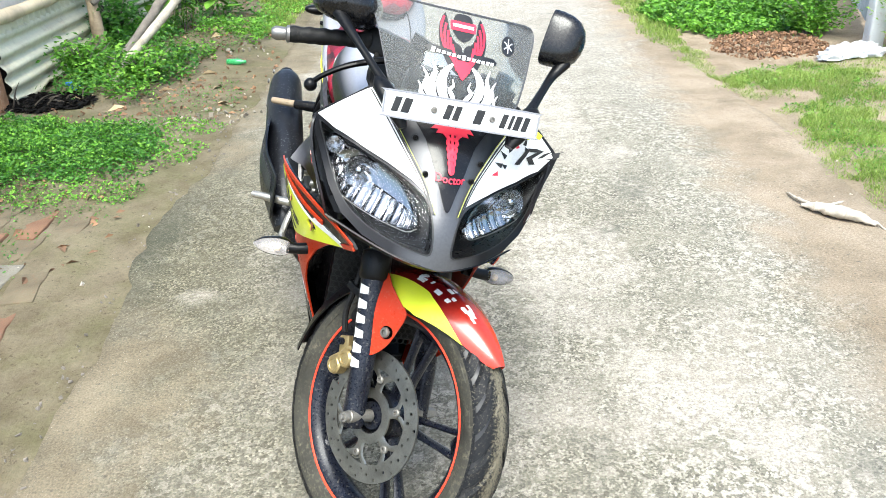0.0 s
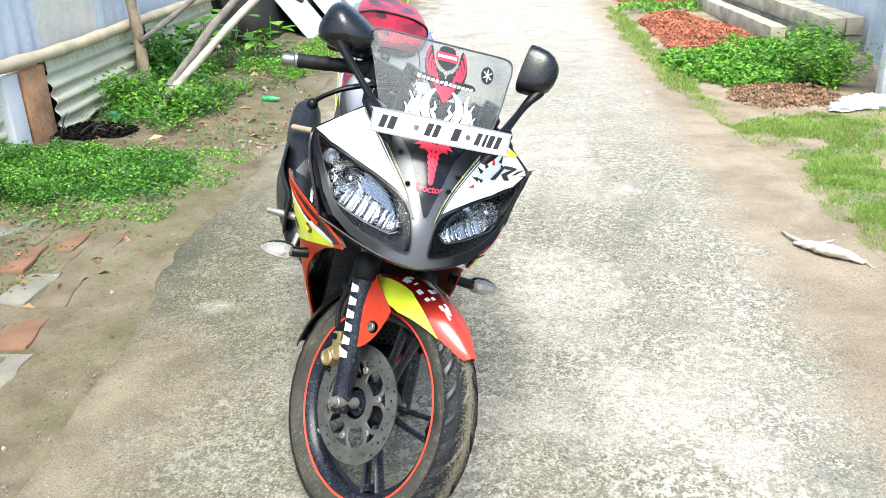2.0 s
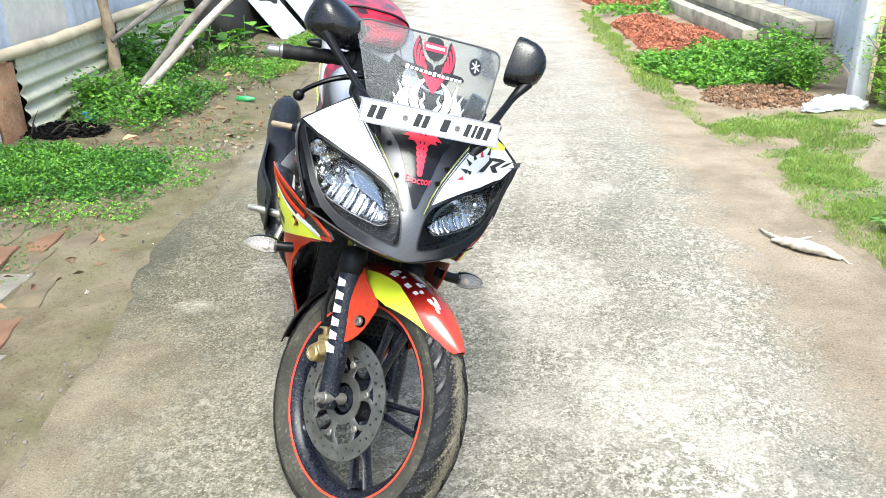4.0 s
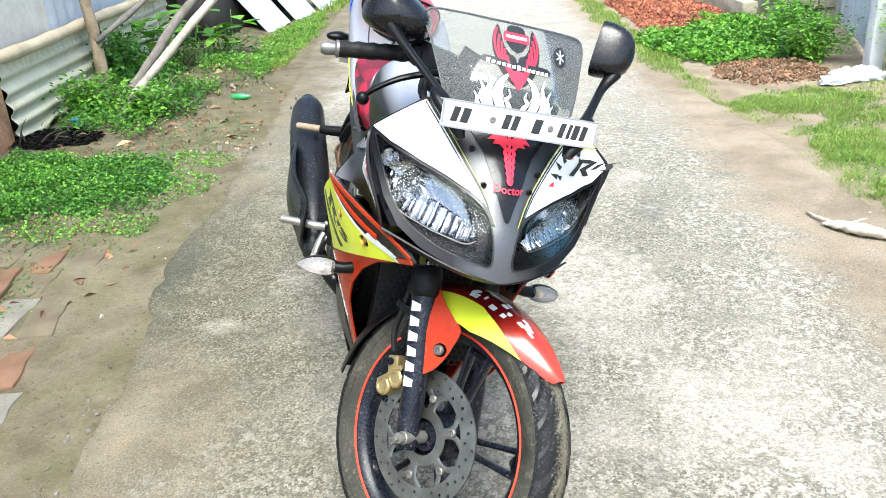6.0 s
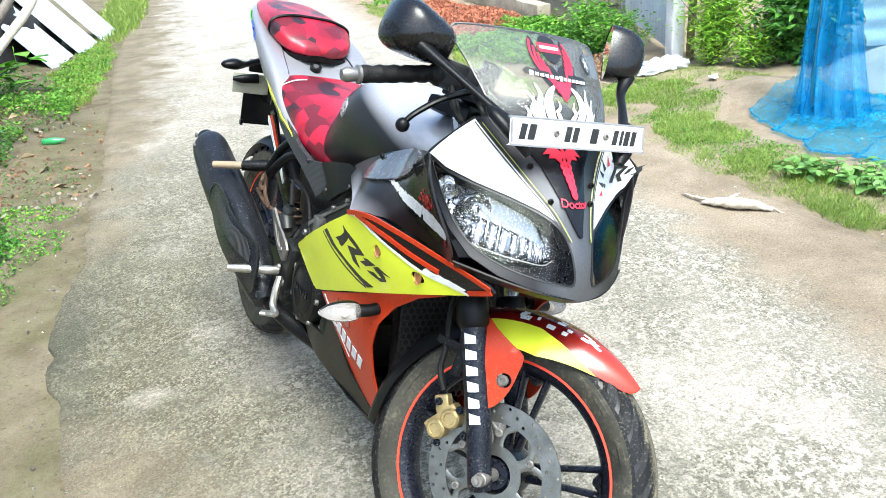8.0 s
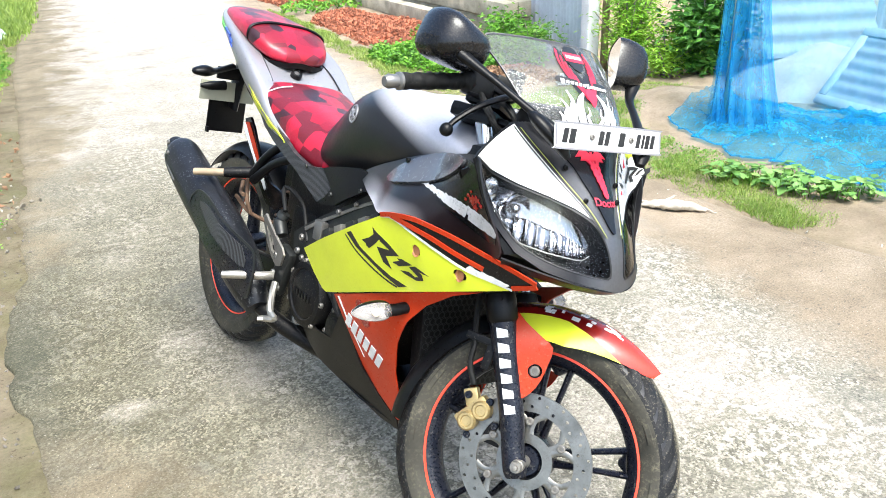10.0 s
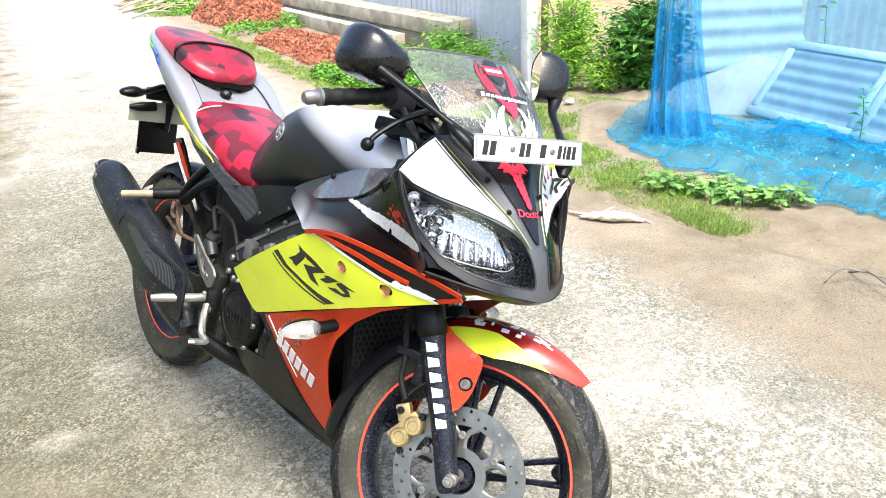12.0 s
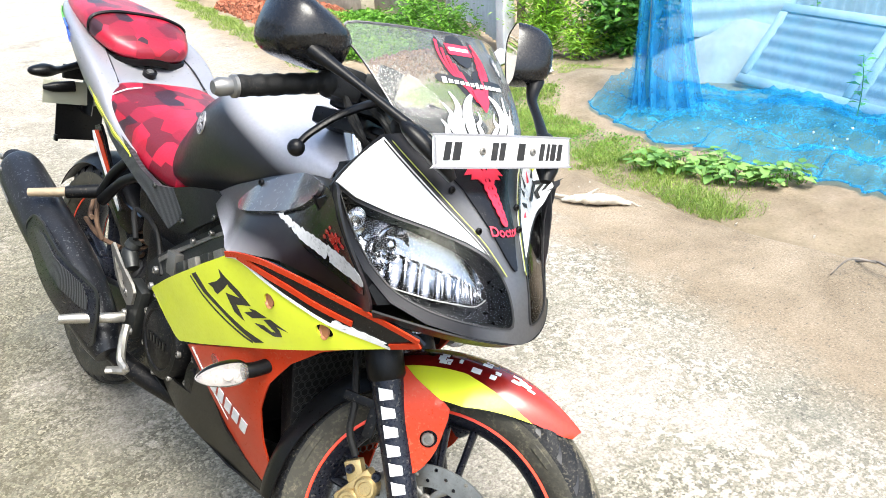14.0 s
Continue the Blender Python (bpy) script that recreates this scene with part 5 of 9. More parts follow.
def glassy(name, tint, gloss=0.06, rough=0.03, haze=0.0, haze_col=(0.8, 0.8, 0.8), ior=1.46):
    """Thin clear plastic: see-through with a sharp gloss that grows at grazing angles, and a little dust."""
    m, t, b = blank(name)
    tp = node(t, "BsdfTransparent", Color=(*tint, 1))
    gl = node(t, "BsdfGlossy", Roughness=rough)
    fr = node(t, "Fresnel", IOR=ior)
    mx = node(t, "MixShader")
    t.links.new(maths(t, "ADD", fr.outputs[0], gloss, True), mx.inputs[0])
    t.links.new(tp.outputs[0], mx.inputs[1])
    t.links.new(gl.outputs[0], mx.inputs[2])
    if not haze:
        t.links.new(mx.outputs[0], t.nodes["Material Output"].inputs[0])
        return m
    df = node(t, "BsdfDiffuse", Color=(*haze_col, 1))
    m2 = node(t, "MixShader")
    t.links.new(ramp(t, noisy(t, 420, 2, 0.5), [(0.35, (haze * 0.97,) * 3), (0.72, (min(1, haze * 1.05),) * 3)]), m2.inputs[0])
    t.links.new(mx.outputs[0], m2.inputs[1])
    t.links.new(df.outputs[0], m2.inputs[2])
    t.links.new(m2.outputs[0], t.nodes["Material Output"].inputs[0])
    return m


LAMP_WHITE = paint("pale_reflector", (0.42, 0.40, 0.39), 0.30, 0.25, 0.0, dirty=0.05, vary=0.05, bump=0)
LENS = glassy("clear_lens", (0.93, 0.94, 0.95), 0.0, 0.05, 0.0, ior=1.17)
SCREEN = glassy("clear_screen", (0.80, 0.82, 0.81), 0.0, 0.06, 0.055, (0.75, 0.76, 0.76), ior=1.20)
IND_LENS = glassy("indicator_lens", (0.95, 0.93, 0.92), 0.0, 0.08, 0.14, (0.86, 0.82, 0.80))
MIRROR = blank("mirror_glass")[0]
MIRROR.node_tree.nodes["Principled BSDF"].inputs["Metallic"].default_value = 1.0
MIRROR.node_tree.nodes["Principled BSDF"].inputs["Roughness"].default_value = 0.02
MIRROR.node_tree.nodes["Principled BSDF"].inputs["Base Color"].default_value = (0.85, 0.86, 0.86, 1)


def seat_mat():
    """Red cloth cover with a broken camouflage of darker and charcoal patches."""
    m, t, b = blank("red_camouflage_cloth")
    v = node(t, "TexVoronoi", Scale=23.0, Randomness=0.7)
    v.distance = "EUCLIDEAN"
    t.links.new(coords(t), v.inputs["Vector"])
    sep = t.nodes.new("ShaderNodeSeparateColor")
    t.links.new(v.outputs["Color"], sep.inputs[0])
    c = ramp(t, sep.outputs[0], [(0.0, (0.31, 0.006, 0.022)), (0.28, (0.12, 0.005, 0.012)), (0.42, (0.37, 0.010, 0.032)), (0.60, (0.21, 0.006, 0.019)), (0.74, (0.028, 0.008, 0.011)), (0.90, (0.11, 0.008, 0.015))], "CONSTANT")
    w = noisy(t, 240, 3, 0.7)
    c = mixc(t, 1.0, c, ramp(t, w, [(0.3, (0.8,) * 3), (0.7, (1.1,) * 3)]), "MULTIPLY")
    t.links.new(c, b.inputs["Base Color"])
    b.inputs["Roughness"].default_value = 0.33
    bumped(t, b, w, 0.25, 0.002)
    return m


def carbon_mat():
    m, t, b = blank("carbon_film")
    w = node(t, "TexWave", Scale=62.0, Distortion=0.0)
    w.bands_direction = "X"
    t.links.new(coords(t), w.inputs["Vector"])
    c = ramp(t, w.outputs[0], [(0.35, (0.005, 0.005, 0.006)), (0.75, (0.065, 0.067, 0.072))])
    t.links.new(c, b.inputs["Base Color"])
    b.inputs["Roughness"].default_value = 0.42
    bumped(t, b, w.outputs[0], 0.12, 0.001)
    b.inputs["Specular IOR Level"].default_value = 0.3
    return m


SEAT, CARBON = seat_mat(), carbon_mat()
DECAL_GREY = paint("torn_print", (0.52, 0.52, 0.52), 0.5, dirty=0.9, dirt=(0.03, 0.03, 0.03), scale=14)


# ---- motorcycle: surfaces ----
class Surf:
    """A smooth skin through a few control points: one coordinate as a function of the other two."""

    def __init__(self, axis, pts, both=False, soft=5e-5):
        self.i = "xyz".index(axis)
        self.o = [k for k in range(3) if k != self.i]
        p = [list(q) for q in pts]
        if both:
            p += [[q[0], -q[1], q[2]] for q in p if abs(q[1]) > 0.004]
        p = np.array(p)
        self.c = p[:, self.o]
        n = len(p)
        a = np.zeros((n + 3, n + 3))
        a[:n, :n] = self.k(self.c, self.c) + soft * np.eye(n)
        a[:n, n] = 1
        a[:n, n + 1:] = self.c
        a[n:, :n] = a[:n, n:].T
        self.w = np.linalg.solve(a, np.r_[p[:, self.i], 0, 0, 0])

    def k(self, a, b):
        d = np.linalg.norm(a[:, None] - b[None], axis=2)
        return d * d * np.log(d + 1e-9)

    def at(self, q):
        """Points and normals on the skin above the pairs q."""
        q = np.atleast_2d(np.array(q, float))
        f = lambda r: self.k(r, self.c) @ self.w[:-3] + self.w[-3] + r @ self.w[-2:]
        h, e = f(q), 1e-3
        g = np.column_stack([(f(q + [e, 0]) - h) / e, (f(q + [0, e]) - h) / e])
        p, n = np.zeros((len(q), 3)), np.zeros((len(q), 3))
        p[:, self.o], p[:, self.i] = q, h
        n[:, self.o], n[:, self.i] = -g, 1
        n /= np.linalg.norm(n, axis=1)[:, None]
        return p, n


def within(q, loop):
    inside = False
    for (x0, y0), (x1, y1) in zip(loop, loop[1:] + loop[:1]):
        if (y0 > q[1]) != (y1 > q[1]) and q[0] < (x1 - x0) * (q[1] - y0) / (y1 - y0) + x0:
            inside = not inside
    return inside


def dense(loop, step):
    out = []
    for a, b in zip(loop, loop[1:] + loop[:1]):
        n = max(1, int(math.dist(a, b) / step))
        out += [(a[0] + (b[0] - a[0]) * k / n, a[1] + (b[1] - a[1]) * k / n) for k in range(n)]
    return out


def rounded(loop, n=5):
    """A closed outline smoothed between its corners."""
    return [tuple(map(float, p)) for p in spline(loop, n * len(loop), closed=True)]


def flat_mesh(loop, holes=(), step=0.02):
    """Triangles over an outline with holes: pairs and index triples."""
    loops = [dense(loop, step)] + [dense(h, step) for h in holes]
    pts, edges = [], []
    for lp in loops:
        i = len(pts)
        pts += lp
        edges += [(i + k, i + (k + 1) % len(lp)) for k in range(len(lp))]
    lo, hi = np.min(loops[0], axis=0), np.max(loops[0], axis=0)
    for x in np.arange(lo[0] + step / 2, hi[0], step):
        for y in np.arange(lo[1] + step / 2, hi[1], step):
            q = (x + random.uniform(-0.1, 0.1) * step, y + random.uniform(-0.1, 0.1) * step)
            if within(q, loops[0]) and not any(within(q, h) for h in loops[1:]):
                pts.append(q)
    r = delaunay_2d_cdt([Vector(p) for p in pts], edges, [], 0, 1e-6)
    v = [tuple(p) for p in r[0]]
    keep = []
    for f in r[2]:
        c = (sum(v[k][0] for k in f) / 3, sum(v[k][1] for k in f) / 3)
        if within(c, loops[0]) and not any(within(c, h) for h in loops[1:]):
            keep.append(tuple(f))
    return v, keep


def skin(surf, loop, holes=(), lift=0.0, thick=0.003, step=0.02, out=1, flip=False):
    """A panel on a skin inside an outline. out: the sign of the skin's outer side; flip: on the other flank."""
    v, f = flat_mesh(list(loop), [list(h) for h in holes], step)
    p, n = surf.at(v)
    n = n * out
    bm = bmesh.new()
    top = [bm.verts.new(a + b * lift) for a, b in zip(p, n)]
    low = [bm.verts.new(a + b * (lift - thick)) for a, b in zip(p, n)]
    count = {}
    for t in f:
        bm.faces.new([top[k] for k in t])
        bm.faces.new([low[k] for k in reversed(t)])
        for a, b in ((t[0], t[1]), (t[1], t[2]), (t[2], t[0])):
            key = (min(a, b), max(a, b))
            count[key] = None if key in count else (a, b)
    for e in count.values():
        if e:
            bm.faces.new((top[e[1]], top[e[0]], low[e[0]], low[e[1]]))
    if flip:
        for w in bm.verts:
            w.co.y = -w.co.y
    return bm


def circle(c, r, n=16):
    return [(c[0] + r * math.cos(2 * math.pi * k / n), c[1] + r * math.sin(2 * math.pi * k / n)) for k in range(n)]


def band(line, width, grow=1.0):
    """A strip of a given width along a line of pairs."""
    p = spline(line, 6 * len(line))
    d = np.gradient(p, axis=0)
    n = np.column_stack([-d[:, 1], d[:, 0]]) / np.linalg.norm(d, axis=1)[:, None]
    w = width * np.linspace(1, grow, len(p))[:, None] / 2
    return [tuple(map(float, q)) for q in np.vstack([p + n * w, (p - n * w)[::-1]])]


STAND = Matrix.Translation((-0.495, 2.757, 0.0)) @ pose(0, 0, 0, 0, 0, -77.7) @ pose(0, 0, 0, -16.5, 0, 0)
AXLE = Vector((1.384, 0, 0.288))
REAR = Vector((0.045, 0, 0.305))
RAKE, TURNED = 26.0, 32.5
FOOT = Vector((AXLE.x + 0.1, 0, 0))
STEER_AXIS = Vector((-math.sin(radians(RAKE)), 0, math.cos(radians(RAKE))))
STEER = Matrix.Translation(FOOT) @ Matrix.Rotation(radians(TURNED), 4, STEER_AXIS) @ Matrix.Translation(-FOOT)
bike = thing("motorcycle", "lime, red and graphite sports motorcycle leaning on its stand", "motorcycle", at=STAND)


def bit(name, bm, material, label="", parent=None, steer=False, flat=38):
    ob = part(name, bm, material, parent or bike, label, flat=flat)
    if steer and parent is None:
        ob.matrix_basis = STEER
    return ob


def both(name, make, material, label="", flat=38, far=1.0):
    """The same part on either flank."""
    for f in (False, True):
        bm = make(f)
        if f and far != 1.0:
            for v in bm.verts:
                v.co.y *= far
                v.co.x -= 0.026
        bit(name, bm, material, label, flat=flat)


def ball(bm, c, r, seg=12, squash=(1, 1, 1)):
    bmesh.ops.create_uvsphere(bm, u_segments=seg, v_segments=seg // 2 + 2, radius=1.0, matrix=Matrix.Translation(c) @ Matrix.Diagonal((r * squash[0], r * squash[1], r * squash[2], 1)))
    return bm


def bolt(c, r=0.007, axis="y", sgn=-1, h=0.005):
    bm = bmesh.new()
    lathe(bm, [(0, 0.0), (0, r), (sgn * h * 0.7, r), (sgn * h, r * 0.8), (sgn * h, r * 0.45), (sgn * h * 0.5, r * 0.42), (sgn * h * 0.5, 0)], c, axis, 10)
    return bm


# ---- wheels ----
def build_wheel(name, hub, r_out, half, label, steer, disc_r):
    m = STEER if steer else Matrix.Identity(4)
    wheel = new(name)
    wheel.parent = bike
    wheel.matrix_basis = m
    wheel["label"] = label
    # tyre with cut tread
    bm = bmesh.new()
    prof = spline([(-half * 0.62, 0.214), (-half * 0.82, 0.222), (-half * 1.0, 0.245), (-half * 0.93, r_out - 0.022), (-half * 0.6, r_out - 0.006), (0, r_out), (half * 0.6, r_out - 0.006), (half * 0.93, r_out - 0.022), (half * 1.0, 0.245), (half * 0.82, 0.222), (half * 0.62, 0.214)], 41)
    n = 352
    rings, deep = [], {}
    for i in range(n):
        ring = []
        for y, r in prof:
            s = abs(y) / half
            a = 2 * math.pi * i / n - 0.34 * min(s, 0.95)
            cut = (i + (6 if y > 0 else 0)) % 11 < 4 and (0.52 if (i // 11) % 2 else 0.26) < s < 0.97 and r > r_out - 0.034
            d = 0.008 if cut else 0.0
            ring.append(bm.verts.new((hub.x + (r - d) * math.cos(a), y, hub.z + (r - d) * math.sin(a))))
            deep[ring[-1]] = d > 0
        rings.append(ring)
    for i in range(n):
        p, q = rings[i], rings[(i + 1) % n]
        for j in range(len(prof) - 1):
            f = bm.faces.new((p[j], p[j + 1], q[j + 1], q[j]))
            f.material_index = 1 if all(deep[v] for v in f.verts) else (2 if max(prof[j][1], prof[j + 1][1]) < r_out - 0.028 else 0)
    bit("tyre", bm, [TYRE, INK, SIDEWALL], "dusty black tyre with slanted tread grooves", wheel, flat=25)
    for k in range(14):
        bm = bmesh.new()
        a = 2 * math.pi * k / 14 + (0.09 if k % 2 else 0)
        lathe(bm, [(-half * 0.985, 0.2385), (-half * 1.025, 0.2400), (-half * 1.035, 0.2490), (-half * 0.99, 0.2515)], hub, "y", 6, a0=a, a1=a + (0.16 if k % 3 else 0.24))
        bit("sidewall_mark", bm, SIDEWALL, "raised plain bar on the sidewall", wheel)
    # rim
    bm = bmesh.new()
    w = half * 0.66
    lathe(bm, [(-w, 0.222), (-w - 0.004, 0.219), (-w - 0.002, 0.212), (-w * 0.72, 0.200), (-w * 0.3, 0.192), (w * 0.3, 0.192), (w * 0.72, 0.200), (w + 0.002, 0.212), (w + 0.004, 0.219), (w, 0.222)], hub, "y", 96)
    bit("rim", bm, BLUE_BLACK, "", wheel, flat=50)
    for sgn in (-1, 1):
        bm = bmesh.new()
        lathe(bm, [(sgn * (w + 0.0045), 0.2140), (sgn * (w + 0.0062), 0.2150), (sgn * (w + 0.0062), 0.2190), (sgn * (w + 0.0045), 0.2200)], hub, "y", 96)
        bit("rim_tape", bm, ORANGE, "orange-red rim tape", wheel)
    # five forked spokes
    for k in range(5):
        bm = bmesh.new()
        a = 2 * math.pi * k / 5 + 0.35
        for da0, da1 in ((-0.24, -0.125), (0.24, 0.125)):
            d0, d1 = a + da0 * 1.0, a + da1 * 1.0
            p0 = Vector((hub.x + 0.042 * math.cos(d0), 0, hub.z + 0.042 * math.sin(d0)))
            p1 = Vector((hub.x + 0.196 * math.cos(d1), 0, hub.z + 0.196 * math.sin(d1)))
            mid = p0.lerp(p1, 0.5)
            tube(bm, [p0, mid, p1], [0.0115, 0.0078, 0.0092], n=8, sides=8, flat=(0.80, 1.7), up=(0, 1, 0))
        tip = Vector((hub.x + 0.190 * math.cos(a), 0, hub.z + 0.190 * math.sin(a)))
        tube(bm, [tip - Vector((0.016 * math.cos(a), 0, 0.016 * math.sin(a))), tip], [0.006, 0.024], sides=8, flat=(1.0, 0.9), up=(0, 1, 0))
        bit("spoke", bm, BLUE_BLACK, "", wheel, flat=50)
    bm = bmesh.new()
    lathe(bm, [(-0.056, 0.0), (-0.056, 0.028), (-0.045, 0.034), (-0.04, 0.046), (-0.02, 0.05), (0.02, 0.05), (0.04, 0.044), (0.05, 0.03), (0.05, 0.0)], hub, "y", 32)
    bit("hub", bm, BLUE_BLACK, "", wheel)
    # drilled disc
    if disc_r:
        y = -0.060
        outer = circle((0, 0), disc_r, 90)
        holes = []
        r0 = disc_r - 0.036
        for k in range(30):
            a = 2 * math.pi * k / 30
            for j, rr in enumerate((disc_r - 0.007, disc_r - 0.017, disc_r - 0.026)):
                if (k + j) % 2 == 0:
                    b = a + j * 0.05
                    holes.append(circle((rr * math.cos(b), rr * math.sin(b)), 0.0036, 7))
        holes.append(circle((0, 0), r0, 60))
        v, f = flat_mesh(outer, holes, 0.012)
        bm = bmesh.new()
        for yy, o in ((y - 0.002, False), (y + 0.002, True)):
            vs = [bm.verts.new((hub.x + p[0], yy, hub.z + p[1])) for p in v]
            for t in f:
                bm.faces.new([vs[q] for q in (reversed(t) if o else t)])
        lathe(bm, [(y - 0.002, disc_r), (y + 0.002, disc_r)], hub, "y", 90)
        lathe(bm, [(y - 0.002, r0), (y + 0.002, r0)], hub, "y", 60)
        # curved arms and the inner ring
        for k in range(6):
            for sw in (-0.30, 0.30):
                a = 2 * math.pi * k / 6 + 0.2 + math.pi / 6
                pts = [Vector((hub.x + rr * math.cos(a + sw * w), y, hub.z + rr * math.sin(a + sw * w))) for rr, w in ((0.050, 0.2), (0.066, 0.15), (0.084, 0.45), (r0 + 0.002, 1.0))]
                tube(bm, pts, [0.009, 0.0075, 0.0055, 0.007], n=8, sides=6, flat=(1.0, 0.24), up=(0, 1, 0))
        lathe(bm, [(y - 0.002, 0.036), (y - 0.002, 0.056), (y + 0.002, 0.056), (y + 0.002, 0.036)], hub, "y", 36, closed=True)
        disc = bit("brake_disc", bm, DISC, "scuffed drilled steel brake disc", wheel)
        bm = bmesh.new()
        lathe(bm, [(y + 0.004, 0.034), (y + 0.0045, 0.052), (y + 0.014, 0.054), (y + 0.016, 0.034)], hub, "y", 30)
        bit("carrier", bm, ENGINE, "", wheel)
        for k in range(6):
            a = 2 * math.pi * k / 6 + 0.2 + math.pi / 6
            bit("disc_bolt", bolt((hub.x + 0.079 * math.cos(a), y - 0.002, hub.z + 0.079 * math.sin(a)), 0.0085, h=0.006), ALLOY, "", wheel)
    return wheel


build_wheel("front_wheel", AXLE, 0.290, 0.047, "black forked-spoke front wheel with orange rim tape", True, 0.1335)
build_wheel("rear_wheel", REAR, 0.307, 0.064, "black rear wheel with wide muddy tyre", False, 0.0)


# ---- fork, brake, front mudguard ----
def along_fork(z, x_off=0.0):
    """The fork line at a height: it runs parallel to the steering axis, through the axle."""
    return AXLE.x + x_off - (z - AXLE.z) * math.tan(radians(RAKE))


def fork_leg(y):
    bm = bmesh.new()
    p = lambda z, dx=0.0: (along_fork(z, dx), y, z)
    tube(bm, [p(0.262, -0.012), p(0.275, -0.012), p(0.31, -0.012), p(0.36, -0.008), p(0.44, -0.008), p(0.535, -0.008)], [0.019, 0.0235, 0.0225, 0.0240, 0.0250, 0.0265], n=18, sides=20)
    return bm


for sgn in (-1, 1):
    y = sgn * 0.094
    leg = bit("fork_slider", fork_leg(y), BLUE_BLACK, "scuffed blue-black fork slider", steer=True)
    p = lambda z, dx=-0.008: (along_fork(z, dx), y, z)
    bm = bmesh.new()
    tube(bm, [p(0.530), p(0.536), p(0.570), p(0.582), p(0.586)], [0.027, 0.031, 0.031, 0.029, 0.021], sides=22)
    bit("dust_seal", bm, BLACK, steer=True)
    bm = bmesh.new()
    tube(bm, [p(0.58), p(0.93)], 0.0195, sides=18)
    bit("fork_tube", bm, FORK_CHROME, "steel fork tube", steer=True)
    bm = bmesh.new()
    lathe(bm, [(sgn * 0.060, 0.013), (sgn * 0.118, 0.013), (sgn * 0.120, 0.011), (sgn * 0.124, 0.0115), (sgn * 0.132, 0.0105), (sgn * 0.132, 0.006), (sgn * 0.139, 0.0055), (sgn * 0.140, 0.0)], AXLE, "y", 6 if sgn > 0 else 12)
    bit("axle_nut", bm, ALLOY, "dull steel axle nut", steer=True)
bm = bmesh.new()
for z in (0.66, 0.90):
    box(bm, (along_fork(z) - 0.075, -0.122, z - 0.016), (along_fork(z) + 0.022, 0.122, z + 0.016), 0.012)
bit("fork_clamp", bm, BLACK, steer=True)

# the lettering on the slider stands as plain white blocks
FWD = Vector((math.cos(radians(RAKE)), 0, math.sin(radians(RAKE))))
for k in range(6):
    z0 = 0.522 - 0.0262 * k
    bm = bmesh.new()
    rows = []
    for j in range(6):
        a = radians(-106 + 9.5 * j)
        rows.append([Vector((along_fork(z, -0.008), -0.094, z)) + (0.0272 if z > 0.44 else 0.0260) * (math.cos(a) * FWD + math.sin(a) * Vector((0, 1, 0))) for z in (z0 - 0.0012 * j, z0 - 0.010 - 0.0004 * j, z0 - 0.0185)])
    grid(bm, rows)
    bit("slider_mark", thicken(bm, 0.0006), PRINT_WHITE, "worn white block mark", steer=True)

caliper = new("brake_caliper")
caliper.parent = bike
caliper.matrix_basis = STEER @ Matrix.Translation((1.262, 0, 0.338)) @ Matrix.Scale(0.74, 4) @ Matrix.Translation((-1.268, -0.012, -0.356))
caliper["label"] = "two-piston gold brake caliper with bolts"
bm = bmesh.new()
for cx, cz, r in ((1.284, 0.372, 0.0265), (1.256, 0.332, 0.0265)):
    lathe(bm, [(-0.050, 0.0), (-0.050, r), (-0.100, r), (-0.106, r - 0.005), (-0.106, r - 0.011), (-0.103, r - 0.013), (-0.103, 0.0)], (cx, 0, cz), "y", 26)
bit("piston_housing", bm, GOLD, "", caliper)
bm = bmesh.new()
box(bm, (-0.052, -0.092, -0.024), (0.052, -0.052, 0.024), 0.009, Matrix.Translation((1.262, 0, 0.356)) @ Matrix.Rotation(radians(-55), 4, "Y"))
box(bm, (-0.018, -0.088, -0.018), (0.022, -0.06, 0.03), 0.006, Matrix.Translation((1.245, 0, 0.388)) @ Matrix.Rotation(radians(-30), 4, "Y"))
bit("caliper_body", bm, GOLD, "", caliper)
bm = bmesh.new()
box(bm, (1.262, -0.066, 0.29), (1.355, -0.058, 0.405), 0.004)
bit("mounting_plate", bm, ENGINE, "", caliper)
for c in ((1.298, -0.088, 0.402), (1.236, -0.09, 0.398), (1.325, -0.078, 0.43), (1.33, -0.078, 0.345), (1.262, -0.066, 0.292)):
    bit("caliper_bolt", bolt(c, 0.0105, h=0.012), BLUE_BLACK, "", caliper)
bm = bmesh.new()
tube(bm, [(1.243, -0.086, 0.395), (1.222, -0.088, 0.43), (1.216, -0.088, 0.475), (1.19, -0.07, 0.55), (1.17, -0.05, 0.66)], 0.0065, n=20, sides=8)
bit("brake_hose", bm, RUBBER, steer=True)
bm = bmesh.new()
box(bm, (1.196, -0.094, 0.476), (1.256, -0.082, 0.492), 0.003)
box(bm, (1.244, -0.094, 0.43), (1.262, -0.082, 0.484), 0.003)
bit("hose_bracket", bm, ENGINE, steer=True)

C = AXLE + Vector((-0.003, 0, -0.010))


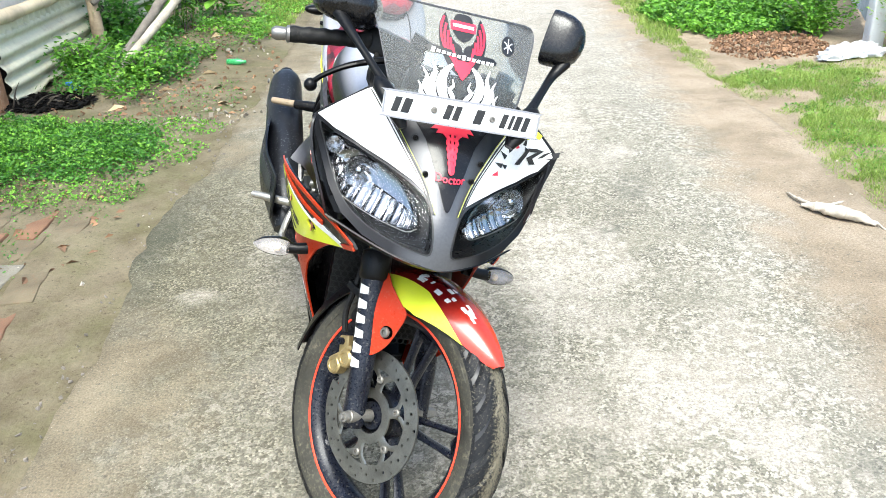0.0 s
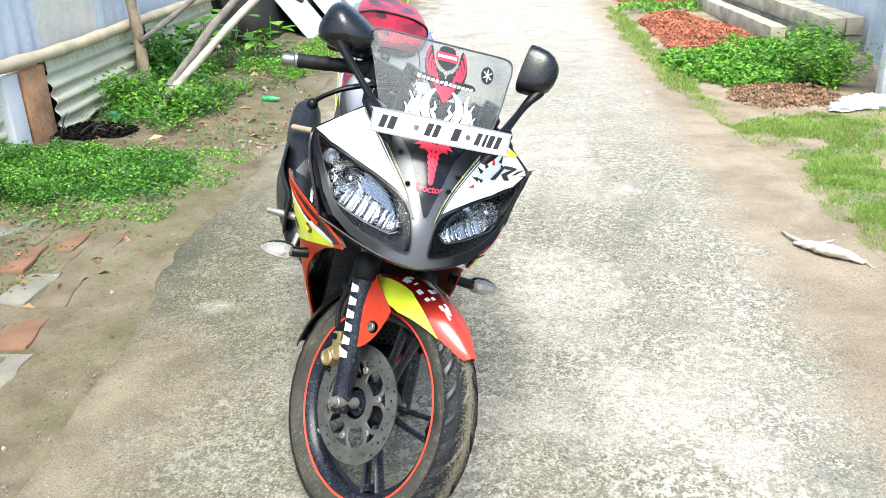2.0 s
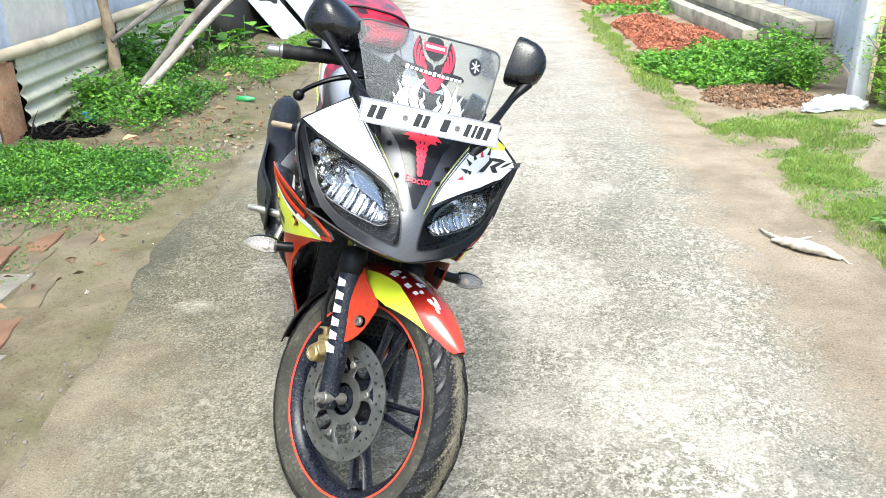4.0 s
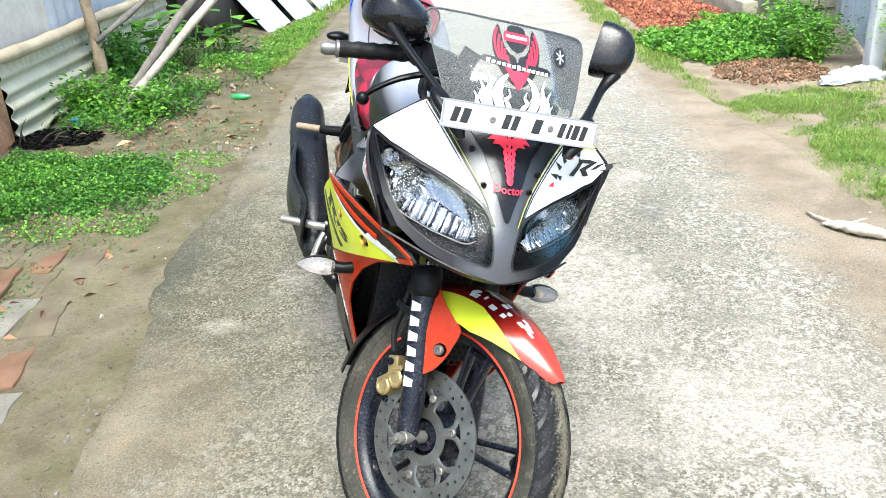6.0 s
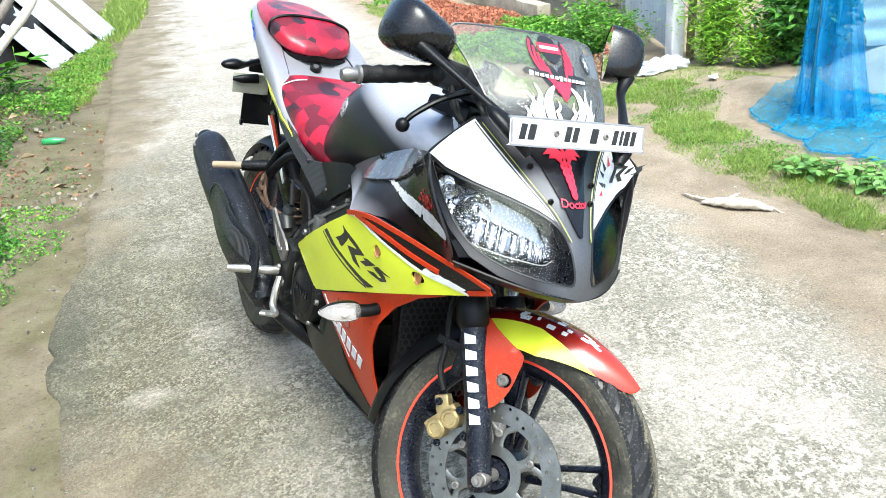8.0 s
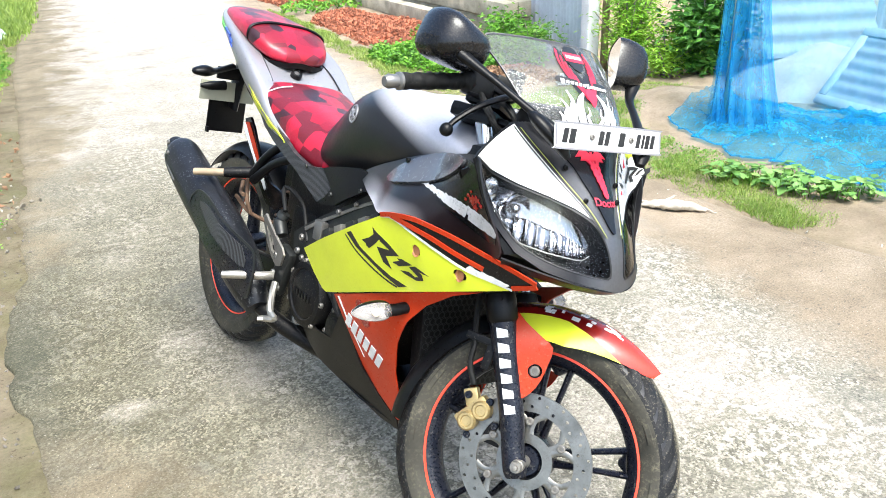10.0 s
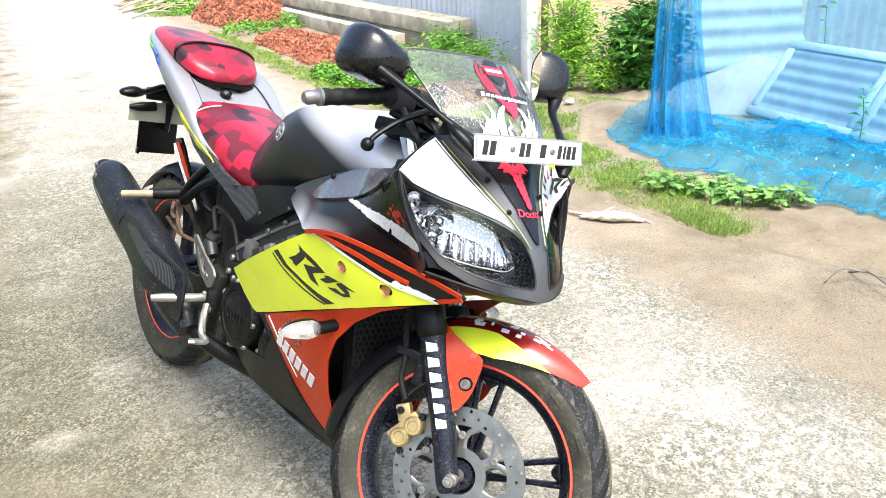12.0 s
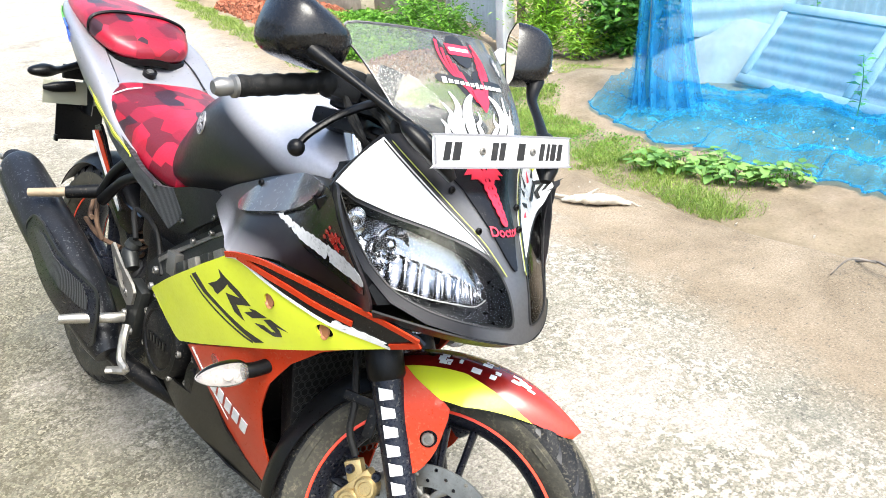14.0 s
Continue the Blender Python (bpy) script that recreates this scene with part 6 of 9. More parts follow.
def guard(a0, a1, s0, s1, radius, half, drop, tip=None, thick=0.003, n=36, m=10):
    """Part of a mudguard: an arc about the axle between two angles and two bands of its width."""
    rows = []
    for i in range(n + 1):
        a = radians(a0 + (a1 - a0) * i / n)
        w = half
        if tip:
            w = half * (tip[1] + (1 - tip[1]) * min(1, max(0, (math.degrees(a) - tip[0]) / tip[2])) ** 0.7)
        row = []
        for j in range(m + 1):
            s = s0 + (s1 - s0) * j / m
            r = radius - drop * (abs(s) ** 3) * min(1, w / half) - 0.004 * abs(s)
            row.append((C.x + r * math.cos(a), w * s, C.z + r * math.sin(a)))
        rows.append(row)
    bm = bmesh.new()
    grid(bm, rows)
    return thicken(bm, thick)


def fade_red():
    """Glossy paint with light put into its colour: dark red fork end, orange-red tip."""
    m, t, b = blank("lit_tip_red_paint")
    sep = t.nodes.new("ShaderNodeSeparateXYZ")
    t.links.new(coords(t), sep.inputs[0])
    f = maths(t, "MULTIPLY", maths(t, "ADD", sep.outputs[0], -1.40), 7.5, True)
    c = mixc(t, f, (0.12, 0.004, 0.004), (0.52, 0.034, 0.014))
    c = mixc(t, 1.0, c, ramp(t, noisy(t, 120, 5, 0.7), [(0.3, (0.8,) * 3), (0.7, (1.1,) * 3)]), "MULTIPLY")
    t.links.new(c, b.inputs["Base Color"])
    b.inputs["Roughness"].default_value = 0.24
    b.inputs["Coat Weight"].default_value = 0.3
    return m


TIP = (55, 0.18, 34)
bit("mudguard_crown", guard(55, 122, -1.16, 1.16, 0.320, 0.070, 0.040, TIP, m=24), fade_red(), "glossy red mudguard, darker at the fork", steer=True)
for sgn in (-1, 1):
    rows = []
    for i in range(41):
        deg = 66.5 + (122.5 - 66.5) * i / 40
        a = radians(deg)
        w = 0.070 * (0.18 + 0.82 * min(1, max(0, (deg - 55) / 34)) ** 0.7)
        lo = 0.80 if deg > 92 else 0.80 + 0.38 * ((92 - deg) / 25.5) ** 1.1
        row = []
        for j in range(9):
            q = lo + (1.18 - lo) * j / 8
            r = 0.3212 - 0.040 * q ** 3 * min(1, w / 0.070) - 0.004 * q
            row.append((C.x + r * math.cos(a), sgn * (w * q + 0.001), C.z + r * math.sin(a)))
        rows.append(row)
    bm = bmesh.new()
    grid(bm, rows)
    bit("mudguard_side", thicken(bm, 0.0012), LIME, "lime mudguard flank", steer=True)
bit("mudguard_rear", guard(118, 184, -1.0, 1.0, 0.305, 0.058, 0.035, None), BLACK, "dusty black rear mudguard extension", steer=True)
COVER = Surf("y", [(1.27, -0.082, 0.57), (1.34, -0.074, 0.57), (1.30, -0.102, 0.50), (1.34, -0.100, 0.42), (1.365, -0.088, 0.47), (1.37, -0.078, 0.53)])
cover_loop = rounded([(1.268, 0.560), (1.290, 0.495), (1.330, 0.409), (1.342, 0.405), (1.357, 0.424), (1.366, 0.452), (1.368, 0.485), (1.366, 0.518), (1.340, 0.530), (1.300, 0.547)], 2)
for f in (False, True):
    side = bit("fork_cover", skin(COVER, cover_loop, [circle((1.350, 0.465), 0.0135)], 0, 0.003, 0.015, -1, f), RED, "red mudguard bracket cover with chipped edge", steer=True)
bit("cover_bolt", bolt((1.350, -0.094, 0.465), 0.0105, h=0.008), ALLOY, "steel bolt", steer=True)
# scattered white lettering remnants on the crown, in three worn groups
chance = np.random.default_rng(31)
for ang, s, count in ((97, -0.50, 6), (86, -0.52, 7), (77, -0.54, 8)):
    for k in range(count):
        a, b = ang + chance.uniform(-4.2, 4.2), s + chance.uniform(-0.20, 0.24)
        ln, wd = chance.uniform(1.0, 3.0), chance.uniform(0.05, 0.13)
        bit("worn_mark", guard(a - ln / 2, a + ln / 2, b - wd / 2, b + wd / 2, 0.3214, 0.070, 0.040, TIP, 0.0006, 3, 2), PRINT_WHITE, "flaking white mark", steer=True)

# ---- nose cowl ----
NOSE_POINTS = [(1.498, 0, 0.682), (1.494, -0.03, 0.690), (1.464, 0, 0.773), (1.440, 0, 0.80), (1.420, 0, 0.835), (1.400, -0.047, 0.837), (1.353, -0.075, 0.886), (1.370, 0, 0.886), (1.325, 0, 0.95), (1.301, -0.16, 0.924), (1.335, -0.245, 0.857), (1.330, -0.196, 0.838), (1.380, -0.21, 0.735), (1.454, -0.11, 0.705)]


class Swept(Surf):
    """The nose skin, knocked back a little on the far flank."""

    def at(self, q):
        p, n = super().at(q)
        side, down = np.clip((p[:, 1] - 0.02) / 0.19, 0, 1), np.clip((0.90 - p[:, 2]) / 0.16, 0, 1)
        p[:, 0] -= 0.024 * side * down
        return p, n


NOSE = Swept("x", NOSE_POINTS, True, 3e-5)
lamp_loop = rounded([(-0.232, 0.866), (-0.203, 0.850), (-0.149, 0.832), (-0.102, 0.820), (-0.062, 0.806), (-0.038, 0.792), (-0.025, 0.772), (-0.018, 0.742), (-0.018, 0.708), (-0.042, 0.706), (-0.085, 0.711), (-0.128, 0.721), (-0.165, 0.740), (-0.191, 0.772), (-0.212, 0.816), (-0.228, 0.850)], 3)
mir = lambda loop: [(-a, b) for a, b in loop]
half_rim = [(0.0, 0.682), (-0.036, 0.688), (-0.086, 0.694), (-0.136, 0.706), (-0.174, 0.727), (-0.201, 0.764), (-0.220, 0.808), (-0.238, 0.846), (-0.246, 0.872), (-0.232, 0.884), (-0.186, 0.912), (-0.150, 0.938), (-0.10, 0.945), (-0.05, 0.948), (0.0, 0.95)]
lamp_far = rounded([(0.217, 0.856), (0.196, 0.834), (0.149, 0.814), (0.102, 0.803), (0.062, 0.792), (0.038, 0.783), (0.025, 0.768), (0.018, 0.742), (0.018, 0.708), (0.042, 0.706), (0.085, 0.711), (0.128, 0.721), (0.165, 0.740), (0.190, 0.772), (0.203, 0.814), (0.213, 0.842)], 3)
nose_loop = half_rim + [(-a if a > -0.2 else 0.2 + 0.6 * (-a - 0.2), b) for a, b in half_rim[-2:0:-1]]


def nose_paint():
    """Satin grey along the middle that darkens to black graphite round the lamps."""
    m, t, b = blank("two_tone_nose")
    sep = t.nodes.new("ShaderNodeSeparateXYZ")
    t.links.new(coords(t), sep.inputs[0])
    f = maths(t, "MULTIPLY", maths(t, "ADD", maths(t, "ABSOLUTE", sep.outputs[1]), -0.028), 18.0, True)
    n = noisy(t, 190, 5, 0.65)
    c = mixc(t, f, ramp(t, n, [(0.3, (0.092, 0.093, 0.100)), (0.7, (0.112, 0.113, 0.121))]), (0.013, 0.013, 0.015))
    t.links.new(c, b.inputs["Base Color"])
    b.inputs["Metallic"].default_value = 0.6
    t.links.new(ramp(t, n, [(0.3, (0.32,) * 3), (0.75, (0.46,) * 3)]), b.inputs["Roughness"])
    b.inputs["Specular IOR Level"].default_value = 0.4
    return m


bit("nose_cowl", skin(NOSE, nose_loop, [lamp_loop, lamp_far], 0, 0.004, 0.016), nose_paint(), "satin grey nose cowl, black round the lamps", flat=50)
insert_loop = [(-0.075, 0.925), (-0.046, 0.877), (-0.020, 0.820), (-0.006, 0.785), (0.0, 0.779), (0.006, 0.785), (0.020, 0.820), (0.046, 0.877), (0.075, 0.925)]
bit("nose_insert", skin(NOSE, rounded(insert_loop, 3), (), 0.0035, 0.003, 0.014), GLOSS_BLACK, "gloss black wedge insert")
white_loop = [(-0.238, 0.876), (-0.186, 0.910), (-0.148, 0.934), (-0.106, 0.893), (-0.072, 0.852), (-0.043, 0.815), (-0.024, 0.783), (-0.036, 0.797), (-0.062, 0.811), (-0.102, 0.824), (-0.149, 0.836), (-0.203, 0.855)]
white_far = [(0.221, 0.874), (0.180, 0.910), (0.148, 0.934), (0.106, 0.893), (0.072, 0.852), (0.043, 0.815), (0.024, 0.777), (0.036, 0.788), (0.062, 0.797), (0.102, 0.808), (0.149, 0.819), (0.197, 0.840)]
for loop in (white_loop, white_far):
    bit("white_panel", skin(NOSE, loop, (), 0.003, 0.0025, 0.014), WHITE, "glossy white nose panel")
for off, wd, mt, tag in ((0.0, 0.0032, INK, "black pinstripe"), (0.006, 0.0014, OLIVE, "dull lime pinstripe"), (-0.007, 0.002, INK, "black pinstripe")):
    line = [(-0.142 + off, 0.930), (-0.106 + off, 0.890), (-0.072 + off * 0.9, 0.849), (-0.043 + off * 0.7, 0.812), (-0.022 + off * 0.4, 0.772)]
    for lp in (band(line, wd), mir(band(line, wd))):
        bit("pinstripe", skin(NOSE, lp, (), 0.0042, 0.0006, 0.014), mt, tag)
for c in ((-0.042, 0.826), (-0.064, 0.875), (0.042, 0.826), (0.060, 0.852)):
    p, n = NOSE.at([c])
    bit("cowl_bolt", bolt(tuple(p[0] + n[0] * 0.003), 0.0055, "x", 1, 0.004), BLACK)

for side_sign, flip in (("right", False), ("left", True)):
    g = (lambda lp: mir(lp)) if flip else (lambda lp: lp)
    k = -1 if flip else 1
    rim_loop = lamp_far if flip else lamp_loop
    lamp = new("headlamp")
    lamp.parent = bike
    lamp["label"] = "swept headlamp with clear lens and faceted reflector"
    # bowl: rim walls down to a dark floor
    bm = bmesh.new()
    lp = dense(rim_loop, 0.01)
    p, n = NOSE.at(lp)
    cen = np.mean(p, axis=0)
    rows = [[tuple(a + (cen - a) * s + b * d) for a, b in zip(p, n)] for s, d in ((0.0, 0.0), (0.03, -0.026), (0.07, -0.050))]
    grid(bm, rows, wrap=True)
    bit("lamp_bowl", bm, LAMP_BLACK, "", lamp)
    inner = [tuple(np.array(a) * 0.955 + np.mean(lp, axis=0) * 0.045) for a in rim_loop]
    bit("lamp_floor", skin(NOSE, inner, (), -0.048, 0.002, 0.016), LAMP_BLACK, "", lamp)
    # reflector: a smooth bowl above, a row of upright flutes below
    top = spline([(-0.192, 0.832), (-0.155, 0.829), (-0.108, 0.816), (-0.074, 0.802), (-0.057, 0.785), (-0.050, 0.760)], 121)
    low = spline([(-0.195, 0.796), (-0.178, 0.757), (-0.132, 0.743), (-0.092, 0.738), (-0.066, 0.737), (-0.051, 0.746)], 121)
    rows = []
    chance = np.random.default_rng(12)
    edges = np.cumsum(np.r_[0, chance.uniform(0.8, 1.25, 15)])
    edges /= edges[-1]
    facet = chance.uniform(-1, 1, 16)
    for j in range(31):
        w = j / 30
        row = []
        for i in range(121):
            u = i / 120
            y, z = low[i] + (top[i] - low[i]) * w * (0.78 if flip else 1.0)
            q, nn = NOSE.at([(y * k, z)])
            bowl = (2 * abs(u - 0.42)) ** 2 * 0.4 + (2 * abs(w - 0.45)) ** 2 * 0.6
            col = min(14, int(np.searchsorted(edges, u, "right")) - 1)
            fu = (u - edges[col]) / (edges[col + 1] - edges[col]) - 0.5
            level = max(0.0, min(1.0, (0.60 - w) * 20))
            flute = level * (0.0036 * (1 - 4 * fu * fu) + 0.0030 * facet[col] * fu + 0.004 * facet[col + 1] * (w - 0.3))
            ring = 0.0009 * math.cos(math.hypot((u - 0.24) * 4.2, (w - 0.55) * 2.2) * 24) * max(0.0, 1 - math.hypot((u - 0.24) * 4.2, (w - 0.55) * 2.2))
            row.append(tuple(q[0] + nn[0] * (-0.034 + 0.018 * bowl + flute + ring)))
        rows.append(row)
    bm = bmesh.new()
    grid(bm, rows)
    bit("reflector", bm, CHROME, "fluted chrome reflector", lamp, flat=14)
    pl, nl = NOSE.at([(-0.197 * k, 0.818 if flip else 0.832)])
    bm = bmesh.new()
    lathe(bm, [(-0.006, 0.0), (-0.010, 0.007), (0.002, 0.0155), (0.010, 0.0165), (0.0, 0.0175), (-0.010, 0.016)], tuple(pl[0] - nl[0] * 0.016), "x", 20)
    bit("position_lamp", bm, FORK_CHROME, "small round position lamp", lamp)
    pl, nl = NOSE.at([(-0.155 * k, 0.786 if flip else 0.800)])
    bm = bmesh.new()
    lathe(bm, [(-0.012, 0.0), (-0.012, 0.012), (0.0, 0.024), (0.008, 0.030), (0.002, 0.032)], tuple(pl[0] - nl[0] * 0.022), "x", 26)
    ball(bm, tuple(pl[0] - nl[0] * 0.016), 0.010)
    bit("bulb_cup", bm, FORK_CHROME, "round bulb cup", lamp)
    # frosted frame line along the lower lip, then the lens
    lip = [(-0.197, 0.794), (-0.181, 0.756), (-0.134, 0.741), (-0.092, 0.736), (-0.066, 0.735), (-0.050, 0.744)]
    bit("lamp_trim", skin(NOSE, g(band(lip, 0.0014)), (), -0.014, 0.002, 0.012), STEEL, "", lamp)
    ob = bit("lens", skin(NOSE, rim_loop, (), 0.0005, 0.0012, 0.014), LENS, "clear lens", lamp)
    ob.visible_shadow = False
    # grey seal round the lens
    bit("lens_seal", skin(NOSE, dense(rim_loop, 0.01), [[tuple(np.array(a) * 0.972 + np.mean(lp, axis=0) * 0.028) for a in dense(rim_loop, 0.01)]], 0.0022, 0.002, 0.012), INK, "", lamp)

# left panel: splash of lime, red and black with a plain block mark
splash = [(0.150, 0.908), (0.175, 0.914), (0.190, 0.906), (0.186, 0.898), (0.172, 0.900), (0.160, 0.894), (0.150, 0.899)]
bit("splash_decal", skin(NOSE, splash, (), 0.0042, 0.0006, 0.012), LIME, "lime splash")
for k, (y, z, ln, a) in enumerate(((0.125, 0.872, 0.035, 120), (0.115, 0.862, 0.03, 140), (0.14, 0.878, 0.03, 100), (0.108, 0.848, 0.03, 160), (0.155, 0.884, 0.03, 80), (0.10, 0.836, 0.025, 190), (0.118, 0.845, 0.02, 150))):
    d = (math.cos(radians(a)), math.sin(radians(a)))
    lp = [(y - d[1] * 0.004, z + d[0] * 0.004), (y + d[0] * ln * 0.6, z + d[1] * ln * 0.6), (y + d[1] * 0.004, z - d[0] * 0.004)]
    bit("splash_decal", skin(NOSE, lp, (), 0.0046, 0.0006, 0.012), PRINT_RED if k % 3 == 2 else INK, "jagged splash spike")
glyphs = [
    [(0.0, 0.0), (0.028, 0.013), (0.044, 0.025), (0.041, 0.038), (0.064, 0.022), (0.051, 0.009), (0.026, -0.010), (0.017, -0.008)],
    [(0.055, 0.031), (0.094, 0.020), (0.126, 0.006), (0.081, -0.008), (0.098, -0.030), (0.072, -0.024), (0.053, 0.002), (0.097, 0.008), (0.065, 0.017)],
    [(0.103, -0.013), (0.127, -0.003), (0.165, 0.001), (0.124, -0.015)],
    [(0.127, -0.022), (0.167, -0.022), (0.155, -0.006), (0.205, -0.008), (0.187, -0.011), (0.189, -0.022), (0.171, -0.028)],
]
for lp in glyphs:
    bit("block_mark", skin(NOSE, [(0.136 + 0.50 * a, 0.850 + 0.60 * b + 0.20 * a) for a, b in lp], (), 0.0056, 0.0006, 0.012), INK, "plain black block mark")

# wedge insert: red winged-staff badge and its word
stave = [(-0.003, 0.905), (0.003, 0.905), (0.003, 0.865), (0.002, 0.838), (-0.002, 0.838), (-0.003, 0.865)]
wing = [(0.0, 0.898), (0.012, 0.906), (0.028, 0.905), (0.040, 0.894), (0.026, 0.896), (0.030, 0.889), (0.018, 0.890), (0.010, 0.884)]
bit("staff_badge", skin(NOSE, stave, (), 0.0058, 0.0016, 0.01), PRINT_RED, "red winged staff badge")
for lp in (wing, mir(wing)):
    bit("staff_badge", skin(NOSE, lp, (), 0.0058, 0.0016, 0.01), PRINT_RED, "red badge wing")
for k in range(6):
    z = 0.888 - 0.0095 * k
    w = 0.0135 - 0.0016 * k
    ring = circle((0, 0), 1.0, 14)
    bit("staff_badge", skin(NOSE, [(a * w, z + b * 0.0075) for a, b in ring], [[(a * w * 0.45, z + b * 0.0034) for a, b in ring]], 0.0064, 0.0016, 0.01), PRINT_RED, "red coil of the badge")


def word(text, height, place, parent=None):
    """Lettering in the built-in font as a mesh; place maps its flat points."""
    cu = bpy.data.curves.new("word", "FONT")
    cu.body, cu.size, cu.align_x, cu.offset = text, height * 1.38, "CENTER", height * 0.03
    tmp = new("word", cu)
    dg = bpy.context.evaluated_depsgraph_get()
    me = bpy.data.meshes.new_from_object(tmp.evaluated_get(dg))
    bpy.data.objects.remove(tmp)
    bm = bmesh.new()
    bm.from_mesh(me)
    bmesh.ops.triangulate(bm, faces=bm.faces[:])
    for v in bm.verts:
        v.co = place(v.co.x, v.co.y)
    return bm


def on_nose(u, v):
    p, n = NOSE.at([(u, 0.821 + v)])
    return Vector(p[0] + n[0] * 0.0052)


bit("lettering", word("Doctor", 0.0125, on_nose), PRINT_RED, "red lettering", flat=None)

# nose underside and dark inner shell
bm = bmesh.new()
rows = []
for s, z, back in ((1.0, 0.0, 0.0), (0.93, -0.012, -0.02), (0.80, -0.016, -0.07), (0.6, -0.004, -0.16)):
    p, n = NOSE.at([(a * s, 0.683 + 0.42 * (abs(a) * s) ** 1.6 * 1.0) for a in np.linspace(-0.20, 0.155, 21)])
    rows.append([(q[0] + back, q[1], q[2] + z) for q in p])
grid(bm, rows)
bit("nose_chin", thicken(bm, 0.003), BLACK, "black underside of the nose")
bm = bmesh.new()
box(bm, (1.16, -0.13, 0.70), (1.30, 0.13, 0.88), 0.03)
bit("lamp_housing", bm, BLACK)

# ---- screen, number plate, stickers ----
WIND = Surf("x", [(1.349, -0.046, 0.971), (1.355, 0, 0.965), (1.262, -0.081, 1.05), (1.190, -0.155, 1.067), (1.305, -0.14, 0.945), (1.275, 0, 1.055), (1.235, 0, 1.09), (1.36, 0, 0.93), (1.335, -0.10, 0.925)], True, 3e-5)
half_screen = [(0.0, 0.925), (-0.08, 0.925), (-0.118, 0.945), (-0.135, 0.985), (-0.150, 1.030), (-0.160, 1.058), (-0.152, 1.080), (-0.10, 1.087), (-0.05, 1.089)]
ob = bit("windscreen", skin(WIND, rounded(half_screen + [(0.0, 1.09)] + [(-a, b) for a, b in half_screen[:0:-1]], 3), (), 0, 0.003, 0.016), SCREEN, "clear scratched windscreen")
ob.visible_shadow = False
screen_rim = rounded(half_screen + [(0.0, 1.09)] + [(-a, b) for a, b in half_screen[:0:-1]], 3)
bit("screen_edge", skin(WIND, screen_rim, [[(a * 0.989, 1.0 + (b - 1.0) * 0.984) for a, b in screen_rim]], 0.0006, 0.0040, 0.016), SMOKE, "smoky bevelled edge of the windscreen")


def sticker(lp, mt, lift, tag):
    bit("screen_sticker", skin(WIND, lp, (), lift, 0.0004, 0.012), mt, tag)


def shift(lp, dy, dz, s=1.0):
    return [(a * s + dy, b * s + dz) for a, b in lp]


base = (-0.002, 1.018)
wing = rounded([(0.002, -0.024), (0.020, -0.018), (0.036, 0.000), (0.045, 0.024), (0.044, 0.046), (0.034, 0.064), (0.028, 0.050), (0.024, 0.034), (0.014, 0.022), (0.002, 0.016)], 2)
for sg in (-1, 1):
    sticker(shift([(sg * a, b) for a, b in wing], *base), INK, 0.0006, "black-edged wing sticker")
    for q in range(5):
        ln = [(sg * (0.036 - 0.004 * q), 0.058 - 0.010 * q), (sg * (0.0415 - 0.0065 * q), 0.038 - 0.009 * q), (sg * (0.035 - 0.006 * q), 0.014 - 0.005 * q), (sg * 0.012, -0.010 - 0.002 * q), (sg * 0.004, -0.014)]
        sticker(shift(band(ln, 0.0042, 0.5), *base), PRINT_RED, 0.0012 + 0.0002 * q, "pink-red wing feather")
sticker(shift(rounded([(-0.016, 0.062), (0.0, 0.066), (0.016, 0.062), (0.020, 0.038), (0.0, 0.024), (-0.020, 0.038)], 2), *base), INK, 0.0020, "black shield")
sticker(shift([(-0.024, 0.040), (0.024, 0.040), (0.024, 0.054), (-0.024, 0.054)], *base), PRINT_RED, 0.0026, "red shield bar")
sticker(shift([(-0.020, 0.045), (0.020, 0.045), (0.020, 0.0495), (-0.020, 0.0495)], *base), PRINT_WHITE, 0.0030, "plain white bar")
sticker(shift(rounded([(-0.064, 0.002), (-0.06, 0.012), (-0.02, 0.010), (0.02, 0.010), (0.06, 0.008), (0.064, -0.002), (0.02, 0.0), (-0.02, 0.001)], 2), *base), INK, 0.0020, "black scroll")
for q in range(13):
    u = -0.058 + 0.0092 * q
    tall = 0.0075 if q in (0, 6) else 0.0048
    z = 0.0045 - 0.0004 * q
    sticker(shift([(u, z - tall / 2), (u + 0.0066, z - tall / 2), (u + 0.0082, z + tall / 2), (u + 0.0016, z + tall / 2)], *base), PRINT_WHITE, 0.0026, "short plain white bar")
sticker(shift(rounded([(-0.010, -0.004), (0.010, -0.004), (0.014, -0.014), (0.006, -0.026), (0.0, -0.032), (-0.006, -0.026), (-0.013, -0.014)], 2), *base), PRINT_RED, 0.0030, "red bird shape")
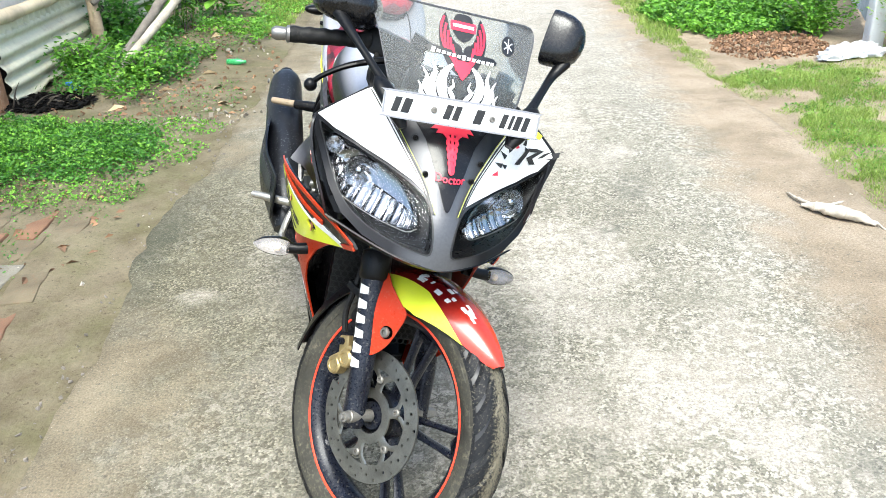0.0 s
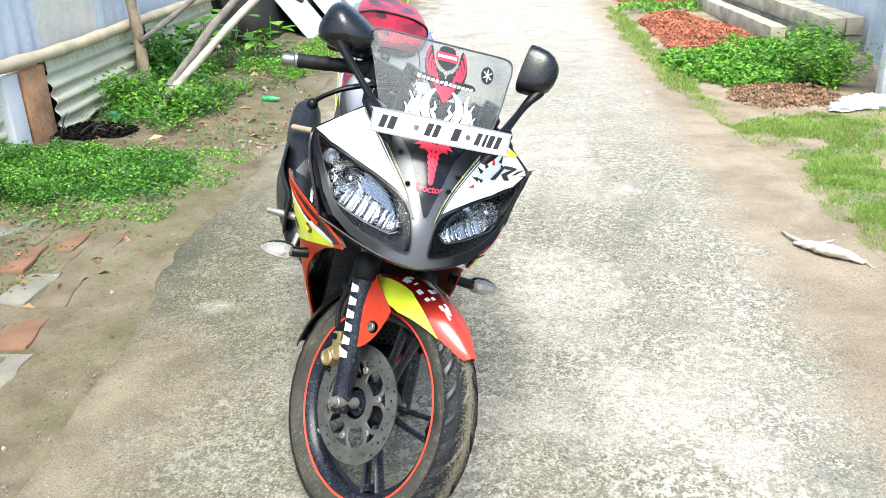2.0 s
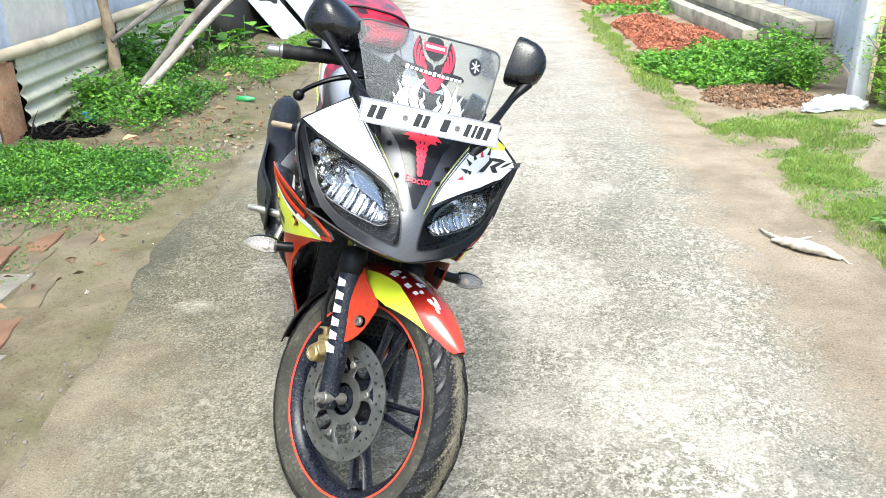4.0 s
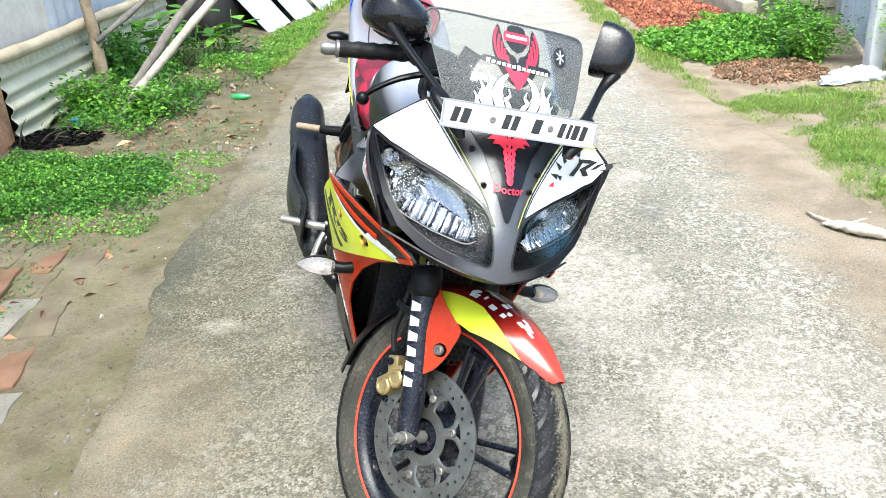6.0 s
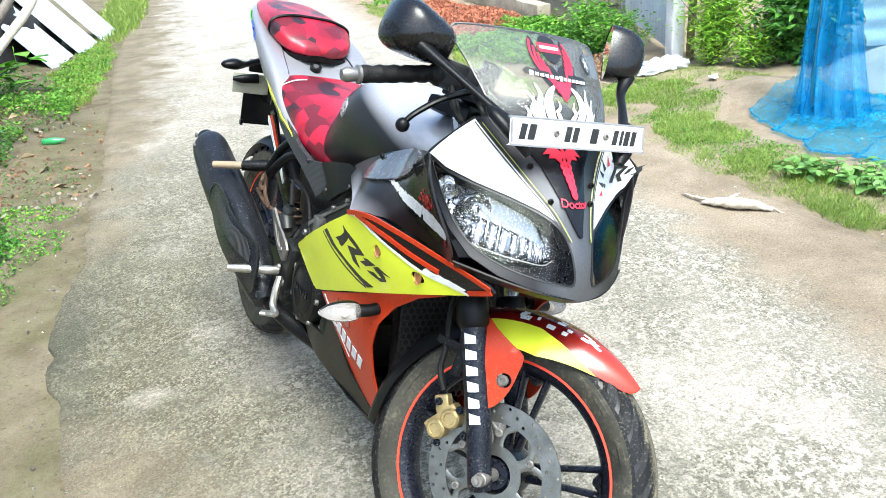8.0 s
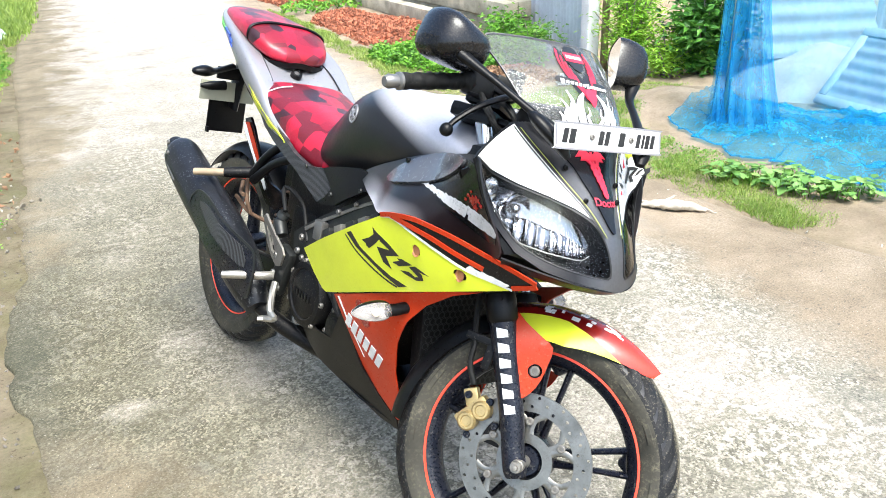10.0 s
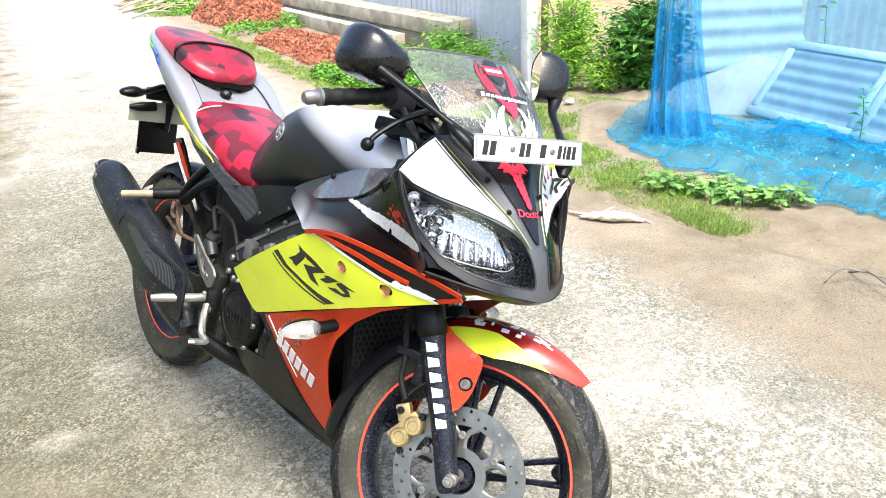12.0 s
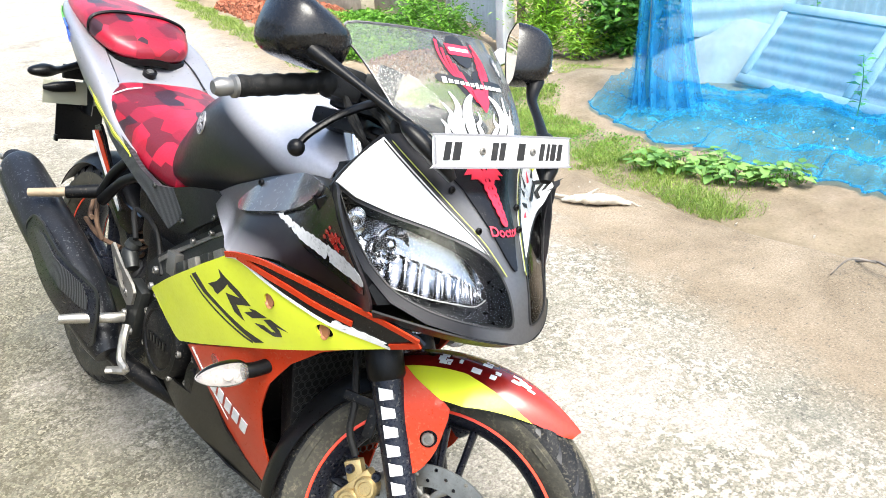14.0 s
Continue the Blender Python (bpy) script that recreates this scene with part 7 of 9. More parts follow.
# white flames whose tongues curl outwards, edged in black
tongues = (((0.016, -0.076), (0.030, -0.058), (0.036, -0.040), (0.030, -0.022), (0.018, -0.010), 0.022), ((0.026, -0.076), (0.044, -0.060), (0.052, -0.044), (0.048, -0.026), (0.054, -0.010), 0.014),
           ((0.030, -0.070), (0.052, -0.062), (0.062, -0.050), (0.060, -0.038), (0.068, -0.026), 0.011), ((0.026, -0.074), (0.054, -0.074), (0.066, -0.066), (0.068, -0.056), (0.074, -0.048), 0.010),
           ((0.010, -0.074), (0.014, -0.060), (0.020, -0.050), (0.014, -0.042), (0.017, -0.032), 0.009))
for sg in (-1, 1):
    for grow, mt, lift, tag in ((1.22, INK, 0.0008, "black flame edge"), (1.0, PRINT_WHITE, 0.0014, "white flame tongue")):
        for q, tongue in enumerate(tongues):
            sticker(shift(band([(sg * a, b) for a, b in tongue[:5]], tongue[5] * 1.45 * grow, 0.12), *base), mt, lift + 0.00015 * q, tag)
    for ln in (((0.012, -0.070), (0.022, -0.056), (0.026, -0.044)), ((0.034, -0.070), (0.042, -0.056), (0.044, -0.046))):
        sticker(shift(band([(sg * a, b) for a, b in ln], 0.0035, 0.25), *base), INK, 0.0026, "black curl")
sticker(circle((0.092, 1.048), 0.0155, 22), INK, 0.0008, "round black badge")
for k in range(3):
    a = math.pi * k / 3 + 0.4
    sticker(band([(0.092 - 0.011 * math.cos(a), 1.048 - 0.011 * math.sin(a)), (0.092, 1.048), (0.092 + 0.011 * math.cos(a), 1.048 + 0.011 * math.sin(a))], 0.002), PRINT_WHITE, 0.0014, "pale star bar")

plate = new("number_plate")
plate.parent = bike
plate["label"] = "white number plate with black bars, slightly skewed"
plate.matrix_basis = pose(1.400, 0.0, 0.941, 0, -14, 0) @ Matrix.Rotation(radians(1.5), 4, "X")
bm = bmesh.new()
lp = rounded([(-0.141, -0.019), (-0.136, -0.0235), (0.0, -0.024), (0.136, -0.0235), (0.141, -0.019), (0.1415, 0.0), (0.141, 0.019), (0.136, 0.0235), (0.0, 0.024), (-0.136, 0.0235), (-0.141, 0.019), (-0.1415, 0.0)], 3)
FLAT = Surf("x", [(0.0, -0.15, -0.03), (0.0, 0.15, -0.03), (-0.0005, 0, 0.03), (0.0, 0.15, 0.03), (0.0, -0.15, 0.03)])
bit("plate_sheet", skin(FLAT, lp, (), 0, 0.004, 0.03), WHITE, "", plate)
bit("plate_border", skin(FLAT, lp, [[(a * 0.975, b * 0.87) for a, b in lp]], 0.0008, 0.0008, 0.03), SILVER, "", plate)
for y, w in ((-0.118, 0.012), (-0.100, 0.014), (-0.026, 0.012), (-0.010, 0.011), (0.030, 0.015), (0.076, 0.010), (0.090, 0.006), (0.102, 0.011), (0.117, 0.010)):
    lp2 = [(y - w / 2 + 0.003, 0.0125), (y + w / 2 + 0.003, 0.0125), (y + w / 2 - 0.003, -0.0125), (y - w / 2 - 0.003, -0.0125)]
    bit("plate_bar", skin(FLAT, lp2, (), 0.0012, 0.0008, 0.03), INK, "plain black bar", plate)
for y in (-0.052, 0.054):
    bit("plate_bolt", bolt((0.0005, y, 0.0), 0.0055, "x", 1, 0.004), ALLOY, "", plate)

# ---- mirrors ----
for sgn in (-1, 1):
    mirror = new("mirror")
    mirror.parent = bike
    mirror["label"] = "black rear-view mirror on a forward stalk"
    if sgn < 0:
        c, size = Vector((1.172, -0.204, 1.054)), 1.0
        m = Matrix.Translation(c) @ pose(0, 0, 0, 0, 0, -10) @ pose(0, 0, 0, -20, -6, 0)
    else:
        c, size = Vector((1.216, 0.214, 1.073)), 0.80
        m = Matrix.Translation(c) @ pose(0, 0, 0, 0, 0, 58) @ pose(0, 0, 0, 62, 0, 0) @ Matrix.Scale(size, 4)
    bm = bmesh.new()
    rows = []
    shape = [(-0.042, 0.985), (-0.036, 1.0), (-0.018, 0.99), (0.006, 0.93), (0.026, 0.80), (0.040, 0.58), (0.047, 0.30), (0.049, 0.02)]
    for x, s in shape:
        row = []
        for k in range(36):
            a = 2 * math.pi * k / 36
            e = 0.62
            y = math.copysign(abs(math.cos(a)) ** e, math.cos(a)) * 0.066
            z = math.copysign(abs(math.sin(a)) ** e, math.sin(a)) * 0.045
            z *= 1.0 + 0.18 * (-sgn) * y / 0.058 * -1
            row.append(m @ Vector((x, y * s, z * s)))
        rows.append(row)
    vs = grid(bm, rows, wrap=True)
    bit("shell", bm, SHELL, "satin black mirror shell", mirror, flat=60)
    bm = bmesh.new()
    ring = []
    for k in range(36):
        a = 2 * math.pi * k / 36
        y = math.copysign(abs(math.cos(a)) ** 0.62, math.cos(a)) * 0.064
        z = math.copysign(abs(math.sin(a)) ** 0.62, math.sin(a)) * 0.043
        z *= 1.0 + 0.18 * sgn * y / 0.058
        ring.append(bm.verts.new(m @ Vector((-0.0405, y, z))))
    bm.faces.new(ring)
    bit("glass", bm, MIRROR, "mirror glass", mirror)
    bm = bmesh.new()
    tube(bm, [(1.385, sgn * 0.112, 0.938), (1.345, sgn * 0.138, 0.958), (1.300, sgn * 0.166, 0.984), (1.258, sgn * 0.192, 1.008), (1.236 if sgn > 0 else 1.205, sgn * 0.218, 1.038 if sgn > 0 else 1.034)], [0.011, 0.0090, 0.0075, 0.0085, 0.014], n=22, sides=12, flat=(1.1, 0.85))
    bit("stalk", bm, BLACK, "tapered black stalk", mirror, flat=60)
    bm = bmesh.new()
    tube(bm, [(1.400, sgn * 0.098, 0.898), (1.385, sgn * 0.112, 0.920), (1.352, sgn * 0.138, 0.950), (1.335, sgn * 0.146, 0.962)], [0.010, 0.021, 0.021, 0.010], n=12, sides=14, flat=(0.9, 0.62))
    bit("mount", bm, BLACK, "black mirror mount", mirror, flat=60)

# ---- lower fairing ----
FAIR = Surf("y", [(1.438, -0.135, 0.663), (1.372, -0.150, 0.63), (1.308, -0.211, 0.653), (1.216, -0.248, 0.669), (1.125, -0.261, 0.703), (0.745, -0.205, 0.510), (0.829, -0.182, 0.431), (1.0, -0.235, 0.58), (1.15, -0.215, 0.56)], soft=1e-4)
fair_yellow = [(0.748, 0.524), (0.850, 0.577), (0.960, 0.631), (1.040, 0.672), (1.112, 0.708), (1.155, 0.716), (1.221, 0.702), (1.279, 0.686), (1.323, 0.669), (1.357, 0.661), (1.394, 0.653), (1.320, 0.626), (1.244, 0.598), (1.080, 0.537), (0.915, 0.474), (0.840, 0.447), (0.822, 0.450), (0.788, 0.475)]
fair_strip = [(1.112, 0.711), (1.150, 0.723), (1.200, 0.733), (1.243, 0.735), (1.308, 0.727), (1.381, 0.705), (1.438, 0.687), (1.446, 0.678), (1.440, 0.672), (1.394, 0.656), (1.357, 0.664), (1.323, 0.672), (1.279, 0.689), (1.221, 0.705), (1.155, 0.719)]
both("side_fairing", lambda f: skin(FAIR, fair_yellow, [circle((1.221, 0.672), 0.011), circle((1.311, 0.654), 0.011)], 0, 0.004, 0.025, -1, f), LIME, "lime side fairing with bolt holes", far=0.90)
both("fairing_strip", lambda f: skin(FAIR, fair_strip, (), 0.001, 0.005, 0.02, -1, f), GLOSS_BLACK, "gloss black fairing strip", far=0.90)
for c in ((1.221, 0.672), (1.311, 0.654)):
    p, n = FAIR.at([c])
    bm = bmesh.new()
    lathe(bm, [(0.0, 0.0125), (0.001, 0.0108), (0.003, 0.0100), (0.003, 0.0)], tuple(p[0]), "y", 18)
    bit("bolt_hole", bm, paint("brown_recess", (0.30, 0.12, 0.05), 0.5), "recessed bolt hole")
edge_top = [(1.114, 0.711), (1.150, 0.721), (1.200, 0.730), (1.243, 0.732), (1.308, 0.724), (1.381, 0.702), (1.440, 0.682)]
edge_low = [(1.440, 0.677), (1.415, 0.667), (1.394, 0.659)]
inner = [(1.150, 0.719), (1.206, 0.716), (1.263, 0.709), (1.307, 0.696), (1.352, 0.681)]
for lp, w in ((edge_top, 0.0085), (edge_low, 0.007), (inner, 0.0085)):
    both("red_line", lambda f: skin(FAIR, band(lp, w), (), 0.004, 0.003, 0.02, -1, f), RED, "raised red edge line", far=0.90)
both("white_line", lambda f: skin(FAIR, band([(1.112, 0.707), (1.155, 0.714), (1.221, 0.702), (1.279, 0.686), (1.323, 0.669), (1.357, 0.661), (1.392, 0.654)], 0.004), (), 0.0022, 0.0018, 0.02, -1, f), PRINT_WHITE, "ragged white edge line", far=0.90)
blobs = [(1.335, 0.6715), (1.352, 0.6675), (1.366, 0.664), (1.378, 0.6605)]
for k, c in enumerate(blobs):
    both("white_line", lambda f: skin(FAIR, rounded([(c[0] - 0.012, c[1]), (c[0] - 0.003, c[1] + 0.009 - 0.001 * k), (c[0] + 0.004, c[1] + 0.004), (c[0] + 0.012, c[1] + 0.002), (c[0], c[1] - 0.004)], 2), (), 0.0026, 0.001, 0.01, -1, f), PRINT_WHITE, "torn white print", far=0.90)
# plain block marks in place of the model lettering
marks = [
    [(1.041, 0.637), (1.069, 0.650), (1.085, 0.662), (1.082, 0.675), (1.096, 0.668), (1.105, 0.659), (1.092, 0.646), (1.067, 0.627), (1.058, 0.629), (1.056, 0.634)],
    [(1.096, 0.668), (1.135, 0.657), (1.167, 0.643), (1.122, 0.629), (1.139, 0.607), (1.113, 0.613), (1.094, 0.639), (1.110, 0.641), (1.138, 0.645), (1.106, 0.654)],
    [(1.144, 0.624), (1.168, 0.634), (1.161, 0.637), (1.178, 0.640), (1.206, 0.638), (1.165, 0.622)],
    [(1.168, 0.615), (1.193, 0.620), (1.208, 0.615), (1.219, 0.618), (1.205, 0.626), (1.196, 0.631), (1.213, 0.638), (1.246, 0.629), (1.220, 0.630), (1.228, 0.626), (1.230, 0.615), (1.212, 0.609), (1.181, 0.612)],
    [(0.986, 0.635), (1.002, 0.643), (1.032, 0.619), (1.087, 0.601), (1.133, 0.590), (1.179, 0.585), (1.154, 0.575), (1.110, 0.585), (1.063, 0.600), (1.018, 0.614)],
]
for lp in marks:
    both("block_mark", lambda f: skin(FAIR, lp, (), 0.0008, 0.0006, 0.012, -1, f), INK, "plain black block mark", far=0.90)
both("block_mark", lambda f: skin(FAIR, band([(0.979, 0.629), (1.015, 0.606), (1.065, 0.588), (1.118, 0.576), (1.148, 0.573)], 0.0035), (), 0.0008, 0.0006, 0.012, -1, f), INK, "thin black line mark", far=0.90)

# ---- upper cowl flank ----
FLANK = Surf("y", [(1.35, -0.248, 0.857), (1.387, -0.207, 0.735), (1.086, -0.215, 0.767), (0.851, -0.149, 0.727), (1.153, -0.163, 0.847), (1.11, -0.255, 0.705), (1.30, -0.19, 0.68), (1.0, -0.2, 0.72), (1.25, -0.225, 0.78)], soft=1e-4)
flank_loop = rounded([(0.840, 0.732), (0.920, 0.770), (0.999, 0.797), (1.097, 0.832), (1.185, 0.852), (1.290, 0.872), (1.336, 0.874), (1.352, 0.852), (1.372, 0.800), (1.390, 0.752), (1.392, 0.716), (1.360, 0.708), (1.275, 0.720), (1.204, 0.727), (1.130, 0.714), (1.050, 0.700), (0.960, 0.702), (0.890, 0.712)], 3)
def flank_paint():
    """Black cowl paint that pales to silver at the rear foot and reddens towards the front."""
    m, t, b = blank("silver_foot_flank")
    sep = t.nodes.new("ShaderNodeSeparateXYZ")
    t.links.new(coords(t), sep.inputs[0])
    x, z = sep.outputs[0], sep.outputs[2]
    along = maths(t, "MULTIPLY", maths(t, "MULTIPLY", maths(t, "SUBTRACT", 1.23, x), 6.0, True), maths(t, "MULTIPLY", maths(t, "ADD", x, -0.86), 9.0, True))
    rim = maths(t, "ADD", maths(t, "MULTIPLY", maths(t, "ABSOLUTE", maths(t, "ADD", x, -1.04)), 0.10), 0.744)
    low = maths(t, "MULTIPLY", maths(t, "SUBTRACT", rim, z), 16.0, True)
    flash = ramp(t, maths(t, "MULTIPLY", along, low), [(0.05, (0, 0, 0)), (0.45, (0.28, 0.28, 0.28)), (0.95, (1, 1, 1))])
    red = maths(t, "MULTIPLY", maths(t, "MULTIPLY", maths(t, "ADD", x, -1.12), 6.0, True), maths(t, "MULTIPLY", maths(t, "SUBTRACT", 0.79, z), 14.0, True))
    n = noisy(t, 180, 5, 0.65)
    c = mixc(t, maths(t, "MULTIPLY", red, 0.22), ramp(t, n, [(0.3, (0.008, 0.008, 0.009)), (0.7, (0.012, 0.012, 0.014))]), (0.050, 0.004, 0.005))
    c = mixc(t, flash, c, (0.80, 0.76, 0.82))
    t.links.new(c, b.inputs["Base Color"])
    t.links.new(maths(t, "MULTIPLY", flash, 0.1), b.inputs["Metallic"])
    b.inputs["Specular IOR Level"].default_value = 0.3
    t.links.new(ramp(t, n, [(0.3, (0.28,) * 3), (0.75, (0.40,) * 3)]), b.inputs["Roughness"])
    return m


FLANK_PAINT = flank_paint()
both("cowl_flank", lambda f: skin(FLANK, flank_loop, (), 0, 0.004, 0.025, -1, f), FLANK_PAINT, "black cowl flank with a silver flash and faded decals", flat=60, far=0.87)
gloss = rounded([(1.150, 0.836), (1.26, 0.858), (1.330, 0.862), (1.352, 0.83), (1.378, 0.77), (1.384, 0.735), (1.330, 0.742), (1.262, 0.762), (1.190, 0.782), (1.140, 0.800)], 2)
both("flank_decal", lambda f: skin(FLANK, gloss, (), 0.0016, 0.0014, 0.025, -1, f), GLOSS_BLACK, "gloss black flank film", far=0.87)
brush = dense(rounded([(1.138, 0.784), (1.168, 0.788), (1.230, 0.789), (1.296, 0.787), (1.360, 0.778), (1.386, 0.764), (1.388, 0.748), (1.370, 0.749), (1.331, 0.756), (1.260, 0.771), (1.190, 0.781)], 2), 0.005)
both("flank_decal", lambda f: skin(FLANK, [(a + 0.004 * noise.noise(Vector((k * 0.9, 1, 0))), b + 0.0048 * noise.noise(Vector((k * 1.3, 7, 0)))) for k, (a, b) in enumerate(brush)], (), 0.0018, 0.0003, 0.012, -1, f), DECAL_GREY, "torn white brush-stroke decal", far=0.87)
for cx, cz, r in ((1.332, 0.800, 0.009), (1.347, 0.804, 0.007), (1.320, 0.806, 0.004), (1.342, 0.790, 0.006), (1.358, 0.796, 0.004), (1.330, 0.814, 0.003), (1.312, 0.797, 0.0035)):
    drop = [(cx + r * (1 + 0.45 * math.sin(k * 2.3 + cx * 900)) * math.cos(k * 0.6283), cz + 0.8 * r * (1 + 0.45 * math.cos(k * 3.1 + cz * 700)) * math.sin(k * 0.6283)) for k in range(10)]
    both("flank_decal", lambda f: skin(FLANK, drop, (), 0.0032, 0.001, 0.01, -1, f), CRIMSON, "dark red splatter decal", far=0.87)
def seam(f):
    """Dark filler between the nose's edge and the flank's front edge."""
    p, _ = NOSE.at([(-0.168, 0.724), (-0.190, 0.748), (-0.203, 0.770), (-0.214, 0.795), (-0.224, 0.818), (-0.233, 0.838), (-0.241, 0.858), (-0.243, 0.870)])
    q, _ = FLANK.at([(1.362, 0.712), (1.378, 0.738), (1.374, 0.765), (1.366, 0.790), (1.356, 0.814), (1.344, 0.836), (1.332, 0.856), (1.320, 0.866)])
    back = [a + np.array((-0.006, 0.004, 0)) for a in p]
    rows = [back, [(a + b) / 2 + np.array((0.003, -0.001, 0)) for a, b in zip(back, q)], [b + np.array((-0.006, 0.006, 0)) for b in q]]
    bm = bmesh.new()
    grid(bm, [[(v[0], -v[1] if f else v[1], v[2]) for v in row] for row in rows])
    return thicken(bm, 0.003)


both("cowl_seam", seam, BLACK, "black seam between nose and flank", far=0.87)
scoop = rounded([(1.012, 0.763), (1.036, 0.786), (1.075, 0.812), (1.130, 0.838), (1.200, 0.853), (1.268, 0.862), (1.288, 0.854), (1.250, 0.826), (1.205, 0.803), (1.150, 0.783), (1.085, 0.766), (1.040, 0.758)], 3)
both("intake_cover", lambda f: skin(FLANK, scoop, (), 0.007, 0.008, 0.018, -1, f), SMOKE, "smoky gloss intake cover", flat=60, far=0.87)
bit("cover_bolt", bolt(tuple(FLANK.at([(1.065, 0.808)])[0][0] + Vector((0, -0.008, 0.003))), 0.006), BLACK)
# top shelf between screen and tank
bm = bmesh.new()
rows = []
for x, z, hw in ((1.02, 0.80, 0.17), (1.10, 0.835, 0.175), (1.20, 0.865, 0.19), (1.28, 0.90, 0.18), (1.31, 0.925, 0.155)):
    rows.append([(x, hw * t, z - 0.035 * abs(t) ** 3 - 0.01 * (1 - abs(t))) for t in np.linspace(-1, 1, 13)])
grid(bm, rows)
bit("dash_cowl", thicken(bm, 0.003), BLACK)
bm = bmesh.new()
box(bm, (1.22, -0.085, 0.90), (1.27, 0.085, 0.975), 0.018, Matrix.Translation((1.24, 0, 0.93)) @ Matrix.Rotation(radians(28), 4, "Y") @ Matrix.Translation((-1.24, 0, -0.93)))
bit("instrument_panel", bm, BLACK, "black instrument cluster")

# ---- belly ----
BELLY = Surf("y", [(0.897, -0.190, 0.451), (1.06, -0.105, 0.236), (1.3, -0.145, 0.60), (1.1, -0.190, 0.47), (0.85, -0.185, 0.43), (0.95, -0.145, 0.33)], soft=1e-4)
belly_loop = [(0.884, 0.458), (1.000, 0.503), (1.133, 0.554), (1.240, 0.594), (1.310, 0.618), (1.250, 0.590), (1.194, 0.548), (1.150, 0.495), (1.122, 0.434), (1.102, 0.357), (1.100, 0.288), (1.106, 0.238), (1.080, 0.232), (1.02, 0.272), (0.968, 0.318), (0.923, 0.392)]
both("belly_fairing", lambda f: skin(BELLY, belly_loop, (), 0, 0.004, 0.022, -1, f), RED, "orange-red belly fairing, mud-splashed")
both("belly_line", lambda f: skin(BELLY, band([(0.905, 0.462), (0.935, 0.415), (0.985, 0.345)], 0.006, 0.4), (), 0.0018, 0.0014, 0.02, -1, f), PRINT_WHITE, "white belly line")
for k in range(6):
    a, b = np.array((0.920, 0.404)), np.array((1.050, 0.340))
    d = (b - a) / 6.4
    w = np.array((0.024, 0.033))
    p = a + d * k * 1.06
    lp = [tuple(map(float, q)) for q in (p, p + w, p + w + d * 0.76, p + d * 0.76)]
    both("block_mark", lambda f: skin(BELLY, lp, (), 0.0018, 0.0014, 0.012, -1, f), PRINT_WHITE, "plain white block mark")
both("belly_decal", lambda f: skin(BELLY, rounded([(0.985, 0.478), (1.005, 0.49), (1.03, 0.462), (1.035, 0.44), (1.01, 0.432), (0.995, 0.452)], 2), (), 0.0018, 0.0014, 0.012, -1, f), CRIMSON, "dark red wing decal")
both("belly_decal", lambda f: skin(BELLY, band([(1.02, 0.482), (1.04, 0.474), (1.07, 0.478)], 0.006), (), 0.0018, 0.0014, 0.012, -1, f), INK, "small black bar decal")
pan_loop = [(0.640, 0.375), (0.646, 0.300), (0.700, 0.268), (0.767, 0.247), (0.907, 0.225), (1.020, 0.205), (1.082, 0.205), (1.080, 0.230), (1.02, 0.270), (0.968, 0.316), (0.923, 0.390), (0.896, 0.430), (0.84, 0.33), (0.76, 0.32)]
PAN = Surf("y", [(0.64, -0.15, 0.37), (0.65, -0.13, 0.29), (0.767, -0.135, 0.25), (0.907, -0.120, 0.23), (1.08, -0.095, 0.21), (0.968, -0.145, 0.316), (0.896, -0.172, 0.43)], soft=1e-4)
both("belly_pan", lambda f: skin(PAN, pan_loop, (), 0, 0.004, 0.022, -1, f), BLACK, "dusty black belly pan")
bm = bmesh.new()
rows = [[(x, y, z + 0.02 * (abs(y) / 0.13) ** 2) for y in np.linspace(-hw, hw, 9)] for x, z, hw in ((0.62, 0.25, 0.13), (0.80, 0.222, 0.13), (0.95, 0.205, 0.12), (1.06, 0.205, 0.10), (1.10, 0.25, 0.09))]
grid(bm, rows)
bit("belly_floor", thicken(bm, 0.004), BLACK)

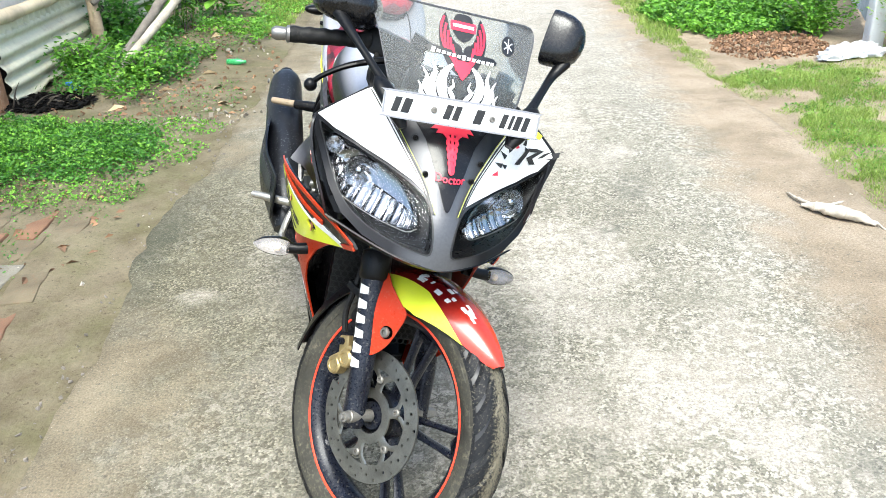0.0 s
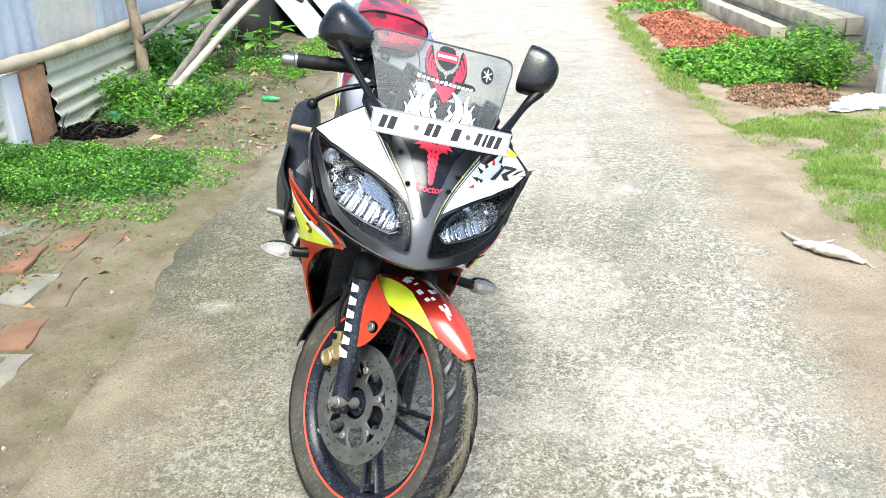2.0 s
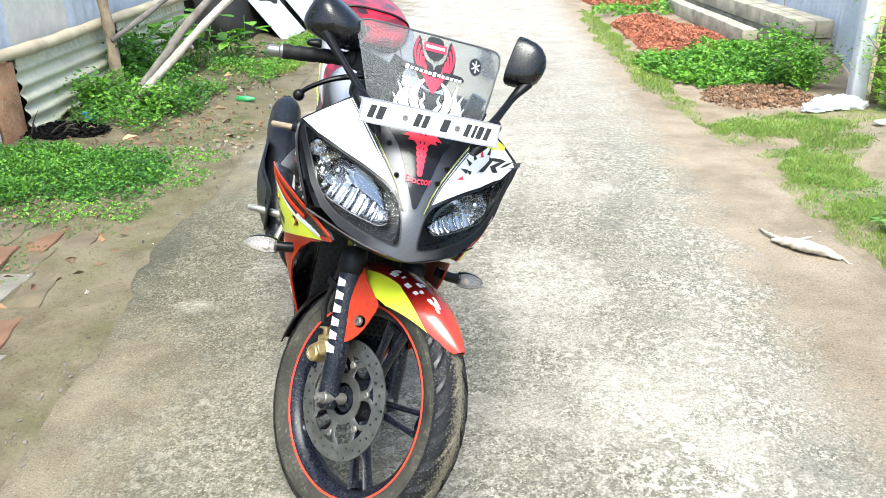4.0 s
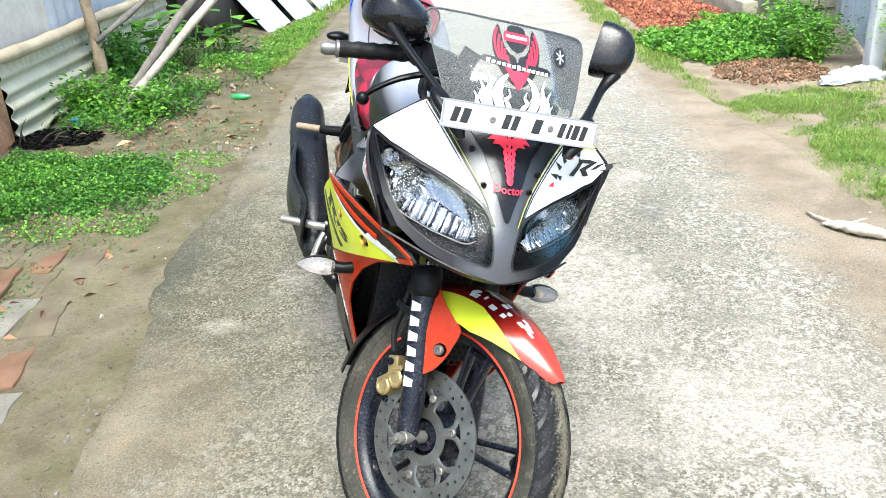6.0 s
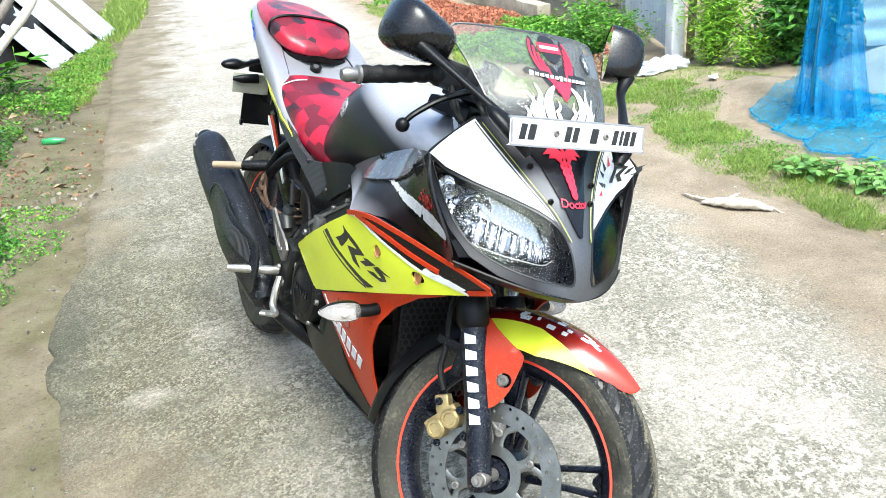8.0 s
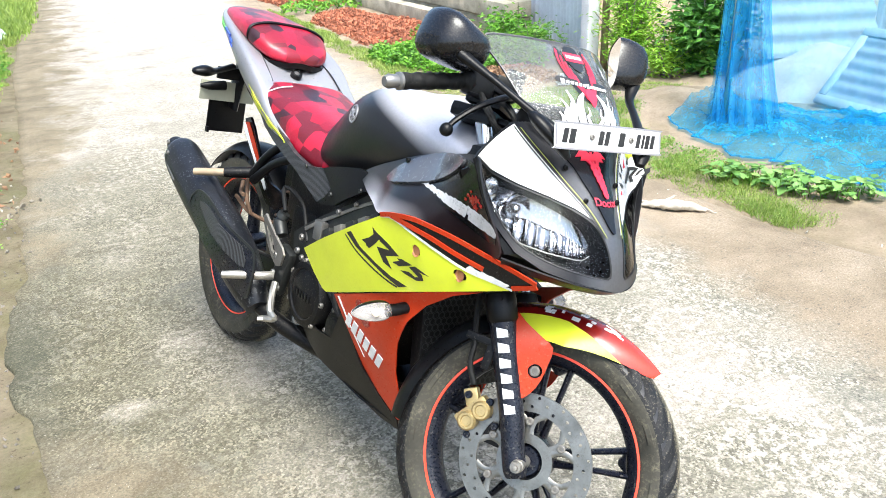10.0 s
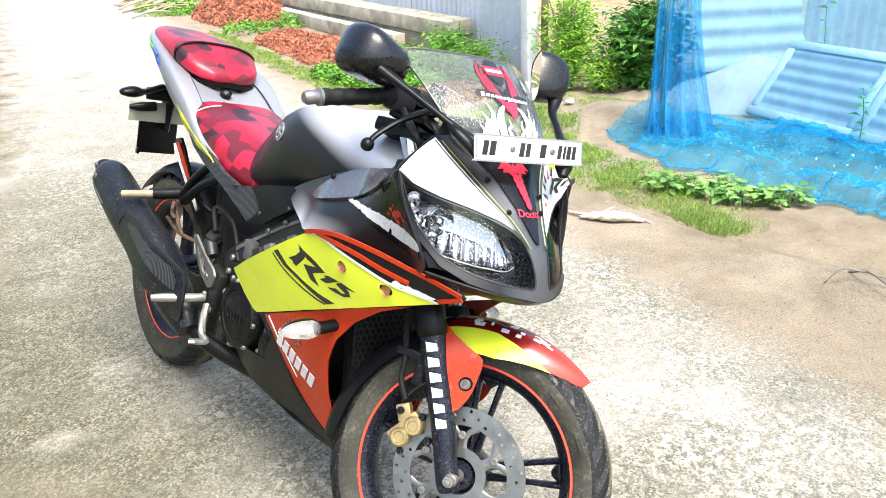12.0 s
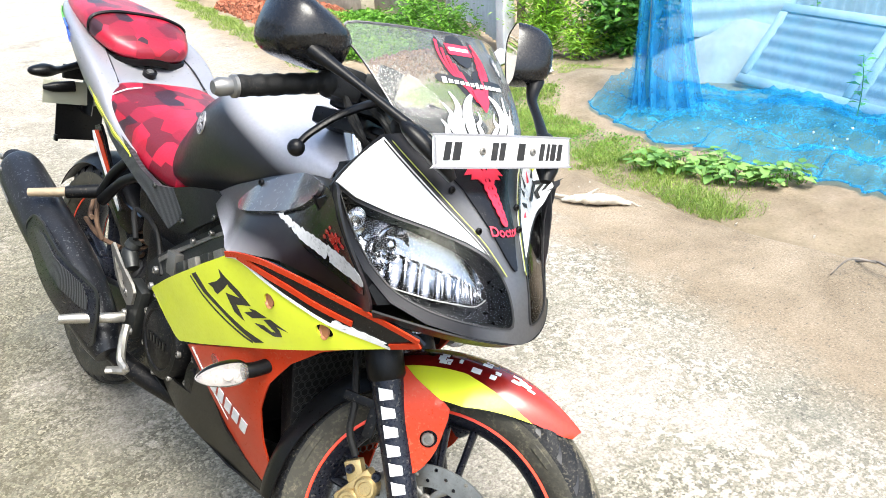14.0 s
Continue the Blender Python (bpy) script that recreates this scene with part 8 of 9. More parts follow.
# ---- front indicators ----
for sgn in (-1, 1):
    ind = new("indicator")
    ind.parent = bike
    ind["label"] = "clear-lensed front indicator on a black stalk"
    c, tip = Vector((1.140, sgn * 0.224, 0.521)), Vector((1.122, sgn * 0.300, 0.512))
    d = (tip - c).normalized()
    bm = bmesh.new()
    tube(bm, [Vector((1.146, sgn * 0.165, 0.532)), c + d * -0.02, c + d * 0.004], [0.013, 0.0125, 0.0135], n=10, sides=14)
    bit("stalk", bm, BLACK, "", ind)
    prof = [(-0.002, 0.013), (0.006, 0.0185), (0.020, 0.0215), (0.040, 0.0205), (0.060, 0.0150), (0.073, 0.0065), (0.077, 0.001)]
    bm = bmesh.new()
    tube(bm, [c + d * s for s, _ in prof], [r for _, r in prof], n=22, sides=24, flat=(1.1, 0.95))
    bit("lens", bm, IND_LENS, "clear ribbed indicator lens", ind).visible_shadow = False
    side = d.cross(Vector((0, 0, 1))).normalized()
    over = side.cross(d).normalized()
    curve = spline(prof, 20)
    if side.x > 0:
        side = -side
    for name, mt, grow, a0, a1, tag in (("rim", BLACK, 1.04, 78, 104, "black upper rim of the indicator"), ("reflector", LAMP_WHITE, 0.86, -110, 40, "pale reflector behind the lens")):
        bm = bmesh.new()
        grid(bm, [[c + d * float(s) + float(r) * grow * (1.1 * math.cos(radians(q)) * side + 0.95 * math.sin(radians(q)) * over) for q in np.linspace(a0, a1, 15)] for s, r in curve])
        bit(name, thicken(bm, 0.0012), mt, tag, ind)
    bm = bmesh.new()
    ball(bm, c + d * 0.026 - over * 0.004, 0.0085)
    bit("bulb", bm, AMBER_BULB, "pale amber bulb", ind)

# ---- tank ----
def tank_mat():
    """Satin black that fades by airbrush into silver over the front of the tank."""
    m, t, b = blank("two_tone_tank")
    sep = t.nodes.new("ShaderNodeSeparateXYZ")
    t.links.new(coords(t), sep.inputs[0])
    f = maths(t, "ADD", sep.outputs[0], maths(t, "MULTIPLY", sep.outputs[2], 2.6))
    f = maths(t, "SUBTRACT", f, maths(t, "MULTIPLY", maths(t, "ABSOLUTE", sep.outputs[1]), 0.8))
    f = maths(t, "ADD", f, -(0.72 + 2.6 * 0.936) + 0.04)
    fade = ramp(t, maths(t, "MULTIPLY", maths(t, "ADD", f, 0.05), 8.0, True), [(0.0, (0, 0, 0)), (1.0, (1, 1, 1))])
    n = noisy(t, 160, 5, 0.65)
    c = mixc(t, fade, (0.010, 0.010, 0.012), ramp(t, n, [(0.3, (0.42, 0.415, 0.44)), (0.7, (0.48, 0.475, 0.50))]))
    t.links.new(c, b.inputs["Base Color"])
    t.links.new(maths(t, "MULTIPLY", fade, 0.4), b.inputs["Metallic"])
    t.links.new(ramp(t, n, [(0.3, (0.30,) * 3), (0.75, (0.42,) * 3)]), b.inputs["Roughness"])
    b.inputs["Specular IOR Level"].default_value = 0.45
    return m


TANK = tank_mat()
def loft(sections, n=30, m=28, mirror=True):
    """Smooth rows through cross-sections of (y, z) half profiles, each at its x, mirrored."""
    rows = []
    for x, prof in sections:
        half = spline(prof, m)
        rows.append([(x, float(a), float(b)) for a, b in half])
    arr = np.array(rows)
    out = [spline(arr[:, j], n) for j in range(arr.shape[1])]
    return np.transpose(np.array(out), (1, 0, 2))


def loft_mesh(arr, lo=0, hi=None, thick=0.003, caps=False):
    """Both flanks of part of a loft."""
    hi = arr.shape[1] if hi is None else hi
    bm = bmesh.new()
    for s in (1, -1):
        grid(bm, [[(p[0], p[1] * s, p[2]) for p in row[lo:hi]] for row in arr])
    if caps:
        for row in (arr[0], arr[-1]):
            low = np.array((row[:, 0].mean(), 0, row[0, 2]))
            grid(bm, [[tuple(low + (np.array((p[0], p[1] * s, p[2])) - low) * k) for s, r in ((1, row), (-1, row[::-1])) for p in r] for k in (1.0, 0.5, 0.02)])
    bmesh.ops.remove_doubles(bm, verts=bm.verts, dist=1e-5)
    return thicken(bm, thick)


tank = loft([
    (0.560, [(-0.085, 0.690), (-0.108, 0.715), (-0.118, 0.770), (-0.104, 0.815), (-0.060, 0.838), (0, 0.842)]),
    (0.600, [(-0.095, 0.692), (-0.122, 0.725), (-0.130, 0.795), (-0.118, 0.858), (-0.074, 0.892), (0, 0.888)]),
    (0.680, [(-0.105, 0.705), (-0.138, 0.745), (-0.152, 0.825), (-0.142, 0.886), (-0.092, 0.918), (0, 0.915)]),
    (0.800, [(-0.112, 0.722), (-0.152, 0.770), (-0.170, 0.846), (-0.158, 0.900), (-0.102, 0.934), (0, 0.931)]),
    (0.920, [(-0.115, 0.740), (-0.155, 0.785), (-0.172, 0.850), (-0.158, 0.897), (-0.100, 0.928), (0, 0.928)]),
    (1.020, [(-0.115, 0.755), (-0.145, 0.795), (-0.155, 0.842), (-0.138, 0.878), (-0.080, 0.900), (0, 0.906)]),
    (1.085, [(-0.108, 0.785), (-0.130, 0.820), (-0.134, 0.850), (-0.118, 0.874), (-0.070, 0.888), (0, 0.891)]),
    (1.150, [(-0.098, 0.800), (-0.116, 0.822), (-0.118, 0.842), (-0.104, 0.858), (-0.060, 0.868), (0, 0.869)]),
], 34, 31)
for row in tank:
    for q in row:
        q[0] += 0.62 * max(0.0, q[2] - 0.69) * max(0.0, min(1.0, (0.90 - q[0]) / 0.30))
cut = 23
bit("tank_top", loft_mesh(tank, cut, None, 0.003), TANK, "silver tank top fading to black", flat=60)
for s in (1, -1):
    bm = bmesh.new()
    grid(bm, [[(p[0], p[1] * s, p[2]) for p in row[:cut + 1]] for row in tank])
    bit("tank_side", thicken(bm, 0.003), TANK, "satin black tank side panel", flat=60)
bm = bmesh.new()
grid(bm, [[(p[0] + 0.002, p[1] * s, p[2]) for s in (1, -1)] for p in tank[0]])
bit("tank_back", bm, GLOSS_BLACK)
TSIDE = Surf("y", [(float(tank[i][j][0]), float(tank[i][j][1]), float(tank[i][j][2])) for i in (4, 10, 14, 18, 22) for j in (6, 9, 12, 15, 17)], soft=1e-6)
for f in (False, True):
    ring = circle((0.792, 0.856), 0.021, 26)
    bit("tank_badge", skin(TSIDE, ring, [circle((0.792, 0.856), 0.0175, 22)], 0.0035, 0.003, 0.01, -1, f), SILVER, "round silver badge")
    for k in range(3):
        a = math.pi * k / 3 + 0.5
        bit("tank_badge", skin(TSIDE, band([(0.792 - 0.017 * math.cos(a), 0.856 - 0.017 * math.sin(a)), (0.792, 0.856), (0.792 + 0.017 * math.cos(a), 0.856 + 0.017 * math.sin(a))], 0.0035), (), 0.0035 + 0.0004 * k, 0.003, 0.01, -1, f), SILVER, "badge bar")

# ---- seats and tail ----
seat = loft([
    (0.222, [(-0.118, 0.786), (-0.136, 0.798), (-0.130, 0.822), (-0.085, 0.838), (0, 0.842)]),
    (0.258, [(-0.132, 0.772), (-0.148, 0.788), (-0.141, 0.828), (-0.090, 0.852), (0, 0.856)]),
    (0.340, [(-0.128, 0.745), (-0.143, 0.762), (-0.136, 0.808), (-0.082, 0.836), (0, 0.842)]),
    (0.440, [(-0.122, 0.712), (-0.138, 0.728), (-0.130, 0.778), (-0.078, 0.812), (0, 0.820)]),
    (0.530, [(-0.112, 0.684), (-0.128, 0.700), (-0.119, 0.750), (-0.070, 0.792), (0, 0.802)]),
    (0.590, [(-0.100, 0.674), (-0.114, 0.690), (-0.104, 0.738), (-0.060, 0.784), (0, 0.797)]),
    (0.612, [(-0.090, 0.680), (-0.100, 0.692), (-0.092, 0.730), (-0.055, 0.772), (0, 0.784)]),
], 36, 24)
rider = bit("rider_seat", loft_mesh(seat, thick=0.006, caps=True), SEAT, "red camouflage cloth rider seat, slightly torn", flat=70)
bm = bmesh.new()
tube(bm, [(0.285, -0.142, 0.800), (0.290, -0.136, 0.823), (0.305, -0.110, 0.842), (0.312, -0.075, 0.8505)], 0.0018, n=12, sides=5)
bit("seam", bm, PRINT_WHITE, "pale frayed seam", rider)
pillion = loft([
    (0.196, [(-0.035, 0.903), (-0.050, 0.910), (-0.048, 0.925), (-0.025, 0.930), (0, 0.931)]),
    (0.165, [(-0.078, 0.905), (-0.094, 0.918), (-0.090, 0.945), (-0.050, 0.958), (0, 0.960)]),
    (0.110, [(-0.100, 0.925), (-0.118, 0.940), (-0.112, 0.972), (-0.062, 0.990), (0, 0.993)]),
    (0.060, [(-0.106, 0.945), (-0.122, 0.958), (-0.115, 0.990), (-0.065, 1.006), (0, 1.009)]),
    (-0.040, [(-0.102, 0.968), (-0.116, 0.980), (-0.109, 1.006), (-0.062, 1.020), (0, 1.022)]),
    (-0.140, [(-0.088, 0.990), (-0.098, 1.000), (-0.092, 1.020), (-0.052, 1.031), (0, 1.033)]),
    (-0.200, [(-0.060, 1.000), (-0.068, 1.008), (-0.062, 1.022), (-0.035, 1.029), (0, 1.030)]),
], 34, 22)
pil = bit("pillion_seat", loft_mesh(pillion, thick=0.006, caps=True), SEAT, "red camouflage cloth pillion seat", flat=70)
bm = bmesh.new()
i = 14
line = [pillion[i][j] for j in range(len(pillion[i]))]
line = [(p[0], p[1], p[2] + 0.003) for p in line] + [(p[0], -p[1], p[2] + 0.003) for p in line[::-1]]
tube(bm, line, 0.0045, sides=6)
bit("piping", bm, BLACK, "black piping", pil)
bm = bmesh.new()
rows = []
for x, hw, z in ((0.200, 0.040, 0.902), (0.172, 0.088, 0.903), (0.115, 0.112, 0.918), (0.06, 0.117, 0.938), (-0.04, 0.112, 0.962), (-0.14, 0.095, 0.985), (-0.20, 0.066, 0.996)):
    rows.append([(x, hw * t, z + 0.006 * (1 - t * t)) for t in np.linspace(-1, 1, 11)])
grid(bm, rows)
bit("pillion_base", thicken(bm, 0.016), BLACK)
tail = loft([
    (0.460, [(-0.124, 0.698), (-0.142, 0.706), (-0.148, 0.720), (-0.140, 0.728), (-0.118, 0.728)]),
    (0.360, [(-0.130, 0.728), (-0.149, 0.741), (-0.154, 0.763), (-0.146, 0.774), (-0.122, 0.776)]),
    (0.255, [(-0.132, 0.768), (-0.150, 0.792), (-0.156, 0.830), (-0.146, 0.852), (-0.110, 0.856)]),
    (0.150, [(-0.130, 0.815), (-0.150, 0.842), (-0.160, 0.890), (-0.150, 0.918), (-0.100, 0.910)]),
    (0.020, [(-0.120, 0.884), (-0.138, 0.906), (-0.148, 0.942), (-0.138, 0.966), (-0.100, 0.958)]),
    (-0.120, [(-0.095, 0.945), (-0.110, 0.958), (-0.118, 0.982), (-0.108, 1.000), (-0.080, 0.996)]),
    (-0.230, [(-0.060, 0.978), (-0.070, 0.988), (-0.074, 1.002), (-0.066, 1.014), (-0.050, 1.012)]),
    (-0.320, [(-0.022, 0.998), (-0.028, 1.004), (-0.030, 1.012), (-0.024, 1.018), (-0.012, 1.018)]),
], 44, 20)
for s in (1, -1):
    bm = bmesh.new()
    grid(bm, [[(p[0], p[1] * s, p[2]) for p in row] for row in tail])
    bit("tail_panel", thicken(bm, 0.004), SILVER, "silver tail side panel", flat=60)
bm = bmesh.new()
rows = [[(x, hw * t, z - sag * (1 - t * t)) for t in np.linspace(-1, 1, 15)] for x, hw, z, sag in ((0.262, 0.120, 0.845, 0.010), (0.245, 0.118, 0.858, 0.012), (0.205, 0.112, 0.880, 0.014), (0.165, 0.105, 0.902, 0.008), (0.10, 0.10, 0.922, 0.0), (-0.02, 0.10, 0.952, 0.0), (-0.12, 0.08, 0.980, 0), (-0.22, 0.052, 1.002, 0), (-0.31, 0.02, 1.016, 0))]
grid(bm, rows)
bit("tail_top", thicken(bm, 0.004), SILVER, "silver tail centre panel", flat=60)
bm = bmesh.new()
rows = [[(x, hw * t, z) for t in np.linspace(-1, 1, 7)] for x, hw, z in ((0.40, 0.12, 0.715), (0.25, 0.132, 0.765), (0.15, 0.13, 0.812), (0.02, 0.12, 0.880), (-0.12, 0.095, 0.942), (-0.24, 0.06, 0.978), (-0.32, 0.022, 0.996))]
grid(bm, rows)
bit("tail_underside", thicken(bm, 0.004), BLACK)
bm = bmesh.new()
kp, kn = Vector((0.210, -0.014, 0.879)), Vector((0.47, 0, 0.88)).normalized()
turn = Vector((0, 0, 1)).rotation_difference(kn).to_matrix().to_4x4()
lathe(bm, [(-0.012, 0.0165), (0.0015, 0.0165), (0.003, 0.0135), (0.0005, 0.0125), (0.0005, 0.0)], kp, "z", 24, turn=turn)
lock = bit("seat_lock", bm, BLACK, "round black seat lock")
bm = bmesh.new()
lathe(bm, [(0.001, 0.0085), (0.0025, 0.0075), (0.0025, 0.0)], kp, "z", 20, turn=turn)
bit("lock_barrel", bm, STEEL, "steel lock barrel", lock)
for sy in (-1, 1):
    bm = bmesh.new()
    tube(bm, [(0.255, sy * 0.108, 0.853), (0.215, sy * 0.106, 0.878), (0.180, sy * 0.103, 0.896), (0.150, sy * 0.100, 0.908)], 0.0022, n=14, sides=6)
    bit("panel_gap", bm, INK, "dark panel gap")
TAILS = Surf("y", [(float(tail[i][j][0]), float(tail[i][j][1]), float(tail[i][j][2])) for i in (0, 6, 12, 18, 24, 30, 36) for j in (2, 6, 10)], soft=1e-6)
both("tail_stripe", lambda f: skin(TAILS, [(0.478, 0.716), (0.41, 0.745), (0.333, 0.772), (0.262, 0.802), (0.207, 0.832), (0.222, 0.800), (0.265, 0.768), (0.325, 0.744), (0.400, 0.716), (0.465, 0.702)], (), 0.004, 0.003, 0.02, -1, f), LIME, "lime tail stripe")
both("tail_decal", lambda f: skin(TAILS, [(-0.05, 0.966), (-0.01, 0.940), (0.050, 0.915), (0.040, 0.928), (0.065, 0.930), (0.030, 0.942), (0.040, 0.950), (0.0, 0.958), (-0.01, 0.966)], (), 0.004, 0.003, 0.02, -1, f), paint("blue_print", (0.03, 0.10, 0.55), 0.4), "blue splash decal")
both("tail_decal", lambda f: skin(TAILS, [(-0.16, 0.985), (-0.11, 0.968), (-0.05, 0.950), (-0.03, 0.955), (-0.06, 0.972), (-0.12, 0.992)], (), 0.004, 0.003, 0.02, -1, f), paint("green_print", (0.10, 0.50, 0.06), 0.4), "green splash decal")

# ---- frame, side covers ----
def slab(loop, y, thick, material, name, label="", two=True, step=0.03, bulge=0.0, steer=False):
    """A flat-sided part cut to an outline in the side view."""
    xs, zs = [p[0] for p in loop], [p[1] for p in loop]
    cx, cz = (min(xs) + max(xs)) / 2, (min(zs) + max(zs)) / 2
    s = Surf("y", [(min(xs), y, min(zs)), (max(xs), y, min(zs)), (min(xs), y, max(zs)), (max(xs), y, max(zs)), (cx, y - bulge, cz)])
    for f in ((False, True) if two else (False,)):
        bit(name, skin(s, loop, (), 0, thick, step, -1, f), material, label, steer=steer)


slab([(0.270, 0.768), (0.342, 0.775), (0.430, 0.740), (0.520, 0.706), (0.600, 0.690), (0.664, 0.700), (0.722, 0.667), (0.700, 0.640), (0.659, 0.614), (0.600, 0.640), (0.544, 0.664), (0.460, 0.690), (0.394, 0.708), (0.320, 0.735)], -0.142, 0.012, CARBON, "side_cover", "ribbed carbon-film side cover", bulge=0.010)
slab([(0.668, 0.702), (0.740, 0.722), (0.840, 0.742), (0.920, 0.738), (0.950, 0.724), (0.880, 0.700), (0.804, 0.660), (0.754, 0.631), (0.700, 0.618), (0.662, 0.616), (0.704, 0.640), (0.728, 0.667)], -0.146, 0.012, BLACK, "side_panel", "satin black side panel", bulge=0.010)
for c in ((0.735, 0.652), (0.86, 0.694), (0.60, 0.69)):
    bit("cover_bolt", bolt((c[0], -0.153, c[1]), 0.006), FRAME)
slab([(0.540, 0.500), (0.592, 0.535), (0.660, 0.575), (0.727, 0.612), (0.800, 0.650), (0.867, 0.692), (0.960, 0.735), (1.06, 0.760), (1.08, 0.730), (1.0, 0.690), (0.900, 0.650), (0.820, 0.612), (0.740, 0.570), (0.680, 0.530), (0.640, 0.490), (0.630, 0.400), (0.570, 0.395), (0.556, 0.450)], -0.128, 0.035, FRAME, "frame_spar", "dark grey frame spar", bulge=0.004)
slab([(0.600, 0.532), (0.660, 0.566), (0.740, 0.606), (0.820, 0.648), (0.885, 0.680), (0.890, 0.674), (0.820, 0.640), (0.740, 0.597), (0.660, 0.556), (0.606, 0.524)], -0.133, 0.006, ALLOY, "spar_edge", "rubbed bright edge of the frame spar", bulge=0.004)
for k in range(5):
    bm = bmesh.new()
    box(bm, (-0.017, -0.012, -0.013), (0.017, 0.012, 0.013), 0.004, Matrix.Translation((0.735 + 0.048 * k, -0.138, 0.555 + 0.0235 * k)) @ Matrix.Rotation(radians(-27), 4, "Y"))
    bit("frame_rib", bm, ALLOY if k in (1, 3) else FRAME, "worn frame rib")
for k, (c, r) in enumerate((((0.60, -0.133, 0.505), 0.009), ((0.615, -0.133, 0.455), 0.008), ((0.70, -0.133, 0.552), 0.007), ((0.76, -0.136, 0.618), 0.007), ((0.83, -0.136, 0.655), 0.006), ((0.925, -0.133, 0.70), 0.008))):
    bit("frame_bolt", bolt(c, r, h=0.008), STEEL)
bm = bmesh.new()
box(bm, (0.672, -0.150, 0.525), (0.712, -0.128, 0.575), 0.006, None)
bit("heat_guard", bm, STEEL, "small bright bracket at the frame")

# ---- engine ----
bm = bmesh.new()
box(bm, (0.40, -0.092, 0.50), (1.04, 0.092, 0.70), 0.03)
box(bm, (0.34, -0.08, 0.56), (0.60, 0.08, 0.72), 0.03)
box(bm, (0.46, -0.10, 0.36), (0.62, 0.10, 0.56), 0.02)
bit("air_box", bm, ENGINE, "dark air box between the frame spars")
bm = bmesh.new()
box(bm, (0.56, -0.115, 0.27), (0.92, 0.115, 0.47), 0.03)
box(bm, (0.82, -0.09, 0.40), (1.04, 0.09, 0.58), 0.02, Matrix.Translation((0.92, 0, 0.48)) @ Matrix.Rotation(radians(-32), 4, "Y") @ Matrix.Translation((-0.92, 0, -0.48)))
bit("engine_block", bm, ENGINE, "grimy black engine block")
bm = bmesh.new()
lathe(bm, [(-0.10, 0.088), (-0.150, 0.086), (-0.158, 0.080), (-0.160, 0.066), (-0.156, 0.062), (-0.160, 0.056), (-0.162, 0.0)], (0.690, 0, 0.385), "y", 40)
clutch = bit("clutch_cover", bm, ENGINE, "round black clutch cover")
for k in range(6):
    bm = bmesh.new()
    box(bm, (0.648 + 0.0145 * k, -0.1645, 0.374), (0.658 + 0.0145 * k, -0.161, 0.392), 0.001)
    bit("cast_mark", bm, BLACK, "raised plain block", clutch)
for k in range(7):
    a = 2 * math.pi * k / 7
    bit("case_bolt", bolt((0.690 + 0.083 * math.cos(a), -0.150, 0.385 + 0.083 * math.sin(a)), 0.007, h=0.008), ALLOY, "", clutch)
bm = bmesh.new()
lathe(bm, [(-0.09, 0.052), (-0.135, 0.050), (-0.142, 0.042), (-0.142, 0.030), (-0.150, 0.028), (-0.152, 0.0)], (0.830, 0, 0.345), "y", 30)
pump = bit("pump_cover", bm, ENGINE, "small round pump cover")
for k in range(4):
    a = 2 * math.pi * k / 4 + 0.4
    bit("case_bolt", bolt((0.830 + 0.047 * math.cos(a), -0.135, 0.345 + 0.047 * math.sin(a)), 0.0065, h=0.008), ALLOY, "", pump)
for k in range(4):
    bm = bmesh.new()
    tube(bm, [(0.70 + 0.05 * k, -0.120 - 0.006 * k, 0.52 + 0.012 * k), (0.74 + 0.04 * k, -0.135, 0.46), (0.80 + 0.03 * k, -0.14, 0.41 - 0.02 * k), (0.90, -0.12, 0.36 + 0.02 * k)], 0.006 + 0.0015 * (k % 2), n=14, sides=8)
    bit("engine_hose", bm, RUBBER)
bm = bmesh.new()
tube(bm, [(1.02, -0.03, 0.50), (1.09, -0.04, 0.42), (1.07, -0.05, 0.30), (0.95, -0.055, 0.245), (0.70, -0.09, 0.235), (0.56, -0.15, 0.26), (0.46, -0.185, 0.30)], 0.022, n=40, sides=14)
bit("exhaust_pipe", bm, ENGINE, "sooty exhaust pipe")
# radiator with a honeycomb guard
bm = bmesh.new()
box(bm, (1.10, -0.125, 0.33), (1.135, 0.125, 0.60), 0.008, Matrix.Translation((1.12, 0, 0.46)) @ Matrix.Rotation(radians(-10), 4, "Y") @ Matrix.Translation((-1.12, 0, -0.46)))
rad = bit("radiator", bm, ENGINE, "black radiator behind the front wheel")
bm = bmesh.new()
s = 0.0085
for r in range(19):
    for c in range(17):
        y, z = -0.118 + c * s * 1.74 + (s * 0.87 if r % 2 else 0), 0.335 + r * s * 1.5
        if y > 0.12:
            continue
        x = 1.142 + (z - 0.46) * -0.176 - 0.0
        ring = [(y + s * 0.98 * math.sin(math.pi * k / 3), z + s * 0.98 * math.cos(math.pi * k / 3)) for k in range(6)]
        inn = [(y + s * 0.76 * math.sin(math.pi * k / 3), z + s * 0.76 * math.cos(math.pi * k / 3)) for k in range(6)]
        vo, vi = [bm.verts.new((x, *p)) for p in ring], [bm.verts.new((x, *p)) for p in inn]
        for k in range(6):
            bm.faces.new((vo[k], vo[(k + 1) % 6], vi[(k + 1) % 6], vi[k]))
bit("guard_mesh", bm, FRAME, "fine honeycomb guard", rad)
bm = bmesh.new()
box(bm, (1.00, -0.10, 0.45), (1.10, 0.10, 0.72), 0.02)
bit("air_duct", bm, BLACK)

